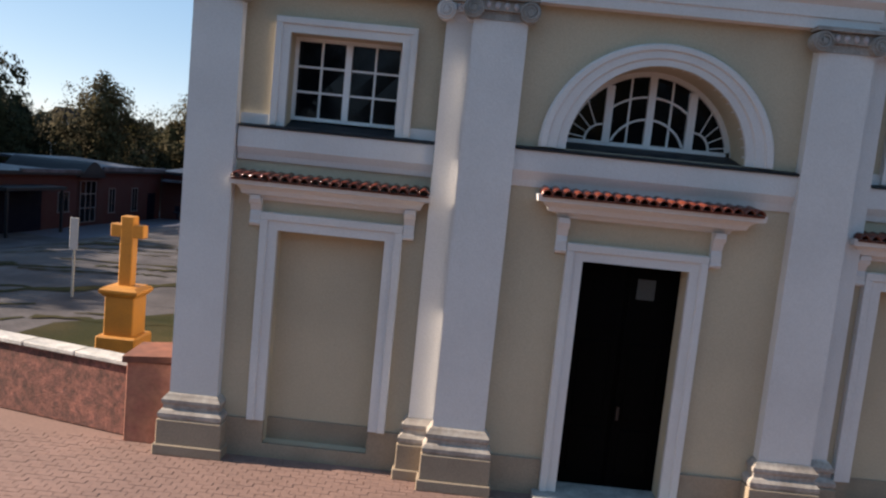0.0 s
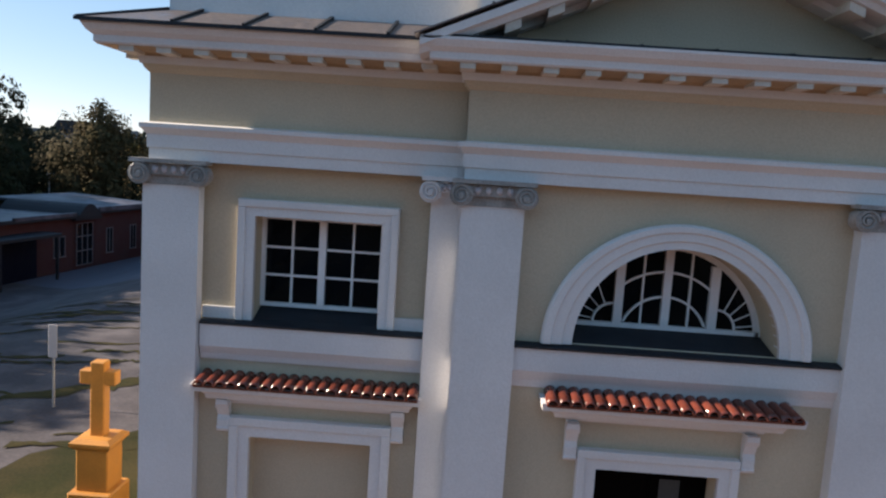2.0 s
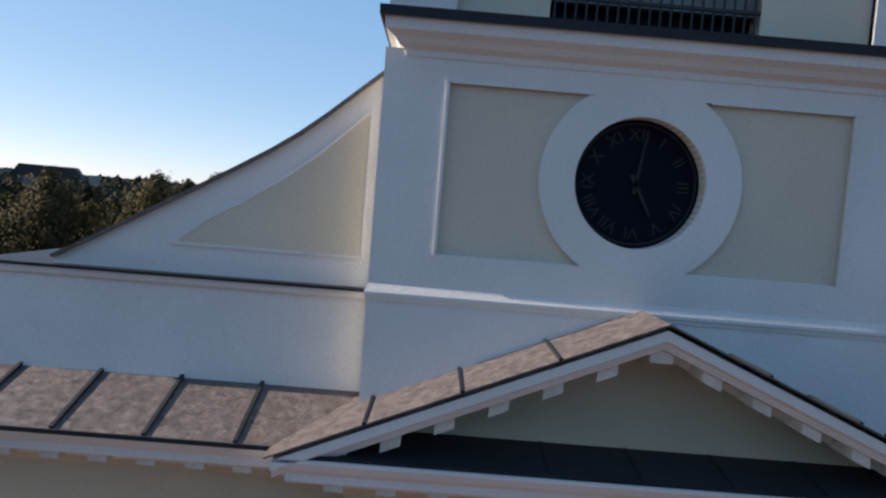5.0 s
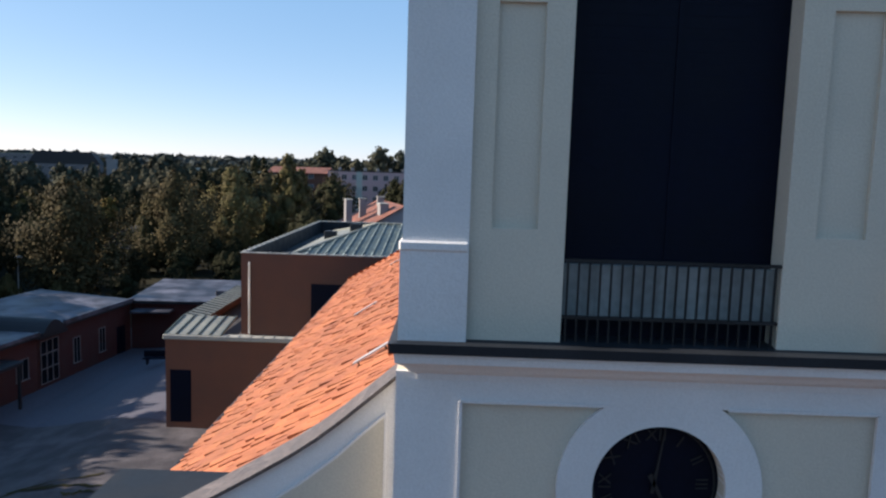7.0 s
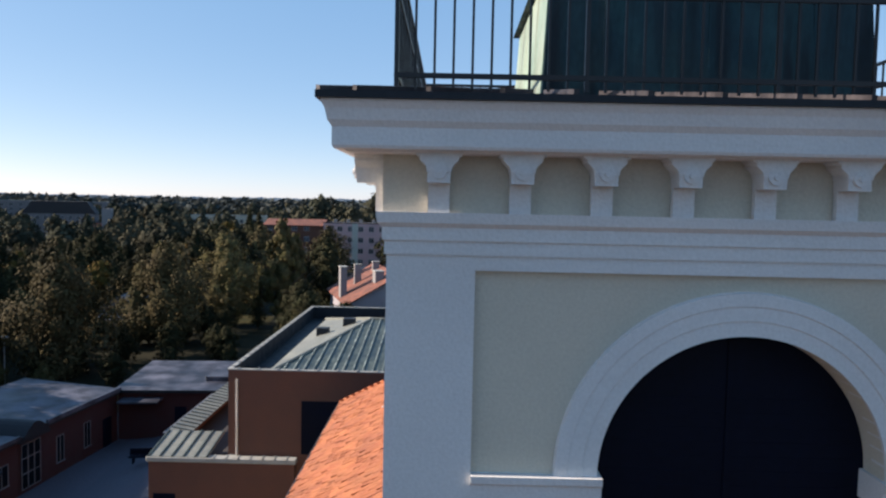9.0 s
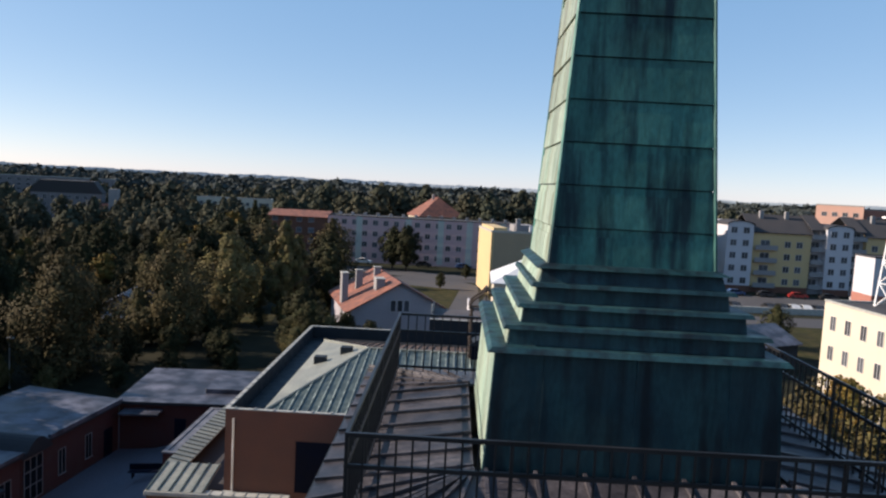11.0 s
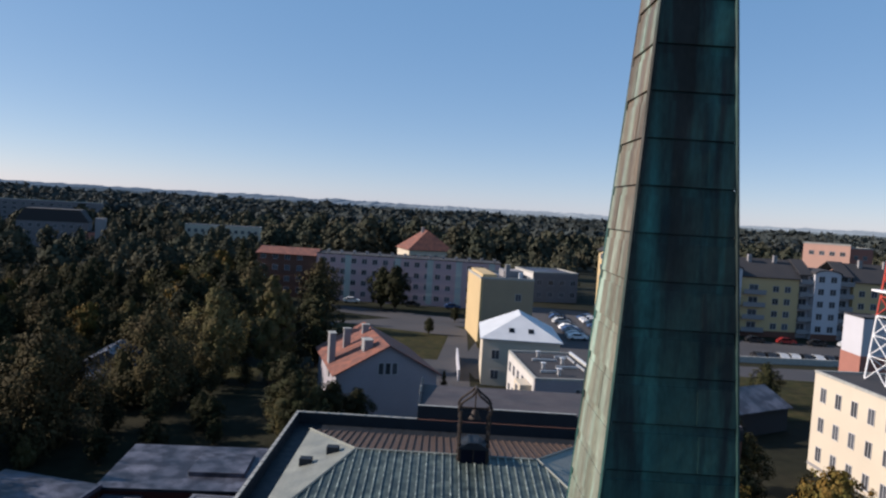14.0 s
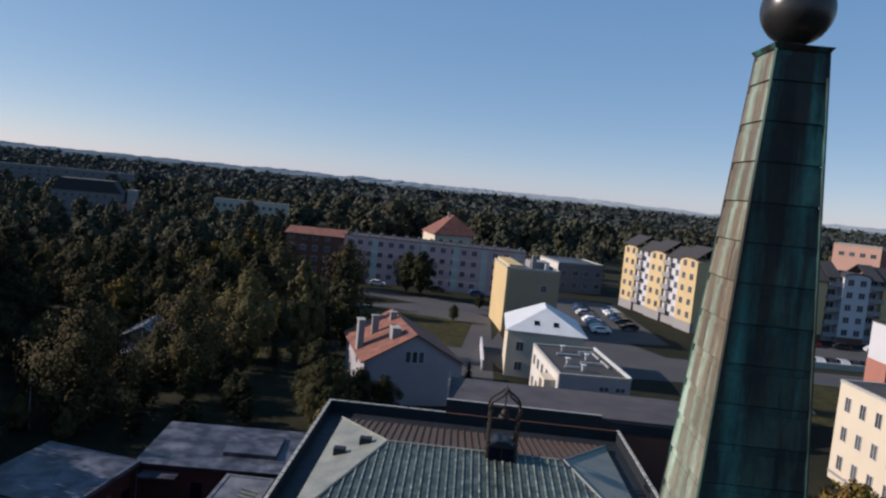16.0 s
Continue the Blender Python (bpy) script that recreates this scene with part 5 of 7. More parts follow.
sign = thing("signpost", "narrow white sign on a thin grey post", "sign", (-13.15, 9.75, 0))
part("post", boxes((-0.025, 0.025, -0.025, 0.025, 0, 2.2)), STEEL, sign)
part("sign_board", soft_box(-0.12, 0.12, -0.05, -0.03, 1.35, 2.25, 0.01), WHITE_WALL, sign, "blank white board")


# ---- buildings ----
def window_mesh(w, h, frame_mat, cols=2):
    bm = bmesh.new()
    f = 0.07
    box(bm, -w / 2, w / 2, -0.05, 0.05, 0, f)
    box(bm, -w / 2, w / 2, -0.05, 0.05, h - f, h)
    for i in range(cols + 1):
        x = -w / 2 + (w - f) * i / cols
        box(bm, x, x + f, -0.05, 0.05, f, h - f)
    return mesh_of("window_frame", bm, frame_mat)


PANE = {}


def add_window(parent, cols, w, h, at, turn):
    """A window let into a facade: frame with a pane behind it."""
    key = (w, h, cols)
    if key not in PANE:
        bm = bmesh.new()
        quad(bm, (-w / 2, -0.006, 0), (w / 2, -0.006, 0), (w / 2, -0.006, h), (-w / 2, -0.006, h))
        PANE[key] = (window_mesh(w, h, TOWN_FRAME, cols), mesh_of("pane", bm, TOWN_GLASS))
    win = put("window", PANE[key][0], parent, at, turn)
    put("pane", PANE[key][1], win)
    return win


def block(name, label, category, at, turn, w, d, h, mat, roof=FELT, parapet=0.35):
    """A flat-roofed block; its front, of width w, looks along local -y."""
    b = thing(name, label, category, at, turn)
    part("wall", boxes((0, w, 0, d, 0, h)), mat, b)
    part("roof", boxes((0.25, w - 0.25, 0.25, d - 0.25, h, h + 0.06)), roof, b)
    bm = bmesh.new()
    sweep(bm, [(0.06, h), (0.06, h + parapet), (-0.25, h + parapet), (-0.25, h)], [(0, d), (0, 0), (w, 0), (w, d)], True)
    part("parapet", bm, COPING if parapet > 0.2 else roof, b)
    return b


def facade(b, xs_, zs_, w, h, y=0.0, cols=2):
    for x in xs_:
        for z in zs_:
            add_window(b, cols, w, h, (x, y - 0.01, z), 0)


def side_facade(b, x, ys_, zs_, w, h, turn, cols=2):
    for y in ys_:
        for z in zs_:
            add_window(b, cols, w, h, (x, y, z), turn)


# brown annex behind the nave
annex = thing("brick_annex", "brown brick annex with a green-grey ribbed hipped roof behind a parapet", "building", (-12.9, 30.6, 0))
AW, AD, AH = 23.7, 22.0, 9.0
for r in ((0, AW, 0, 0.14), (0, 0.14, 0.14, AD), (AW - 0.14, AW, 0.14, AD), (0.14, AW - 0.14, AD - 0.14, AD)):
    part("wall", boxes((*r, 0, AH)), BRICK, annex)
bm = bmesh.new()
sweep(bm, [(0.0, AH), (0.0, AH + 0.24), (-0.14, AH + 0.24), (-0.14, AH)], [(0, AD), (0, 0), (AW, 0), (AW, AD)], True)
part("parapet", bm, BRICK, annex, "brown brick parapet")
bm = bmesh.new()
sweep(bm, [(0.04, AH + 0.24), (0.04, AH + 0.3), (-0.16, AH + 0.3), (-0.17, AH + 0.26), (-0.17, AH + 0.24)], [(9.55, AD), (0, AD), (0, 0), (AW, 0), (AW, AD)])
part("parapet_coping", bm, COPING, annex, "pale sheet-covered coping")
seam = mesh_of("coping_seam", boxes((-0.025, 0.025, -0.11, 0.13, 0.0, 0.045)), COPING)
for i in range(24):
    put("coping_seam", seam, annex, (0.5 + i * (AW - 1) / 23, 0.065, AH + 0.3))
    if i < 9:
        put("coping_seam", seam, annex, (0.5 + i * (AW - 1) / 23, AD - 0.065, AH + 0.3), 180)
for i in range(22):
    put("coping_seam", seam, annex, (0.065, 0.6 + i * (AD - 1.2) / 21, AH + 0.3), -90)
    put("coping_seam", seam, annex, (AW - 0.065, 0.6 + i * (AD - 1.2) / 21, AH + 0.3), 90)
# Thin dark plates added inside the parapet to darken its shaded inner faces.
for r in ((0.142, 0.17, 0.142, AD - 0.142), (0.17, AW - 0.17, AD - 0.17, AD - 0.142), (AW - 0.17, AW - 0.142, 0.142, AD - 0.142)):
    part("parapet_lining", boxes((*r, AH - 0.65, AH + 0.23)), SLATE, annex, "added dark plate for the shade inside the parapet")
part("inner_roof", boxes((0.14, AW - 0.14, 0.14, AD - 0.14, AH - 0.75, AH - 0.65)), SLATE, annex)
rx0, rx1, ryy0, ryy1, rz, rh = 1.5, AW - 1.5, 1.0, AD - 2.4, AH - 0.25, 1.25
hip = 4.35
bm = bmesh.new()
rm = ryy0 + 10.9
A, B, C, D = (rx0, ryy0, rz), (rx1, ryy0, rz), (rx1, ryy1, rz - 0.1), (rx0, ryy1, rz - 0.1)
E_, F_ = (rx0 + hip, rm, rz + rh), (rx1 - hip, rm, rz + rh)
quad(bm, A, B, F_, E_)
hip_roof = part("hip_roof", bm, GREEN_ROOF, annex, "green-grey ribbed sheet roof")
bm = bmesh.new()
quad(bm, C, D, E_, F_)
part("back_slope", bm, RUST, hip_roof, "rust-brown ribbed back slope")
for f in ((B, C, F_), (D, A, E_)):
    bm = bmesh.new()
    quad(bm, *f)
    part("hip_end", bm, HIP_SHEET, hip_roof, "pale grey sheet hip end")
for p, q in ((A, E_), (B, F_), (C, F_), (D, E_), (E_, F_)):
    bm = bmesh.new()
    rod(bm, Vector(p) + Vector((0, 0, 0.04)), Vector(q) + Vector((0, 0, 0.04)), 0.08, 6)
    part("hip_cap", bm, HIP_SHEET, hip_roof)
for i in range(40):
    x = rx0 + 0.3 + (rx1 - rx0 - 0.6) * i / 39
    k = min(1.0, (x - rx0) / hip, (rx1 - x) / hip)
    for y0, y1, z0 in ((ryy0, ryy0 + (rm - ryy0) * k, rz), (ryy1, ryy1 + (rm - ryy1) * k, rz - 0.1)):
        bm = bmesh.new()
        rod(bm, (x, y0, z0 + 0.03), (x, y1, z0 + (rz + rh - z0) * k + 0.03), 0.055, 4)
        part("roof_rib", bm, ROOF_RIB if y0 == ryy0 else RUST, hip_roof)
for x, y, z in ((2.75, 11.2, 8.85), (4.3, 12.4, 9.3)):
    part("roof_vent", soft_box(x - 0.4, x + 0.4, y - 0.3, y + 0.3, z, z + 0.65, 0.03), SLATE, hip_roof, "dark box vent")
lan = thing("roof_lantern", "rusty openwork bell frame over a dark box on the annex roof", "bell frame", (0.62, 42.2, 9.75))
part("box", soft_box(-0.85, 0.85, -0.75, 0.75, -0.2, 1.05, 0.04), LOUVRE, lan, "dark open-sided box")
for x in (-0.86, -0.02, 0.82):
    part("box_post", boxes((x, x + 0.07, -0.79, -0.72, -0.2, 1.06)), IRON, lan)
bm = bmesh.new()
prism(bm, [(-1.0, 1.05), (1.0, 1.05), (0.95, 1.12), (0.35, 1.5), (-0.35, 1.5), (-0.95, 1.12)], -0.85, 0.85)
part("lid", bm, SLATE, lan, "dark sheet-metal cover")
for s in (-1, 1):
    for y in (-0.62, 0.62):
        bm = bmesh.new()
        rod(bm, (s * 0.93, y, -0.3), (s * 0.93, y, 3.5), 0.085, 6)
        for z in (0.4, 1.3, 2.1, 2.8, 3.4):
            rod(bm, (s * 0.93, y, z - 0.1), (s * 0.93, y, z + 0.1), 0.14, 6)
        part("upright", bm, IRON, lan)
        bm = bmesh.new()
        ogee = [(1.05, 3.45), (1.06, 3.7), (0.9, 4.0), (0.55, 4.28), (0.25, 4.5), (0.0, 4.85)]
        for (xa, za), (xb, zb) in zip(ogee, ogee[1:]):
            rod(bm, (s * xa, y, za), (s * xb, y * (0.7 if xb == 0 else 1), zb), 0.085, 6)
        part("gable_bar", bm, IRON, lan, "curved rusty gable bar")
    bm = bmesh.new()
    rod(bm, (s * 0.98, -0.66, 3.5), (s * 0.98, 0.66, 3.5), 0.08, 6)
    rod(bm, (s * 0.93, -0.62, 1.9), (s * 0.93, 0.62, 1.9), 0.05, 6)
    part("side_bar", bm, IRON, lan)
bm = bmesh.new()
rod(bm, (0, -0.5, 4.85), (0, 0.5, 4.85), 0.09, 6)
rod(bm, (-0.95, 0, 3.55), (0.95, 0, 3.55), 0.07, 6)
rod(bm, (0, 0, 3.55), (0, 0, 4.8), 0.05, 6)
part("ridge_bar", bm, IRON, lan)
bm = bmesh.new()
bell = [(0.42, 2.85), (0.36, 2.95), (0.27, 3.15), (0.22, 3.35), (0.12, 3.48), (0.0, 3.5)]
ring = [[bm.verts.new((r_ * math.cos(q * math.pi / 8), r_ * math.sin(q * math.pi / 8), z)) for q in range(16)] for r_, z in bell[:-1]]
for ra, rb_ in zip(ring, ring[1:]):
    for q in range(16):
        bm.faces.new((ra[q], ra[(q + 1) % 16], rb_[(q + 1) % 16], rb_[q]))
bm.faces.new(ring[0][::-1])
bm.faces.new(ring[-1])
part("bell", bm, IRON, lan, "small dark bell", smooth=True)
dx = 4.6
part("annex_door", boxes((dx - 0.95, dx + 0.95, -0.03, 0.05, 5.05, 7.75)), LOUVRE, annex, "dark doorway")
bm = bmesh.new()
rod(bm, (0.45, -0.08, 5.0), (0.45, -0.08, 8.8), 0.06, 8)
part("downpipe", bm, STEEL, annex, "pale downpipe")
low = thing("brick_porch", "low brown brick block with a ribbed flat roof and parapets", "building", (-16.7, 30.1, 0))
for r in ((0, 7.2, 0, 0.3), (0, 0.3, 0.3, 13), (3.9, 4.2, 0.3, 13), (6.9, 7.2, 0.3, 0.5)):
    part("wall", boxes((*r, -2.4, 4.7)), BRICK, low)
part("deck", boxes((0.3, 3.9, 0.3, 13, 4.2, 4.3)), GREY_ROOF, low)
for x0, x1, y0, y1 in ((-0.1, 7.3, -0.1, 0.4), (-0.1, 0.4, 0.4, 13), (3.8, 4.3, 0.4, 13)):
    part("coping", soft_box(x0, x1, y0, y1, 4.7, 4.95, 0.03), COPING, low, "pale coping")
bm = bmesh.new()
solid(bm, [(-0.05, -0.05, 4.98), (2.95, -0.05, 4.98), (2.95, 2.7, 5.4), (-0.05, 2.7, 5.4)], 0.06)
solid(bm, [(-0.1, 2.7, 5.38), (1.0, 2.7, 5.18), (1.0, 13, 5.18), (-0.1, 13, 5.38)], 0.06)
sheet = part("lean_to_roof", bm, HIP_SHEET, low, "pale grey ribbed lean-to roof")
for i in range(6):
    bm = bmesh.new()
    rod(bm, (0.02 + 0.575 * i, -0.04, 5.0), (0.02 + 0.575 * i, 2.7, 5.43), 0.05, 4)
    part("roof_rib", bm, GREEN_ROOF, sheet)
for i in range(17):
    bm = bmesh.new()
    rod(bm, (-0.1, 3.3 + 0.58 * i, 5.4), (1.0, 3.3 + 0.58 * i, 5.2), 0.04, 4)
    part("roof_rib", bm, GREEN_ROOF, sheet)
for i in range(7):
    part("coping_seam", boxes((3.2 + 0.6 * i, 3.25 + 0.6 * i, -0.11, 0.41, 4.95, 4.98)), COPING, low)
part("front_door", boxes((0.24, 1.33, -0.03, 0.02, 0.3, 3.1)), LOUVRE, low, "dark doorway")

# single-storey brick wings round the yard
def brick_row(label, at, turn, x0, x1, d, h, pitch=0.0):
    b = thing("brick_row", label, "building", at, turn)
    b.scale = (0.935, 0.935, 0.935)
    part("wall", boxes((x0, x1, 0, d, 0, h)), RED_BRICK, b)
    bm = bmesh.new()
    solid(bm, [(x0 - 0.3, -0.4, h + 0.12), (x1 + 0.3, -0.4, h + 0.12), (x1 + 0.3, d + 0.3, h + 0.12 + pitch), (x0 - 0.3, d + 0.3, h + 0.12 + pitch)], 0.2)
    part("roof", bm, FELT, b, "patched bluish-grey felt roof")
    part("fascia", boxes((x0 - 0.32, x1 + 0.32, -0.44, -0.40, h - 0.12, h + 0.14)), SLATE, b)
    return b


def row_window(b, x, z, w, h):
    """A dull casement: dark pane, grey frame of four pieces, one mullion and a sill."""
    win = part("window", boxes((x - w / 2, x + w / 2, -0.02, 0.02, z, z + h)), GLASS, b, "dull casement window")
    part("window_frame", boxes((x - w / 2 - 0.05, x - w / 2 + 0.02, -0.05, 0.01, z, z + h), (x + w / 2 - 0.02, x + w / 2 + 0.05, -0.05, 0.01, z, z + h), (x - w / 2 + 0.02, x + w / 2 - 0.02, -0.05, 0.01, z + h - 0.06, z + h), (x - 0.03, x + 0.03, -0.045, 0.01, z, z + h - 0.06)), DIM_WALL, win)
    part("window_sill", soft_box(x - w / 2 - 0.1, x + w / 2 + 0.1, -0.12, 0.01, z - 0.06, z, 0.01), DIM_WALL, win)


rows_at, rows_turn = (-30.46, 34.9, -1.95), 84.0
row_a = brick_row("red brick wing with a felt roof and a dark canopied entrance", rows_at, rows_turn, -9, 6.6, 8.5, 4.1)
part("door_recess", boxes((-2.5, 2.6, -0.03, 0.05, 0, 2.9)), LOUVRE, row_a, "dark entrance")
part("porch_roof", soft_box(-3.0, 3.0, -1.7, -0.03, 3.0, 3.25, 0.03), SLATE, row_a)
for x in (-2.7, 2.7):
    part("porch_post", boxes((x - 0.08, x + 0.08, -1.6, -1.44, 0, 3.0)), SLATE, row_a)
row_window(row_a, 5.0, 1.2, 1.2, 1.5)
link = brick_row("glazed link with a dark frame between the brick wings", rows_at, rows_turn, 6.64, 9.2, 6.0, 3.9)
glz = part("glazed_front", boxes((6.9, 8.9, -0.06, -0.01, 0.3, 3.5)), GLASS, link, "glazed entrance front")
for i in range(4):
    part("mullion", boxes((6.9 + 0.66 * i - 0.03, 6.9 + 0.66 * i + 0.03, -0.1, -0.06, 0.3, 3.5)), DIM_WALL, glz)
for z in (0.3, 1.4, 2.5, 3.5):
    part("transom", boxes((6.9, 8.9, -0.095, -0.06, z - 0.03, z + 0.03)), DIM_WALL, glz)
row_b = brick_row("long red brick wing with a sloped pale felt roof", rows_at, rows_turn, 9.24, 19.0, 8.5, 4.3, 0.5)
for x in (11.2, 14.6):
    row_window(row_b, x, 0.9, 0.8, 2.0)
part("door", boxes((16.8, 18.0, -0.04, 0.03, 0, 2.4)), LOUVRE, row_b)
row_c = brick_row("red brick wing closing the yard under a pale felt roof", (-28.77, 52.65, -1.95), 4.0, 0.2, 18, 9.5, 4.3, 0.35)
part("roof_step", soft_box(0.6, 4.0, -1.5, 1.0, 3.5, 3.7, 0.03), FELT, row_c, "small flat roof over the corner door")
for x in (5.5, 8.6):
    part("dark_window", boxes((x - 0.5, x + 0.5, -0.03, 0.02, 0.9, 2.9)), LOUVRE, row_c, "dark tall window")
part("roof_step", soft_box(7.0, 12.0, 2.5, 7.5, 4.5, 4.95, 0.03), FELT, row_c, "raised part of the roof")
for label, x0, x1, dd in (("raised pale edge of the roof", 9.3, 18.9, 0.0), ("raised pale edge of the roof", 0.0, 6.4, 0.0)):
    part("roof_edge", soft_box(x0, x1, -0.46 - dd, -0.2, 4.12 if x0 < 9 else 4.32, 4.4 if x0 < 9 else 4.68, 0.03), FELT, row_a if x0 < 9 else row_b, label)
bm = bmesh.new()
hump = [(6.5 + 2.9 * i / 10, 4.0 + 1.0 * math.sin(math.pi * i / 10)) for i in range(11)]
prism(bm, hump, -0.5, 6.2)
part("vaulted_roof", bm, SLATE, link, "dark vaulted sheet roof")
bench = thing("bench", "dark bench standing in the concrete yard", "bench", (-22.8, 45.4, gz(-22.8, 45.4) - 0.01), 10)
part("seat", soft_box(-1.6, 1.6, -0.25, 0.25, 0.42, 0.5, 0.015), LOUVRE, bench)
part("backrest", soft_box(-1.6, 1.6, 0.25, 0.31, 0.5, 0.95, 0.015), LOUVRE, bench)
for x in (-1.3, 1.3):
    part("leg", boxes((x - 0.05, x + 0.05, -0.22, 0.28, 0, 0.42)), LOUVRE, bench)


def gable_house(name, label, at, turn, w, d, eave, ridge, wall, roofm, over=0.5, hipped=0.0, front=0.0):
    """A house whose ridge runs along local y; its gable, of width w, looks along local -y."""
    b = thing(name, label, "house", at, turn)
    bm = bmesh.new()
    if front:
        box(bm, 0, w, 0, d, 0, eave)
    else:
        prism(bm, [(0, 0), (w, 0), (w, eave), (w / 2, ridge - 0.1), (0, eave)], 0, d)
    part("wall", bm, wall, b)
    k = (ridge - eave) / (w / 2)
    rf = None
    for s in (0, 1):
        bm = bmesh.new()
        xe = -over if s == 0 else w + over
        solid(bm, [(xe, -over, eave - over * k + 0.1), (w / 2, front - over, ridge + 0.1), (w / 2, d + over - hipped, ridge + 0.1), (xe, d + over, eave - over * k + 0.1)], 0.14)
        rf = part("roof", bm, roofm, b)
    if front:
        bm = bmesh.new()
        solid(bm, [(-over, -over, eave - over * k + 0.1), (w + over, -over, eave - over * k + 0.1), (w / 2, front - over, ridge + 0.1)], 0.14)
        part("roof", bm, roofm, b)
    if hipped:
        bm = bmesh.new()
        solid(bm, [(-over, d + over, eave - over * k + 0.1), (w / 2, d + over - hipped, ridge + 0.1), (w + over, d + over, eave - over * k + 0.1)], 0.14)
        part("roof", bm, roofm, b)
    return b


def chimney(b, x, y, z0, z1, w=0.9, d=0.6):
    c = part("chimney", soft_box(x - w / 2, x + w / 2, y - d / 2, y + d / 2, z0, z1, 0.02), GREY_WALL, b, "rendered chimney")
    part("chimney_cap", soft_box(x - w / 2 - 0.08, x + w / 2 + 0.08, y - d / 2 - 0.08, y + d / 2 + 0.08, z1, z1 + 0.12, 0.02), COPING, c)


hd = gable_house("town_house", "grey house with red tiled roof, pale chimneys and gable windows", (-13.9, 80.8, 0), 17.0, 12.5, 16.0, 5.6, 9.0, HOUSE_WALL, RED_ROOF)
for x in (5.4, 6.25, 7.1):
    add_window(hd, 1, 0.75, 1.5, (x, -0.02, 5.4), 0)
chimney(hd, 0.2, 6.0, 4, 9.4, 0.8, 1.6)
chimney(hd, 2.6, 9.0, 6, 9.4)
chimney(hd, 4.2, 3.2, 6.5, 9.1, 1.1, 1.8)
chimney(hd, 5.4, 11.0, 7.5, 9.6)
side_facade(hd, -0.02, (3, 7, 11), (1.2,), 1.2, 1.4, -90)
rear = thing("rear_block", "dark flat-roofed block standing against the back of the annex", "building", (-3.3, 52.62, 0))
part("wall", boxes((0, 26.0, 0.14, 10.0, 0, 9.3)), BRICK, rear)
bm = bmesh.new()
solid(bm, [(0.12, 0.14, 10.12), (26.0, 0.14, 10.12), (26.0, 10.2, 9.5), (0.12, 10.2, 9.5)], 0.2)
part("roof", bm, MAUVE_FELT, rear, "dark mauve felt roof")
part("raised_parapet", boxes((0, 12.6, 0.0, 0.14, 9.0, 10.3)), SLATE, rear, "dark raised parapet")
part("parapet_cap", soft_box(-0.05, 12.65, -0.03, 0.2, 10.3, 10.36, 0.012), COPING, rear, "pale sheet cap")
part("low_parapet", boxes((12.6, 26.0, 0.0, 0.14, 9.0, 9.9)), SLATE, rear)
part("side_edge", soft_box(-0.05, 0.12, 0.2, 10.2, 9.3, 10.2, 0.012), SLATE, rear)
part("edge_post", soft_box(-0.08, 0.08, 4.6, 4.8, 9.9, 10.75, 0.012), COPING, rear)
wh = gable_house("white_house", "cream house with a pale metal hipped roof and two roof lights", (4.6, 102.5, 0), -2.0, 11.5, 14, 7.2, 10.2, CREAM_WALL, PALE_ROOF, 0.4, 4.6, 4.6)
for x in (4.3, 7.2):
    light = part("roof_light", soft_box(-0.5, 0.5, -0.6, 0.6, 0.0, 0.14, 0.02), STEEL, wh)
    light.matrix_basis = pose(x, 1.35, 8.16, 33, 0, 0)
    part("pane", boxes((-0.4, 0.4, -0.5, 0.5, 0.142, 0.15)), GLASS, light)
facade(wh, (2.0, 5.5, 9.0), (1.0, 4.0), 1.2, 1.4)
# The front gets a darker render, the sunward side the lit copy.
ext = block("flat_annex", "white building with a dark flat roof and stepped side", "building", (9.6, 79.8, 0), 6, 8.8, 16, 6.5, HOUSE_WALL, GREY_ROOF, 0.3)
part("side_render", boxes((-0.06, 0.0, 0.3, 15.9, 0, 6.48)), WHITE_SUN, ext, "white side wall with sunlit brightness in its colour")
part("side_bay", soft_box(-1.5, -0.06, 1.2, 4.6, 0, 5.6, 0.03), CREAM_WALL, ext, "cream projecting bay")
facade(ext, (5.6, 7.6), (4.9,), 1.3, 0.7)
side_facade(ext, -0.07, (6.2, 9.0, 11.6, 14.2), (1.2, 4.2), 1.2, 1.4, -90)
side_facade(ext, -1.51, (2.9,), (1.2, 3.9), 1.4, 1.4, -90)
for x, y, l in ((1.5, 3.6, 2.6), (4.2, 6.4, 3.0), (2.0, 10.4, 3.4), (5.6, 12.6, 2.0)):
    part("roof_duct", soft_box(x, x + l, y, y + 0.22, 6.6, 6.92, 0.03), STEEL, ext)
for y0, y1 in ((5, 8.5), (9.5, 13.4)):
    part("roof_duct", soft_box(7.4, 7.6, y0, y1, 6.6, 6.85, 0.03), STEEL, ext)
for x, y in ((2.2, 5.6), (3.4, 2.5), (5.5, 8.8), (3.2, 12.8)):
    fan = part("roof_fan", soft_box(x, x + 0.4, y, y + 0.4, 6.56, 7.3, 0.05), STEEL, ext)
    part("fan_cap", soft_box(x - 0.12, x + 0.52, y - 0.12, y + 0.52, 7.3, 7.44, 0.04), PALE_ROOF, fan)
part("roof_edge", boxes((8.55, 8.86, 0, 16, 6.8, 6.92)), PALE_ROOF, ext, "pale roof edge")
yb = block("yellow_block", "plain yellow rendered block with a flat roof", "building", (5.6, 136.0, 0), 7.0, 10.6, 16, 12.6, YELLOW_WALL, FELT, 0.4)
part("gable_render", boxes((0.5, 10.62, -0.05, 0.0, 0, 12.6)), TAN_WALL, yb, "olive-grey rendered end wall")
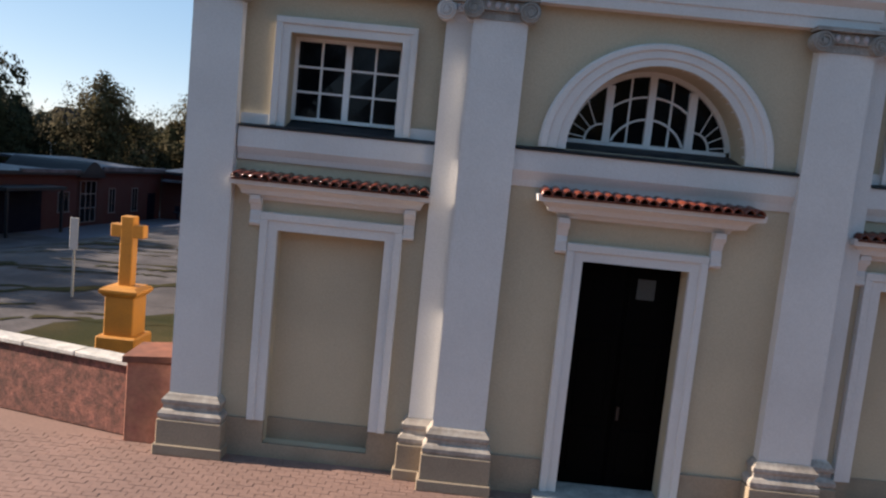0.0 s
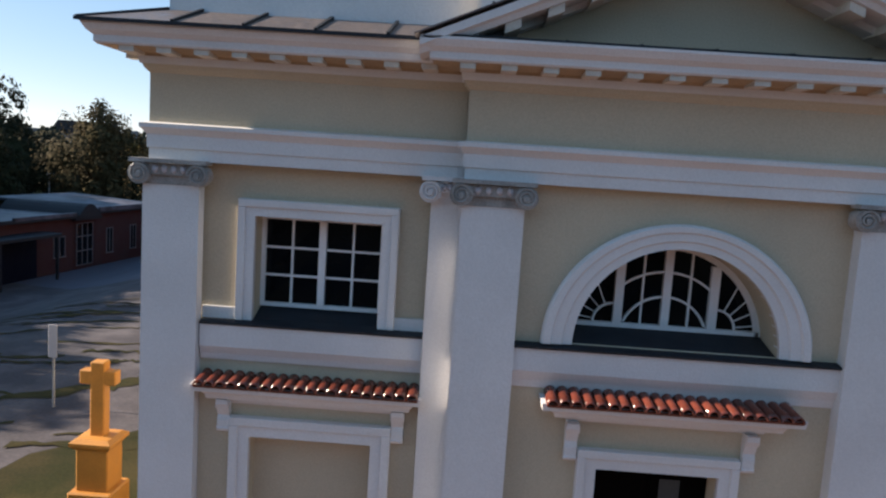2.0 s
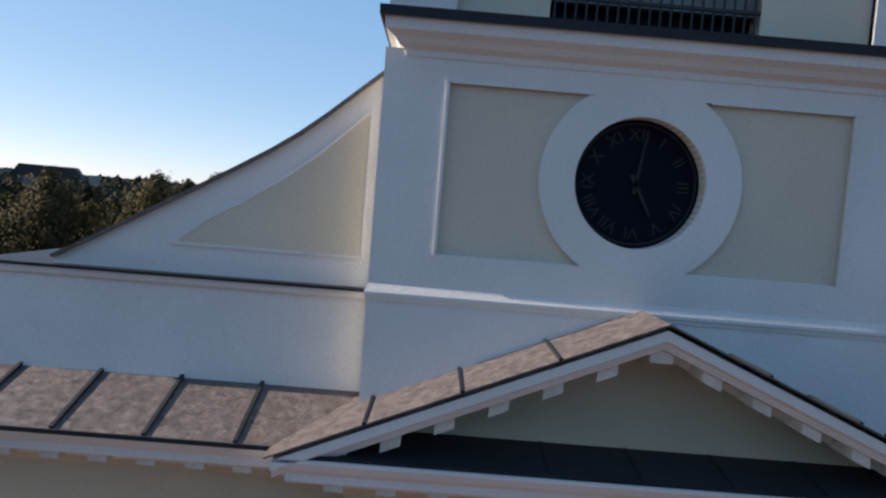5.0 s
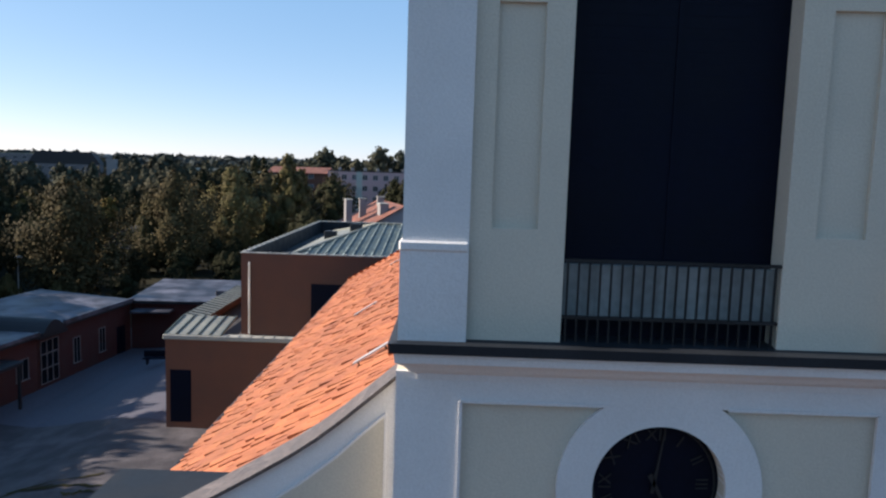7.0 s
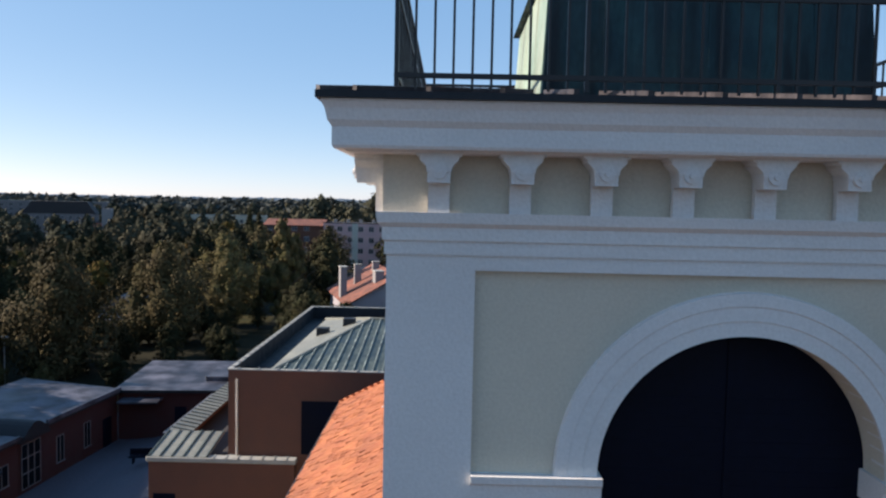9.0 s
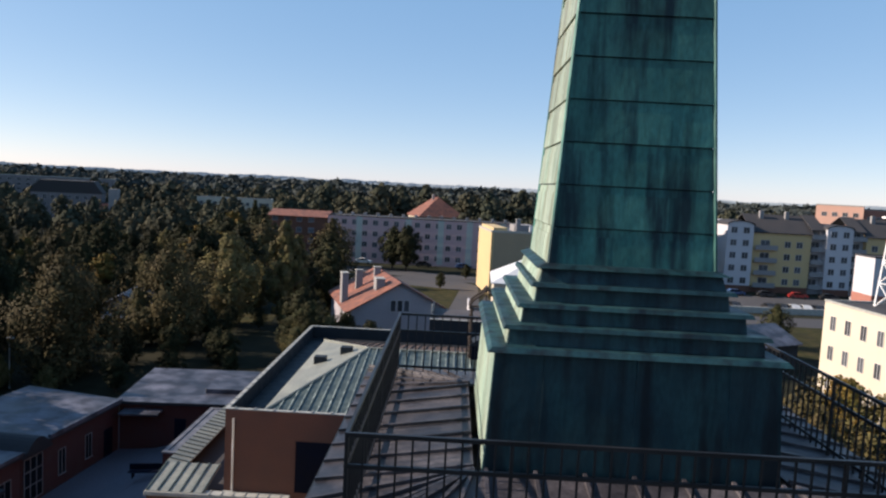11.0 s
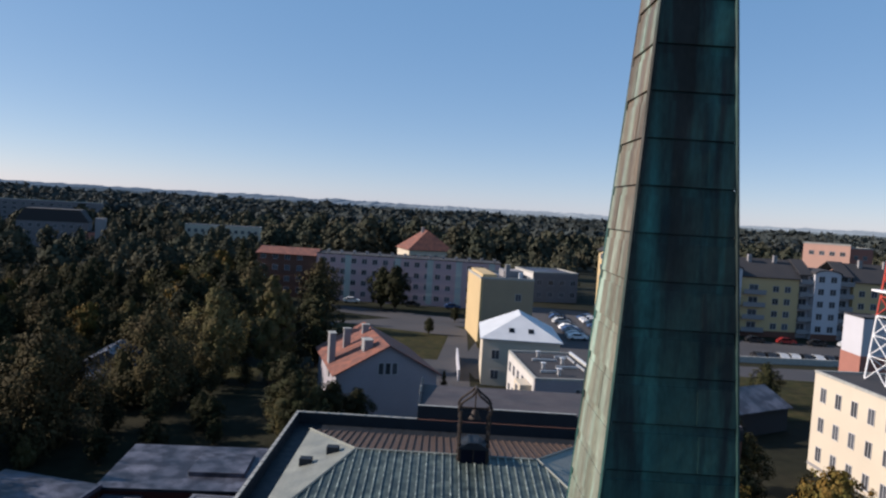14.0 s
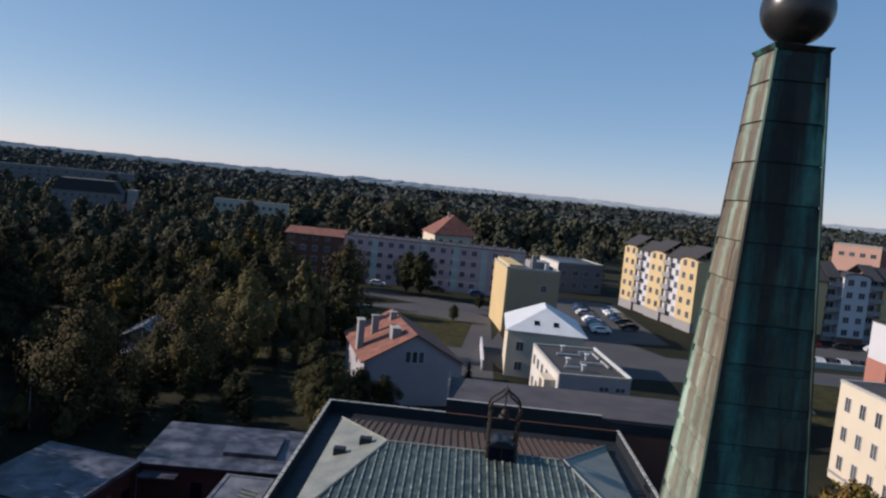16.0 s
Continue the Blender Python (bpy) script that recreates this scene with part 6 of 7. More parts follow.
facade(yb, (7.6,), (2.0, 5.0, 8.5), 1.2, 1.4, -0.06)
part("stair_head", boxes((5.5, 9.5, 5, 10, 12.6, 14.0)), GREY_WALL, yb)
part("roof_step", boxes((0.4, 3.2, 0.4, 15, 12.66, 13.5)), YELLOW_WALL, yb, "raised yellow roof strip")
part("roof_vent", soft_box(8.2, 8.9, 3.0, 3.7, 12.66, 13.9, 0.04), PALE_ROOF, yb)
chimney(yb, 6.0, 4.0, 12.6, 15.2)

pk = block("pink_block", "long four-storey pale pink block with green stripes", "apartment block", (-35.0, 184.0, 0), -1.5, 48, 11, 12.0, PINK_RENDER, GREY_ROOF, 0.2)
facade(pk, [1.6 + 2.75 * i for i in range(18)], [1.3 + 2.85 * i for i in range(4)], 1.4, 1.4)
for x in (7.5, 20.5, 29, 36.5, 45):
    part("stripe", boxes((x, x + 1.6, -0.03, 0.0, 0.5, 12.2)), MINT, pk, "pale green stairwell stripe")
for i in range(14):
    part("roof_chimney", soft_box(2 + 3.4 * i, 2.8 + 3.4 * i, 4, 4.6, 12.2, 13.0, 0.03), GREY_WALL, pk)
part("red_roof", boxes((-15.5, -0.05, 0.0, 11, 0, 11.2)), BRICK, pk, "red-brown end section")
bm = bmesh.new()
solid(bm, [(-16, -0.5, 11.3), (0, -0.5, 11.3), (0, 5.5, 12.8), (-16, 5.5, 12.8)], 0.15)
solid(bm, [(-16, 5.5, 12.8), (0, 5.5, 12.8), (0, 11.5, 11.3), (-16, 11.5, 11.3)], 0.15)
part("roof", bm, RED_ROOF, pk)
facade(pk, [-14 + 3.2 * i for i in range(4)], [1.3 + 2.85 * i for i in range(4)], 1.4, 1.4)
rh2 = gable_house("red_roofed_hall", "cream hall with a tall red hipped roof", (-14.3, 255.0, 0), 18.0, 16.6, 17, 10.2, 16.8, CREAM_WALL, RED_ROOF, 0.6, 6.5, 6.5)
chimney(rh2, 7.0, 8.0, 14, 17.8)
facade(rh2, (2.5, 6.2, 10.0, 13.8), (6.6,), 1.3, 1.6)


def apartments(name, label, at, turn, units, storeys, mats, depth=12.0, unit=7.0):
    """A stepped apartment house: bays of different colours with windows and balconies."""
    b = thing(name, label, "apartment block", at, turn)
    h = storeys * 2.9 + 1.6
    for i in range(units):
        m = mats[i % len(mats)]
        out = -0.6 if i % 2 == 0 else 0.0
        part("bay", boxes((i * unit, (i + 1) * unit, out, depth, 0, h)), m, b)
        part("ground_floor", boxes((i * unit - 0.02, (i + 1) * unit + 0.02, out - 0.05, 0.2, 0, 2.2)), GREY_WALL, b)
        bm = bmesh.new()
        x0, x1 = i * unit - 0.2, (i + 1) * unit + 0.2
        hh = h + (0.9 if i % 2 == 0 else 0.0)
        solid(bm, [(x0, out - 0.4, hh), (x1, out - 0.4, hh), (x1, depth / 2, hh + 2.6), (x0, depth / 2, hh + 2.6)], 0.2)
        solid(bm, [(x0, depth / 2, hh + 2.6), (x1, depth / 2, hh + 2.6), (x1, depth + 0.4, hh), (x0, depth + 0.4, hh)], 0.2)
        part("roof", bm, GREY_ROOF, b)
        if i % 2 == 0:
            bm = bmesh.new()
            prism(bm, [(i * unit, h), ((i + 1) * unit, h), ((i + 0.5) * unit, h + 0.9)], out, depth / 2)
            part("bay_gable", bm, m, b)
        for k in range(storeys):
            z = 2.9 * k + 3.1
            if i % 2 == 0:
                for x in (0.27, 0.73):
                    add_window(b, 2, 1.5, 1.5, ((i + x) * unit, out - 0.01, z), 0)
            else:
                add_window(b, 2, 1.4, 1.5, ((i + 0.72) * unit, out - 0.01, z), 0)
                add_window(b, 2, 1.6, 2.1, ((i + 0.27) * unit, out - 0.01, z - 0.5), 0)
                bal = part("balcony", boxes((i * unit + 0.1, i * unit + 3.6, -1.1, 0.0, z - 0.75, z - 0.6)), GREY_WALL, b)
                part("balustrade", boxes((i * unit + 0.1, i * unit + 3.6, -1.1, -1.04, z - 0.6, z + 0.4)), GREY_WALL, bal)
    return b




def bay_house(at, turn):
    """A five-storey house of yellow wings and a white arched bay, with open balconies between them."""
    b = thing("apartment_house", "yellow apartment house with a white arched bay, balconies and dark roofs", "apartment block", at, turn)

    def roof(x0, x1, y0, eave, ridge):
        bm = bmesh.new()
        solid(bm, [(x0, y0 - 0.4, eave), (x1, y0 - 0.4, eave), (x1, 6, ridge), (x0, 6, ridge)], 0.2)
        solid(bm, [(x0, 6, ridge), (x1, 6, ridge), (x1, 12.4, eave), (x0, 12.4, eave)], 0.2)
        part("roof", bm, GREY_ROOF, b)

    def balcony(x0, x1, y0, y1, z):
        bal = part("balcony", boxes((x0, x1, y0, y1, z - 0.16, z)), GREY_WALL, b)
        part("balustrade", boxes((x0, x1, y0, y0 + 0.06, z, z + 0.95)), GREY_WALL, bal)

    for x0, x1, wins, bal in ((7.3, 21.4, (15.9, 18.7), (7.9, 13.2)), (34.5, 56, (36.6, 39.6, 50), (43, 47.5))):
        part("wing", boxes((x0, x1, 0, 12, 0, 14.4)), YELLOW_WALL, b)
        part("ground_floor", boxes((x0 - 0.02, x1 + 0.02, -0.06, 0.0, 0, 1.5)), BRICK, b)
        roof(x0 - 0.3, x1 + 0.3, 0, 14.2, 18.3)
        for k in range(4):
            z = 1.9 + 2.95 * k
            for x in wins:
                add_window(b, 2, 1.5, 1.5, (x, -0.01, z), 0)
            add_window(b, 2, 2.2, 2.1, (sum(bal) / 2, -0.01, z - 0.45), 0)
            balcony(bal[0], bal[1], -1.0, 0.0, z - 0.5)
        for x in (x0 + 3.4, x0 + 9.6):
            part("roof_chimney", soft_box(x, x + 0.9, 4.4, 5.1, 16.5, 19.2, 0.03), GREY_WALL, b)
    for x0, x1 in ((21.4, 24.7), (30.9, 34.5)):
        part("recess", boxes((x0, x1, 1.3, 12, 0, 15.2)), WHITE_WALL, b)
        roof(x0, x1, 0.4, 15.3, 18.6)
        for k in range(5):
            z = 1.45 + 2.95 * k
            add_window(b, 2, 2.0, 2.1, ((x0 + x1) / 2, 1.29, z + 0.05), 0)
            balcony(x0 + 0.02, x1 - 0.02, -0.5, 1.3, z)
    for c in (4.2, 27.8):
        bm = bmesh.new()
        arc = [(c + 3.1 * math.cos(radians(a)), 15.6 + 0.9 * math.sin(radians(a))) for a in range(0, 181, 15)]
        prism(bm, [(c - 3.1, 0), (c + 3.1, 0)] + arc, -0.7, 12)
        part("bay", bm, WHITE_WALL, b, "white rendered bay under a flat arch")
        part("ground_floor", boxes((c - 3.12, c + 3.12, -0.76, -0.7, 0, 1.5)), BRICK, b)
        bm = bmesh.new()
        rim = [(c + 3.3 * math.cos(radians(a)), 15.75 + 0.95 * math.sin(radians(a))) for a in range(0, 181, 15)]
        prism(bm, [(c + 3.3, 15.6)] + rim + [(c - 3.3, 15.6)] + [(x, z + 0.02) for x, z in arc[::-1]], -0.95, 7)
        part("roof", bm, GREY_ROOF, b)
        for k in range(5):
            for x in (c - 1.5, c + 1.4):
                add_window(b, 2, 1.5, 1.5, (x, -0.71, 1.9 + 2.95 * k), 0)
    return b


bay_house((60.8, 165.0, 0), 2.0)
apartments("apartment_house", "sunlit white and yellow apartment house beside the car park", (40.6, 191.5, 0), -75.0, 5, 5, [YELLOW_WALL, WHITE_WALL], 6.0)
# Dim render carries the front's shade, WHITE_SUN the brightness of the lit side.
lowb = block("white_shop", "low white flat-roofed building", "building", (24.5, 205.0, 0), 14, 14, 16, 8.5, DIM_WALL)
part("side_render", boxes((-0.06, 0.0, 0.2, 15.8, 0, 8.4)), WHITE_SUN, lowb, "white side wall, sunlight put into its colour")
facade(lowb, (2, 5.5, 9, 12.5), (1.5, 5.0), 1.6, 1.5)
kk = block("cream_block", "cream rendered three-storey block with a flat roof", "building", (39.2, 73.8, 0), -86.0, 40, 13, 10.7, CREAM_WALL, GREY_ROOF, 0.25)
for x in [1.8 + 2.6 * i for i in range(14)]:
    for z in (1.4, 4.6, 7.8):
        add_window(kk, 2, 1.0, 1.6, (x, -0.01, z), 0)
part("sill_band", boxes((0, 46, -0.08, 0, 0.6, 0.9)), GREY_WALL, kk)
mast = thing("lattice_mast", "red and white painted steel lattice mast on the roof", "mast", (45.3, 70.0, 10.7))
MZ, MH = 24.0, 1.9


def mast_at(i, z):
    k = MH * (1 - 0.78 * z / MZ)
    return ((-k, -k, z), (k, -k, z), (k, k, z), (-k, k, z))[i % 4]


MAST_RED = material("red_mast_paint", (0.42, 0.05, 0.03), 0.5, vary=0.1, bump=0.0)
for n in range(12):
    z0, z1 = MZ * (n / 12) ** 0.9, MZ * ((n + 1) / 12) ** 0.9
    paint = MAST_RED if 3 <= n < 6 or 9 <= n else FRAME
    for i in range(4):
        bm = bmesh.new()
        rod(bm, mast_at(i, z0), mast_at(i, z1), 0.11, 5)
        rod(bm, mast_at(i, z0), mast_at(i + 1, z1), 0.055, 4)
        rod(bm, mast_at(i + 1, z0), mast_at(i, z1), 0.055, 4)
        rod(bm, mast_at(i, z1), mast_at(i + 1, z1), 0.055, 4)
        part("lattice_panel", bm, paint, mast)
part("platform", soft_box(-2.0, 2.0, -2.0, 2.0, 9.4, 9.6, 0.03), FRAME, mast)
wb = block("white_tower_block", "narrow white block with a red lower wall", "building", (57.0, 96.0, 0), 0.0, 4.0, 5, 14.2, WHITE_WALL, GREY_ROOF, 0.2)
part("red_base", boxes((-0.06, 4.05, -0.06, 5.05, 0, 8.9)), BROWN_WALL, wb)
fp = block("pink_roof_house", "far pink building lit by the sun", "building", (116.7, 235.0, 0), -30.0, 13.6, 10, 21.3, SALMON, FELT)
facade(fp, (2.5, 5.5, 8.5, 11.5), (17.8,), 1.6, 1.4)
fb = block("brown_block", "dark red-brown flat-roofed building far off", "building", (131.3, 234.0, 0), 0.0, 8, 10, 20.4, BROWN_WALL, GREY_ROOF)
facade(fb, (2.5, 5.5), (13.5, 16.8), 1.4, 1.4)
f1 = block("far_white_hall", "long grey-white building with a dark roof far off", "building", (-172.0, 282.0, 0), 18, 26, 12, 10.5, DIM_WALL, GREY_ROOF, 0.2)
facade(f1, [2 + 3 * i for i in range(8)], (1.5, 5, 8), 1.4, 1.6)
bm = bmesh.new()
prism(bm, [(-0.4, 10.5), (26.4, 10.5), (23, 15.5), (3, 15.5)], 0, 12)
part("mansard", bm, GREY_ROOF, f1)
f2 = block("far_cream_hall", "long cream two-storey building far off", "building", (-130.0, 352.0, 0), 10, 36, 12, 9.5, CREAM_WALL, GREY_ROOF, 0.3)
facade(f2, [2 + 3.2 * i for i in range(11)], (2, 6), 1.6, 1.7)
f3 = block("far_grey_block", "long pale block far off between trees", "building", (-330.0, 430.0, 0), 20, 110, 12, 14, DIM_WALL, FELT, 0.3)
facade(f3, [3 + 5.2 * i for i in range(20)], (2, 5, 8, 11), 2.2, 1.5)
f4 = block("far_brick_tower", "brick building with a square stair tower far off", "building", (-146.0, 285.0, 0), 12, 22, 10, 7, BROWN_WALL, GREY_ROOF, 0.2)
part("stair_tower", boxes((4, 7.5, -1, 3, 0, 13)), GREY_WALL, f4)
blue = gable_house("blue_roofed_house", "low house with a bluish sheet roof", (31.0, 90.0, 0), -60.0, 8, 10, 3.2, 5.0, GREY_ROOF, FELT, 0.4)

street = thing("street_lamp", "slim grey street lamp with a white head", "street lamp", (-46.4, 66.5, gz(-46.4, 66.5)))
bm = bmesh.new()
rod(bm, (0, 0, 0), (0, 0, 5.2), 0.08, 8, 0.05)
part("pole", bm, STEEL, street)
part("lamp_head", soft_box(-0.25, 0.45, -0.15, 0.15, 5.2, 5.38, 0.05), PALE_ROOF, street, "white lamp head")
gable_house("garden_house", "small house with a bluish felt roof among trees", (-49.0, 90.0, 0), 10.0, 6.5, 8, 2.6, 4.4, DIM_WALL, FELT, 0.4)
block("low_link", "low brick link with a pale flat roof along the yard", "building", (-20.9, 42.6, -1.95), 0, 3.9, 9.9, 3.85, RED_BRICK, PALE_FELT, 0.12)
# roads, parking, lawns of the town
flat("road", [(4, 106), (120, 122), (120, 131), (36, 128), (20, 160), (-30, 176), (-34, 168), (8, 152), (2, 118)], 0.0, ROAD, "grey town road", "road")
flat("car_park", [(22, 135), (40, 140), (38, 190), (18, 196)], 0.006, ROAD, "asphalt car park between houses", "parking")
flat("street", [(-8, 98), (3, 98), (4, 150), (-6, 165), (-26, 150)], 0.004, ROAD, "dark paved square", "street")
flat("town_lawn", [(-28, 120), (-2, 118), (0, 142), (-24, 150)], 0.012, GRASS, "shaded town lawn", "lawn")
flat("park_lawn", [(-32.5, 97), (-27.5, 97), (-28.5, 105), (-34.5, 105)], 0.01, GRASS, "small sunlit lawn in the park", "lawn")
flat("town_lawn", [(40, 92), (75, 96), (80, 118), (42, 120)], 0.008, GRASS, "sloping green lawn below the apartments", "lawn")
flat("forecourt", [(50, 133), (110, 138), (110, 160), (56, 158)], 0.01, ROAD, "asphalt forecourt of the apartments", "forecourt")
block("garage", "low garage with a pale bluish flat roof between the trees", "garage", (-45.5, 84.0, 0), 24, 5.0, 7.5, 2.2, DIM_WALL, PALE_FELT, 0.1)
gw = thing("garden_wall", "low pale garden wall beside the street", "wall", (1.4, 104.0, 0), 90)
part("wall_body", soft_box(0, 17, -0.15, 0.15, 0, 1.7, 0.02), WHITE_WALL, gw)
rw = thing("retaining_wall", "low concrete retaining wall along the street", "wall", (45, 131.5, 0), 4)
part("wall_body", boxes((0, 40, 0, 0.5, 0, 1.2)), COPING, rw)


# ---- cars ----
def car_meshes(paint):
    bm = bmesh.new()
    side = [(-2.1, 0.35), (2.1, 0.35), (2.15, 0.75), (1.95, 0.92), (1.0, 1.0), (0.45, 1.45), (-1.1, 1.48), (-1.75, 1.0), (-2.1, 0.92)]
    prism(bm, side, -0.85, 0.85)
    bmesh.ops.bevel(bm, geom=[e for e in bm.edges if abs(e.verts[0].co.y - e.verts[1].co.y) < 0.01], offset=0.08, segments=2, affect="EDGES")
    body = mesh_of("body", bm, paint)
    bm = bmesh.new()
    prism(bm, [(0.9, 1.03), (0.42, 1.40), (-1.05, 1.42), (-1.6, 1.03)], -0.862, 0.862)
    prism(bm, [(1.0, 1.02), (0.46, 1.455), (0.44, 1.44), (0.95, 1.0)], -0.7, 0.7)
    glass = mesh_of("glazing", bm, GLASS)
    bm = bmesh.new()
    rod(bm, (0, -0.1, 0), (0, 0.1, 0), 0.32, 14)
    return body, glass, mesh_of("wheel", bm, RUBBER)


CARS = [car_meshes(p) for p in CAR_PAINTS]
rc = random.Random(5)
spots = [(51.5 + 2.35 * i, 136.3 + 0.1 * i, 90) for i in range(13)] + [(27 + rc.uniform(-0.3, 0.3), 146 + 3.0 * i, 10) for i in range(11)] + [(34.5, 150 + 3.2 * i, 190) for i in range(9)] + [(-30 + 5.2 * i, 180.5, 2) for i in range(8)] + [(62 + 7 * i, 157, 0) for i in range(5)]
for x, y, a in spots:
    if rc.random() < 0.25:
        continue
    which = rc.choice((0, 2, 0, 4, 2, 3, 4, 4, 3, 4, 1))
    body, glass, wheel = CARS[which]
    car = thing("car", ("silver", "red", "white", "blue", "black")[which] + " parked car with dark windows", "car", (x, y, 0.02), a + rc.uniform(-3, 3), "parked cars")
    put("body", body, car)
    put("glazing", glass, car)
    for wx_, wy_ in ((-1.3, -0.78), (-1.3, 0.78), (1.35, -0.78), (1.35, 0.78)):
        put("wheel", wheel, car, (wx_, wy_, 0.32))


# ---- trees ----
def crown_mesh(name, seed, mat, h, r, n, leaf, shape="round", base=0.2):
    """Many small leaf sprays on boughs of uneven size round a loose core."""
    g = np.random.default_rng(seed)
    rows = []
    k = 130
    for i in range(k):
        u = (i + 0.5) / k
        z = h * (base + (0.97 - base) * u)
        if shape == "round":
            rad = r * math.sin(math.pi * min(0.14 + 0.84 * u, 0.97)) ** 0.6
        elif shape == "birch":
            rad = r * math.sin(math.pi * min(0.22 + 0.76 * u, 0.985)) ** 0.9
        elif shape == "cone":
            rad = r * (1.02 - u) ** 0.85
        else:
            rad = r * math.sin(math.pi * min(0.1 + 0.88 * u, 0.97)) ** 0.5
        a = i * 2.4 + g.uniform(-0.7, 0.7)
        o = rad * (g.uniform(0.5, 1.06) if i % 4 else g.uniform(0.0, 0.3))
        s = max(rad * (g.uniform(0.13, 0.27) if i % 4 else 0.42), 0.25)
        rows.append((o * math.cos(a), o * math.sin(a), z + g.uniform(-0.3, 0.3), s))
    lobes = np.array(rows)
    w = lobes[:, 3] ** 1.7
    pick = g.choice(len(lobes), n, p=w / w.sum())
    d = g.normal(size=(n, 3))
    d /= np.linalg.norm(d, axis=1)[:, None]
    rr = g.uniform(0.3, 1.15, n) ** 0.5 * (1 + 0.35 * (g.uniform(size=n) > 0.9))
    tall = 1.5 if shape in ("birch", "column") else 0.9
    c = lobes[pick, :3] + d * (lobes[pick, 3] * rr)[:, None] * np.array((1, 1, tall))
    out = c * np.array((1, 1, 0))
    out /= np.linalg.norm(out, axis=1)[:, None] + 0.3
    nrm = 0.5 * d + 0.75 * out + g.normal(scale=0.17, size=(n, 3)) + np.array((0, 0, 0.2))
    nrm /= np.linalg.norm(nrm, axis=1)[:, None]
    t = np.cross(nrm, g.normal(size=(n, 3)))
    t /= np.linalg.norm(t, axis=1)[:, None]
    b = np.cross(nrm, t)
    sz = leaf * g.uniform(0.5, 1.35, n)[:, None]
    v = np.stack((c - t * sz - b * sz * 0.5, c + t * sz - b * sz * 0.5, c + b * sz * 1.1 + nrm * sz * 0.2), axis=1).reshape(-1, 3)
    v[:, 2] = np.maximum(v[:, 2], 0.3)
    me = bpy.data.meshes.new(name)
    me.from_pydata(v.tolist(), [], np.arange(3 * n).reshape(-1, 3).tolist())
    me.materials.append(mat)
    return me


def trunk_mesh(name, seed, h, r):
    g = random.Random(seed)
    bm = bmesh.new()
    rod(bm, (0, 0, -0.1), (0, 0, h * 0.35), r, 8, r * 0.75)
    rod(bm, (0, 0, h * 0.35), (g.uniform(-0.3, 0.3), g.uniform(-0.3, 0.3), h * 0.85), r * 0.75, 7, r * 0.2)
    for i in range(7):
        a = g.uniform(0, 6.28)
        z = h * g.uniform(0.25, 0.6)
        l = h * g.uniform(0.15, 0.28)
        rod(bm, (0, 0, z), (l * math.cos(a), l * math.sin(a), z + l * 0.8), r * 0.4, 5, r * 0.1)
    return mesh_of(name, bm, BARK)


KINDS, FAR_KINDS = [], []
for i, (mat, h, r, shape, base) in enumerate(((LEAF, 11, 3.9, "birch", 0.12), (LEAF_DARK, 13, 4.6, "round", 0.15), (LEAF_DARK, 12, 4.0, "round", 0.2), (LEAF, 14, 2.0, "column", 0.08), (LEAF_DARK, 15, 3.6, "cone", 0.06), (LEAF_GOLD, 9, 3.6, "round", 0.2), (LEAF, 9, 3.3, "birch", 0.1), (LEAF_OLIVE, 12, 5.5, "birch", 0.08))):
    FAR_KINDS.append(crown_mesh("crown", 20 + i, mat, h, r, 5000, 0.26, shape, base))
    KINDS.append((crown_mesh("crown", 20 + i, mat, h, r, 17000, 0.14, shape, base), trunk_mesh("trunk", 40 + i, h, 0.28), ("green broadleaf tree", "dark green broadleaf tree", "dark dense tree", "tall narrow poplar", "tall dark conifer", "tree in yellow-brown autumn leaf", "small green tree", "large olive-green tree")[i]))


SKYLINE = ((20, 0.04), (21, 0.025), (22.5, 0.01), (23.7, 0.03), (25, 0.06), (26.5, 0.086), (27.9, 0.062), (29, 0.012), (30, 0.01), (31, 0.035), (31.7, 0.1), (34, 0.125))   # bearing and slope of the treetops beside the church


def tree_limit(x, y):
    """Greatest height of a treetop over the low ground beside the church."""
    b, d = math.degrees(math.atan2(-x - 2.5, y + 10)), math.hypot(x + 2.5, y + 10)
    if not 20 < b < 34 or y > 180 or y < 30:
        return 99.0
    for (b0, s0), (b1, s1) in zip(SKYLINE, SKYLINE[1:]):
        if b0 <= b <= b1:
            return 4.5 + d * (s0 + (s1 - s0) * (b - b0) / (b1 - b0))


HEIGHTS = (11, 13, 12, 14, 15, 9, 9, 12)
FAR = []


def tree(k, x, y, scale, a, fine=True):
    large = math.hypot(x + 42.7, y - 70) < 1 or math.hypot(x + 37, y - 82) < 6      # the tall trees behind the wings
    room = 9.0 if large else (min(tree_limit(x - 3 * scale, y), tree_limit(x, y), tree_limit(x + 3 * scale, y)) - gz(x, y)) / HEIGHTS[k]
    if room < 0.2:
        return
    scale = min(scale, room)
    if y > 176:
        FAR.append((k, x, y, scale, a))
        return
    t = thing("tree", KINDS[k][2] + " standing in the grass", "tree", (x, y, gz(x, y) - 0.05), a, "trees of the town")
    for nm, me in (("trunk", KINDS[k][1]), ("crown", KINDS[k][0] if y < 100 and fine else FAR_KINDS[k])):
        put(nm, me, t)
    t.scale = (scale, scale, scale)


rg = random.Random(21)
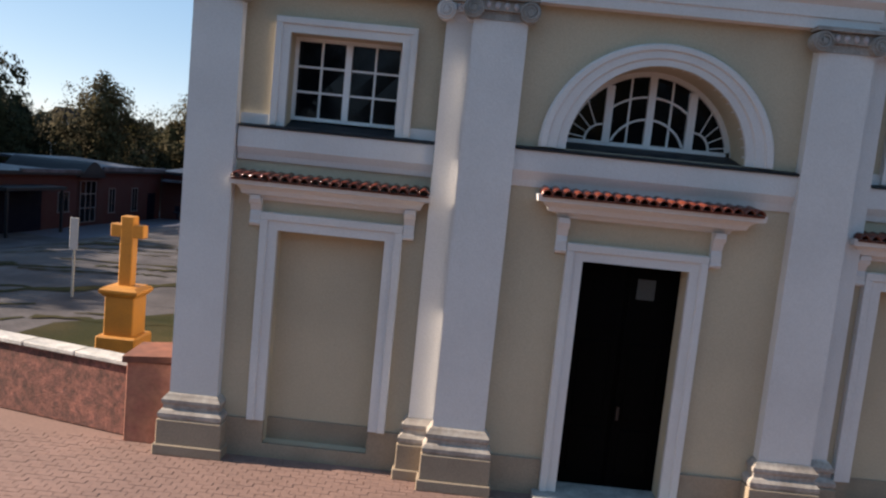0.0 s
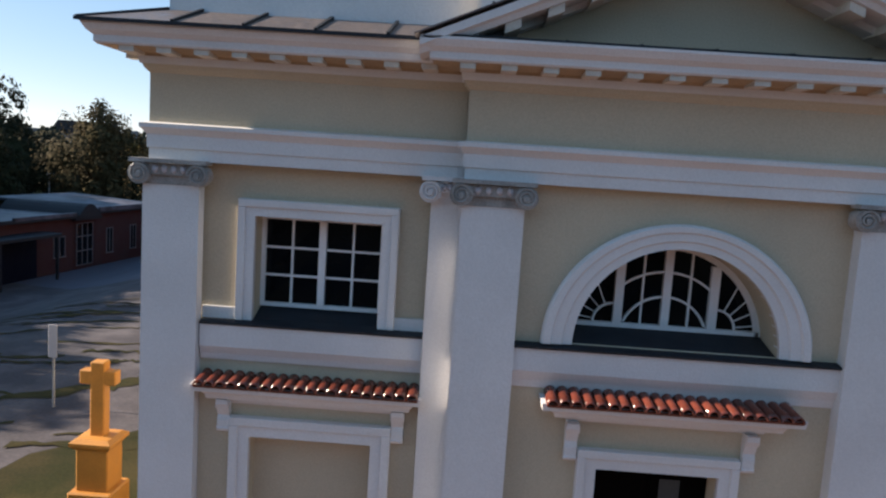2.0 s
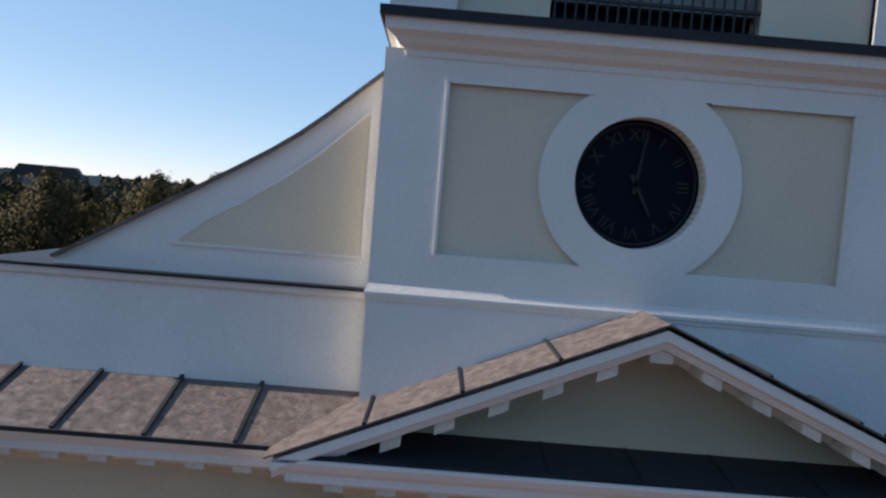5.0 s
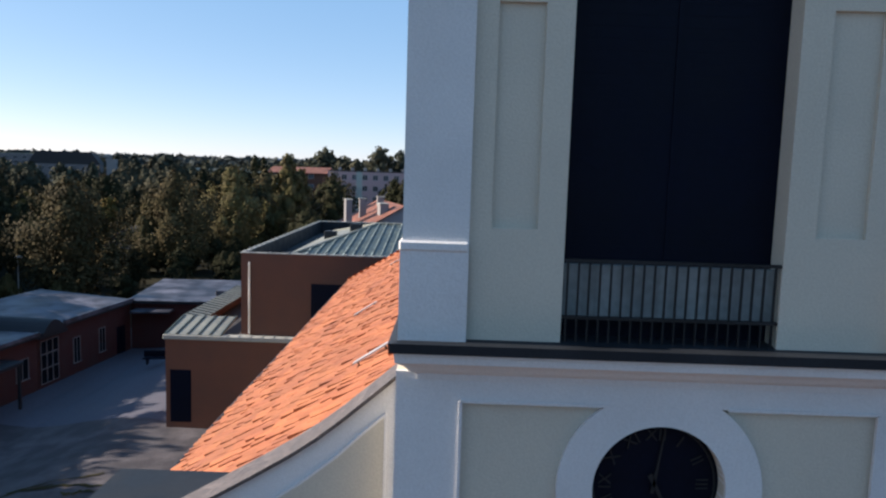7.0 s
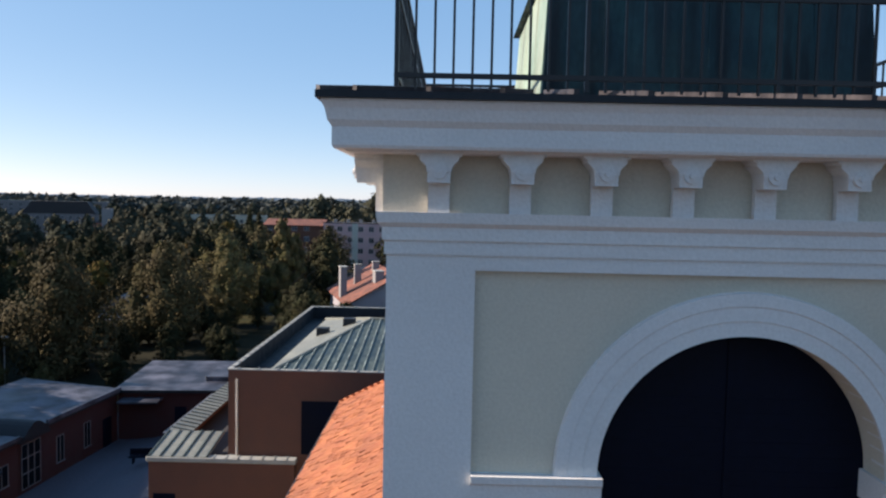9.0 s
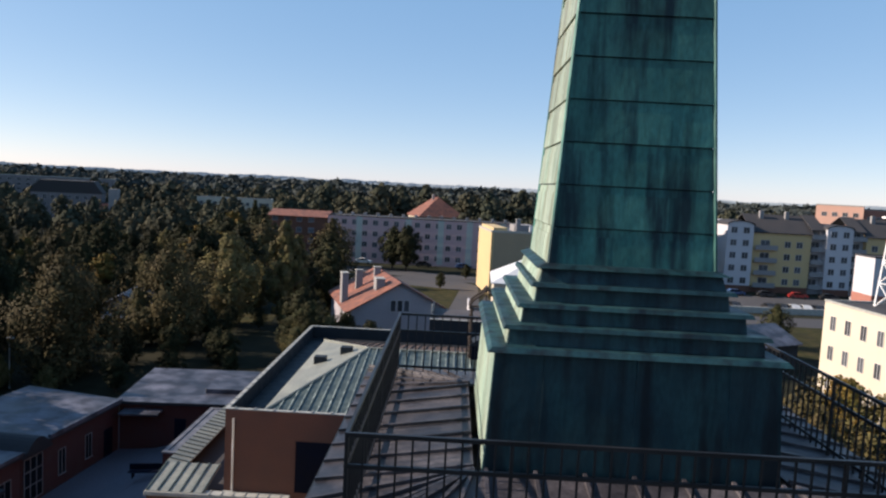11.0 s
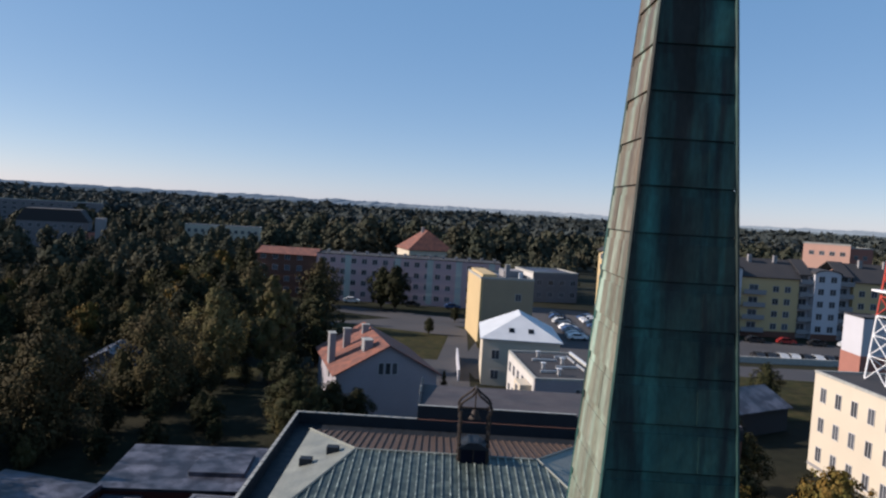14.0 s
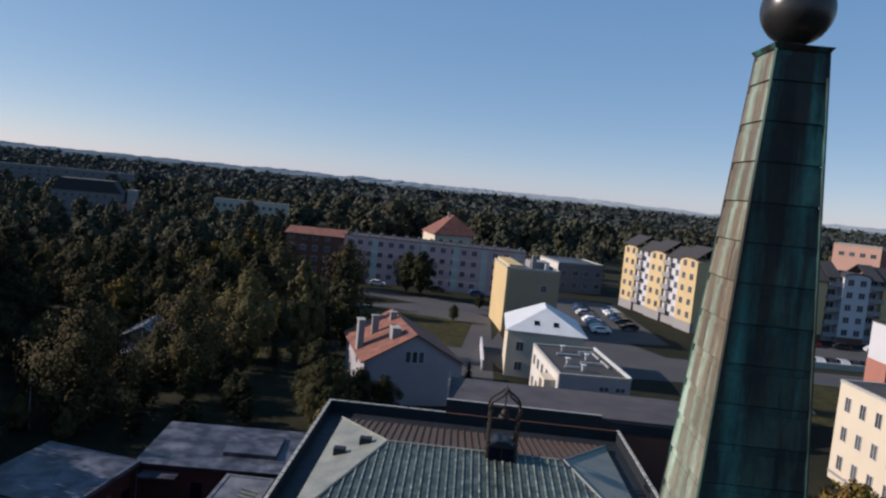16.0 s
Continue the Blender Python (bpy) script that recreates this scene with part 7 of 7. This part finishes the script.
# near trees behind the brick row, seen from the front of the church
for k, x, y, sc in ((1, -45.5, 56, 1.15), (4, -46.5, 54, 0.95), (1, -50.5, 58, 1.12), (7, -42.7, 70, 1.1), (7, -36.3, 83, 1.05), (0, -39.6, 81, 0.66), (0, -33.0, 95.2, 1.22), (3, -25.4, 96, 1.1), (3, -23.9, 97.5, 0.95), (7, -31.5, 172, 1.0), (2, -24.0, 103, 0.8), (0, -17.5, 72, 0.62), (6, -14.5, 71, 0.75), (6, -15.5, 67, 0.5), (2, -13.0, 72, 0.6), (1, -16.5, 70, 0.66), (2, -10.5, 74, 0.5), (2, -18.5, 76, 0.75), (2, -13.0, 170, 0.95), (2, -16.5, 172, 0.9), (4, -1.0, 87.5, 0.36), (2, -4.0, 142, 0.3), (2, 1.5, 160, 0.3), (6, 6.0, 131, 0.25), (5, -57, 174, 1.35), (1, -26.8, 140, 0.85), (6, -47.5, 66.5, 0.4), (6, -42.0, 65.5, 0.36), (2, -55, 68, 0.8), (1, -53, 76, 0.75), (2, -59, 80, 0.8), (1, -50, 88, 0.6), (1, -58, 92, 0.8), (2, -49, 106, 0.75), (1, -42, 108, 0.85), (2, -37, 112, 0.9), (1, -21, 108, 0.9)):
    tree(k, x, y, sc, rg.uniform(0, 360))
# trees beside the church on the far side
for k, x, y, sc in ((7, 17.5, 32, 1.0), (7, 22, 27, 0.95), (5, 19.5, 47, 0.85), (0, 24.5, 36, 1.0), (2, 15.5, 41, 0.62), (2, 18.5, 45, 0.6), (2, 22, 52, 0.66), (1, 25.5, 60, 0.62), (2, 29, 66, 0.5), (5, 29, 50, 0.9), (6, 33, 82, 0.6), (7, 27, 22, 1.0), (5, 36, 88, 0.5), (1, 46, 100, 0.5)):
    tree(k, x, y, sc, rg.uniform(0, 360))
# park wood
for i in range(215):
    y = rg.uniform(78, 175)
    x = rg.uniform(-24 - 0.78 * y, -0.24 * y - 6)
    if x > -52 and y < 106 or x > -62 and 97 < y < 106:
        continue
    sc = rg.uniform(0.6, 0.85) if x < -0.42 * y - 8 else rg.uniform(0.7, 1.1)
    tree(rg.choice((0, 1, 1, 2, 2, 2, 7, 6, 4, 5) if y > 110 else (0, 1, 1, 2, 2, 7)), x, y, sc, rg.uniform(0, 360))
# dark undergrowth beneath the tall trees
for i in range(64):
    x, y = rg.uniform(-60, -20), rg.uniform(66, 112)
    if 96 < y < 107 and x > -46 or math.hypot(x + 44, y - 87) < 5:
        continue
    tree(rg.choice((1, 2)), x, y, rg.uniform(0.22, 0.36), rg.uniform(0, 360), False)
# tall trees out of view west of the brick wings, which shade them
for x, y, sc in ((-43, 24, 1.1), (-46, 31, 1.25), (-44.5, 37.5, 1.2), (-46, 43, 1.25), (-48, 48, 1.15), (-51, 54, 1.1), (-41, 17, 1.1), (-38, 10, 1.0), (-36, 3, 0.95), (-34, -4, 0.9), (-53, 39, 1.3), (-53, 28, 1.2), (-49, 20, 1.2), (-47, 8, 1.15), (-35, 20, 0.85), (-33, 12, 0.8), (-39, 14, 1.1), (-44, 27.5, 1.2), (-47, 34, 1.25), (-47, 40, 1.2), (-38, 22, 1.0)):
    tree(rg.choice((1, 2)), x, y, sc, rg.uniform(0, 360), False)
# an unseen tall belt farther west, added to shade the park
for i in range(34):
    y = 22 + 2.6 * i
    tree((1, 2)[i % 2], -66 - 0.14 * y - 9 * (i % 2), y, rg.uniform(1.25, 1.5), rg.uniform(0, 360), False)
# unseen trees across the street, which the windows mirror and which cut sky light
for x, y, sc in ((-34, -34, 1.3), (-24, -37, 1.4), (-14, -33, 1.3), (-4, -36, 1.45), (6, -33, 1.3), (16, -37, 1.4), (26, -34, 1.3), (37, -36, 1.4)):
    tree(rg.choice((0, 1, 2)), x, y, sc, rg.uniform(0, 360), False)
for i in range(150):
    y = rg.uniform(176, 330)
    x = rg.uniform(-0.72 * y - 14, -0.26 * y - 2)
    if math.hypot(x + 158, y - 276) < 22 or math.hypot(x + 112, y - 345) < 24:
        continue
    tree(rg.choice((0, 1, 2, 2, 5, 1)), x, y, rg.uniform(0.6, 0.95), rg.uniform(0, 360))
for i in range(60):
    x, y = rg.uniform(-50, 190), rg.uniform(200, 330)
    if 30 < x < 50 and y < 215 or -40 < x < 0 and 240 < y < 290:
        continue
    tree(rg.choice((0, 1, 2, 2, 3, 6)), x, y, rg.uniform(0.7, 1.1), rg.uniform(0, 360))


def join_far(rows):
    """Crowns of the trees beyond the houses, joined."""
    v, n = [], 0
    low = [crown_mesh("crown", 60 + i, (LEAF, LEAF_DARK)[i % 2], (11, 13)[i % 2], 4.3, 900, 0.6, ("round", "birch")[i // 2]) for i in range(4)] + [crown_mesh("crown", 70 + i, LEAF, (11, 13)[i % 2], 4.6, 300, 1.25, ("round", "birch")[i // 2]) for i in range(4)]
    for k, x, y, scale, a in rows:
        me = low[(k + int(a)) % 4 + (4 if y > 325 else 0)]
        co = np.empty(len(me.vertices) * 3)
        me.vertices.foreach_get("co", co)
        co = co.reshape(-1, 3) * scale * HEIGHTS[k] / 12
        c, s_ = math.cos(radians(a)), math.sin(radians(a))
        v.append(np.stack((co[:, 0] * c - co[:, 1] * s_ + x, co[:, 0] * s_ + co[:, 1] * c + y, co[:, 2]), axis=1))
    v = np.concatenate(v)
    me = bpy.data.meshes.new("town_trees")
    me.from_pydata(v.tolist(), [], np.arange(len(v)).reshape(-1, 3).tolist())
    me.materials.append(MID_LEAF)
    tagged(put("town_trees", me), "dark trees standing among the far houses", "trees", kind="stuff")


for i in range(1100):
    y = 325 * (680 / 325) ** rg.random()
    x = rg.uniform(-0.85, 0.8) * y
    if math.hypot(x + 112, y - 345) > 24 and not (-345 < x < -200 and 415 < y < 490):
        FAR.append((rg.choice((0, 1, 2, 6)), x, y, rg.uniform(0.6, 1.15), rg.uniform(0, 360)))
for x, y, h in ((-45, 282, 16), (-40, 278, 15), (3.7, 284, 18), (11.5, 279, 18.5), (-14, 292, 20), (-32, 288, 20), (25, 286, 20), (-53, 284, 19), (7, 290, 17), (-24, 296, 19)):
    FAR.append((0, x, y, h / 11.0, rg.uniform(0, 360)))
join_far(FAR)


def far_wood(name, seed, n, leaves, y0, y1, spread, label, hmin, hmax):
    """Crowns of a distant wood: leaf clumps on each crown, all in one mesh."""
    g = np.random.default_rng(seed)
    y = y0 * (y1 / y0) ** g.uniform(size=n)
    x = g.uniform(-spread, spread, n) * y
    lump = np.array([0.5 + 0.5 * noise.noise((a * 0.011, b * 0.004, seed)) + 0.35 * noise.noise((a * 0.04, b * 0.02, seed)) for a, b in zip(x, y)])
    h = g.uniform(hmin, hmin + (hmax - hmin) * np.clip(0.45 + lump, 0.15, 1.4))
    r = h * g.uniform(0.26, 0.5, n)
    d = g.normal(size=(n, leaves, 3))
    d /= np.linalg.norm(d, axis=2)[:, :, None]
    c = d * g.uniform(0.6, 1.08, (n, leaves, 1)) * np.stack((r, r, h * 0.5), axis=1)[:, None, :] + np.stack((x, y, h * 0.55), axis=1)[:, None, :]
    nrm = d + g.normal(scale=0.4, size=d.shape)
    nrm /= np.linalg.norm(nrm, axis=2)[:, :, None]
    t = np.cross(nrm, g.normal(size=d.shape))
    t /= np.linalg.norm(t, axis=2)[:, :, None]
    b = np.cross(nrm, t)
    sz = (h * 1.5 / math.sqrt(leaves))[:, None, None] * g.uniform(0.6, 1.25, (n, leaves, 1))
    v = np.stack((c - t * sz - b * sz * 0.5, c + t * sz - b * sz * 0.5, c + b * sz * 1.1), axis=2).reshape(-1, 3)
    v[:, 2] = np.maximum(v[:, 2], 0.0)
    me = bpy.data.meshes.new(name)
    me.from_pydata(v.tolist(), [], np.arange(len(v)).reshape(-1, 3).tolist())
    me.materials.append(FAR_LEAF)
    return tagged(put(name, me), label, "wood", kind="stuff")


far_wood("far_wood", 3, 3600, 60, 560, 950, 0.85, "dark far woods and gardens of the town", 7, 14)
far_wood("horizon_wood", 4, 5200, 32, 900, 1350, 0.85, "wooded plain towards the horizon", 7, 18)
# Backdrop ridges; each farther one has more haze in its colour.
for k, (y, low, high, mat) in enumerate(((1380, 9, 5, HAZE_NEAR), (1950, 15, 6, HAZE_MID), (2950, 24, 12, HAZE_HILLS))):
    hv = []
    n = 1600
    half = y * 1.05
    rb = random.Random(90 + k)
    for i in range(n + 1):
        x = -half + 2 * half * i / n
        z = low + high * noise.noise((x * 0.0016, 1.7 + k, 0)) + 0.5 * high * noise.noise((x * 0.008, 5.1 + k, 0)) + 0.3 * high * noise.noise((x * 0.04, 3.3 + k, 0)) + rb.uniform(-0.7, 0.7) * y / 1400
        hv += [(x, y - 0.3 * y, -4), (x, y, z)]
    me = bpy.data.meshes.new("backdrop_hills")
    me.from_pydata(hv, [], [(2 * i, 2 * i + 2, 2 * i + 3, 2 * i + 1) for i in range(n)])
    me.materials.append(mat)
    tagged(put("backdrop_hills", me), "low wooded hills on the horizon, haze put into their blue-grey colour", "hills", kind="structure")
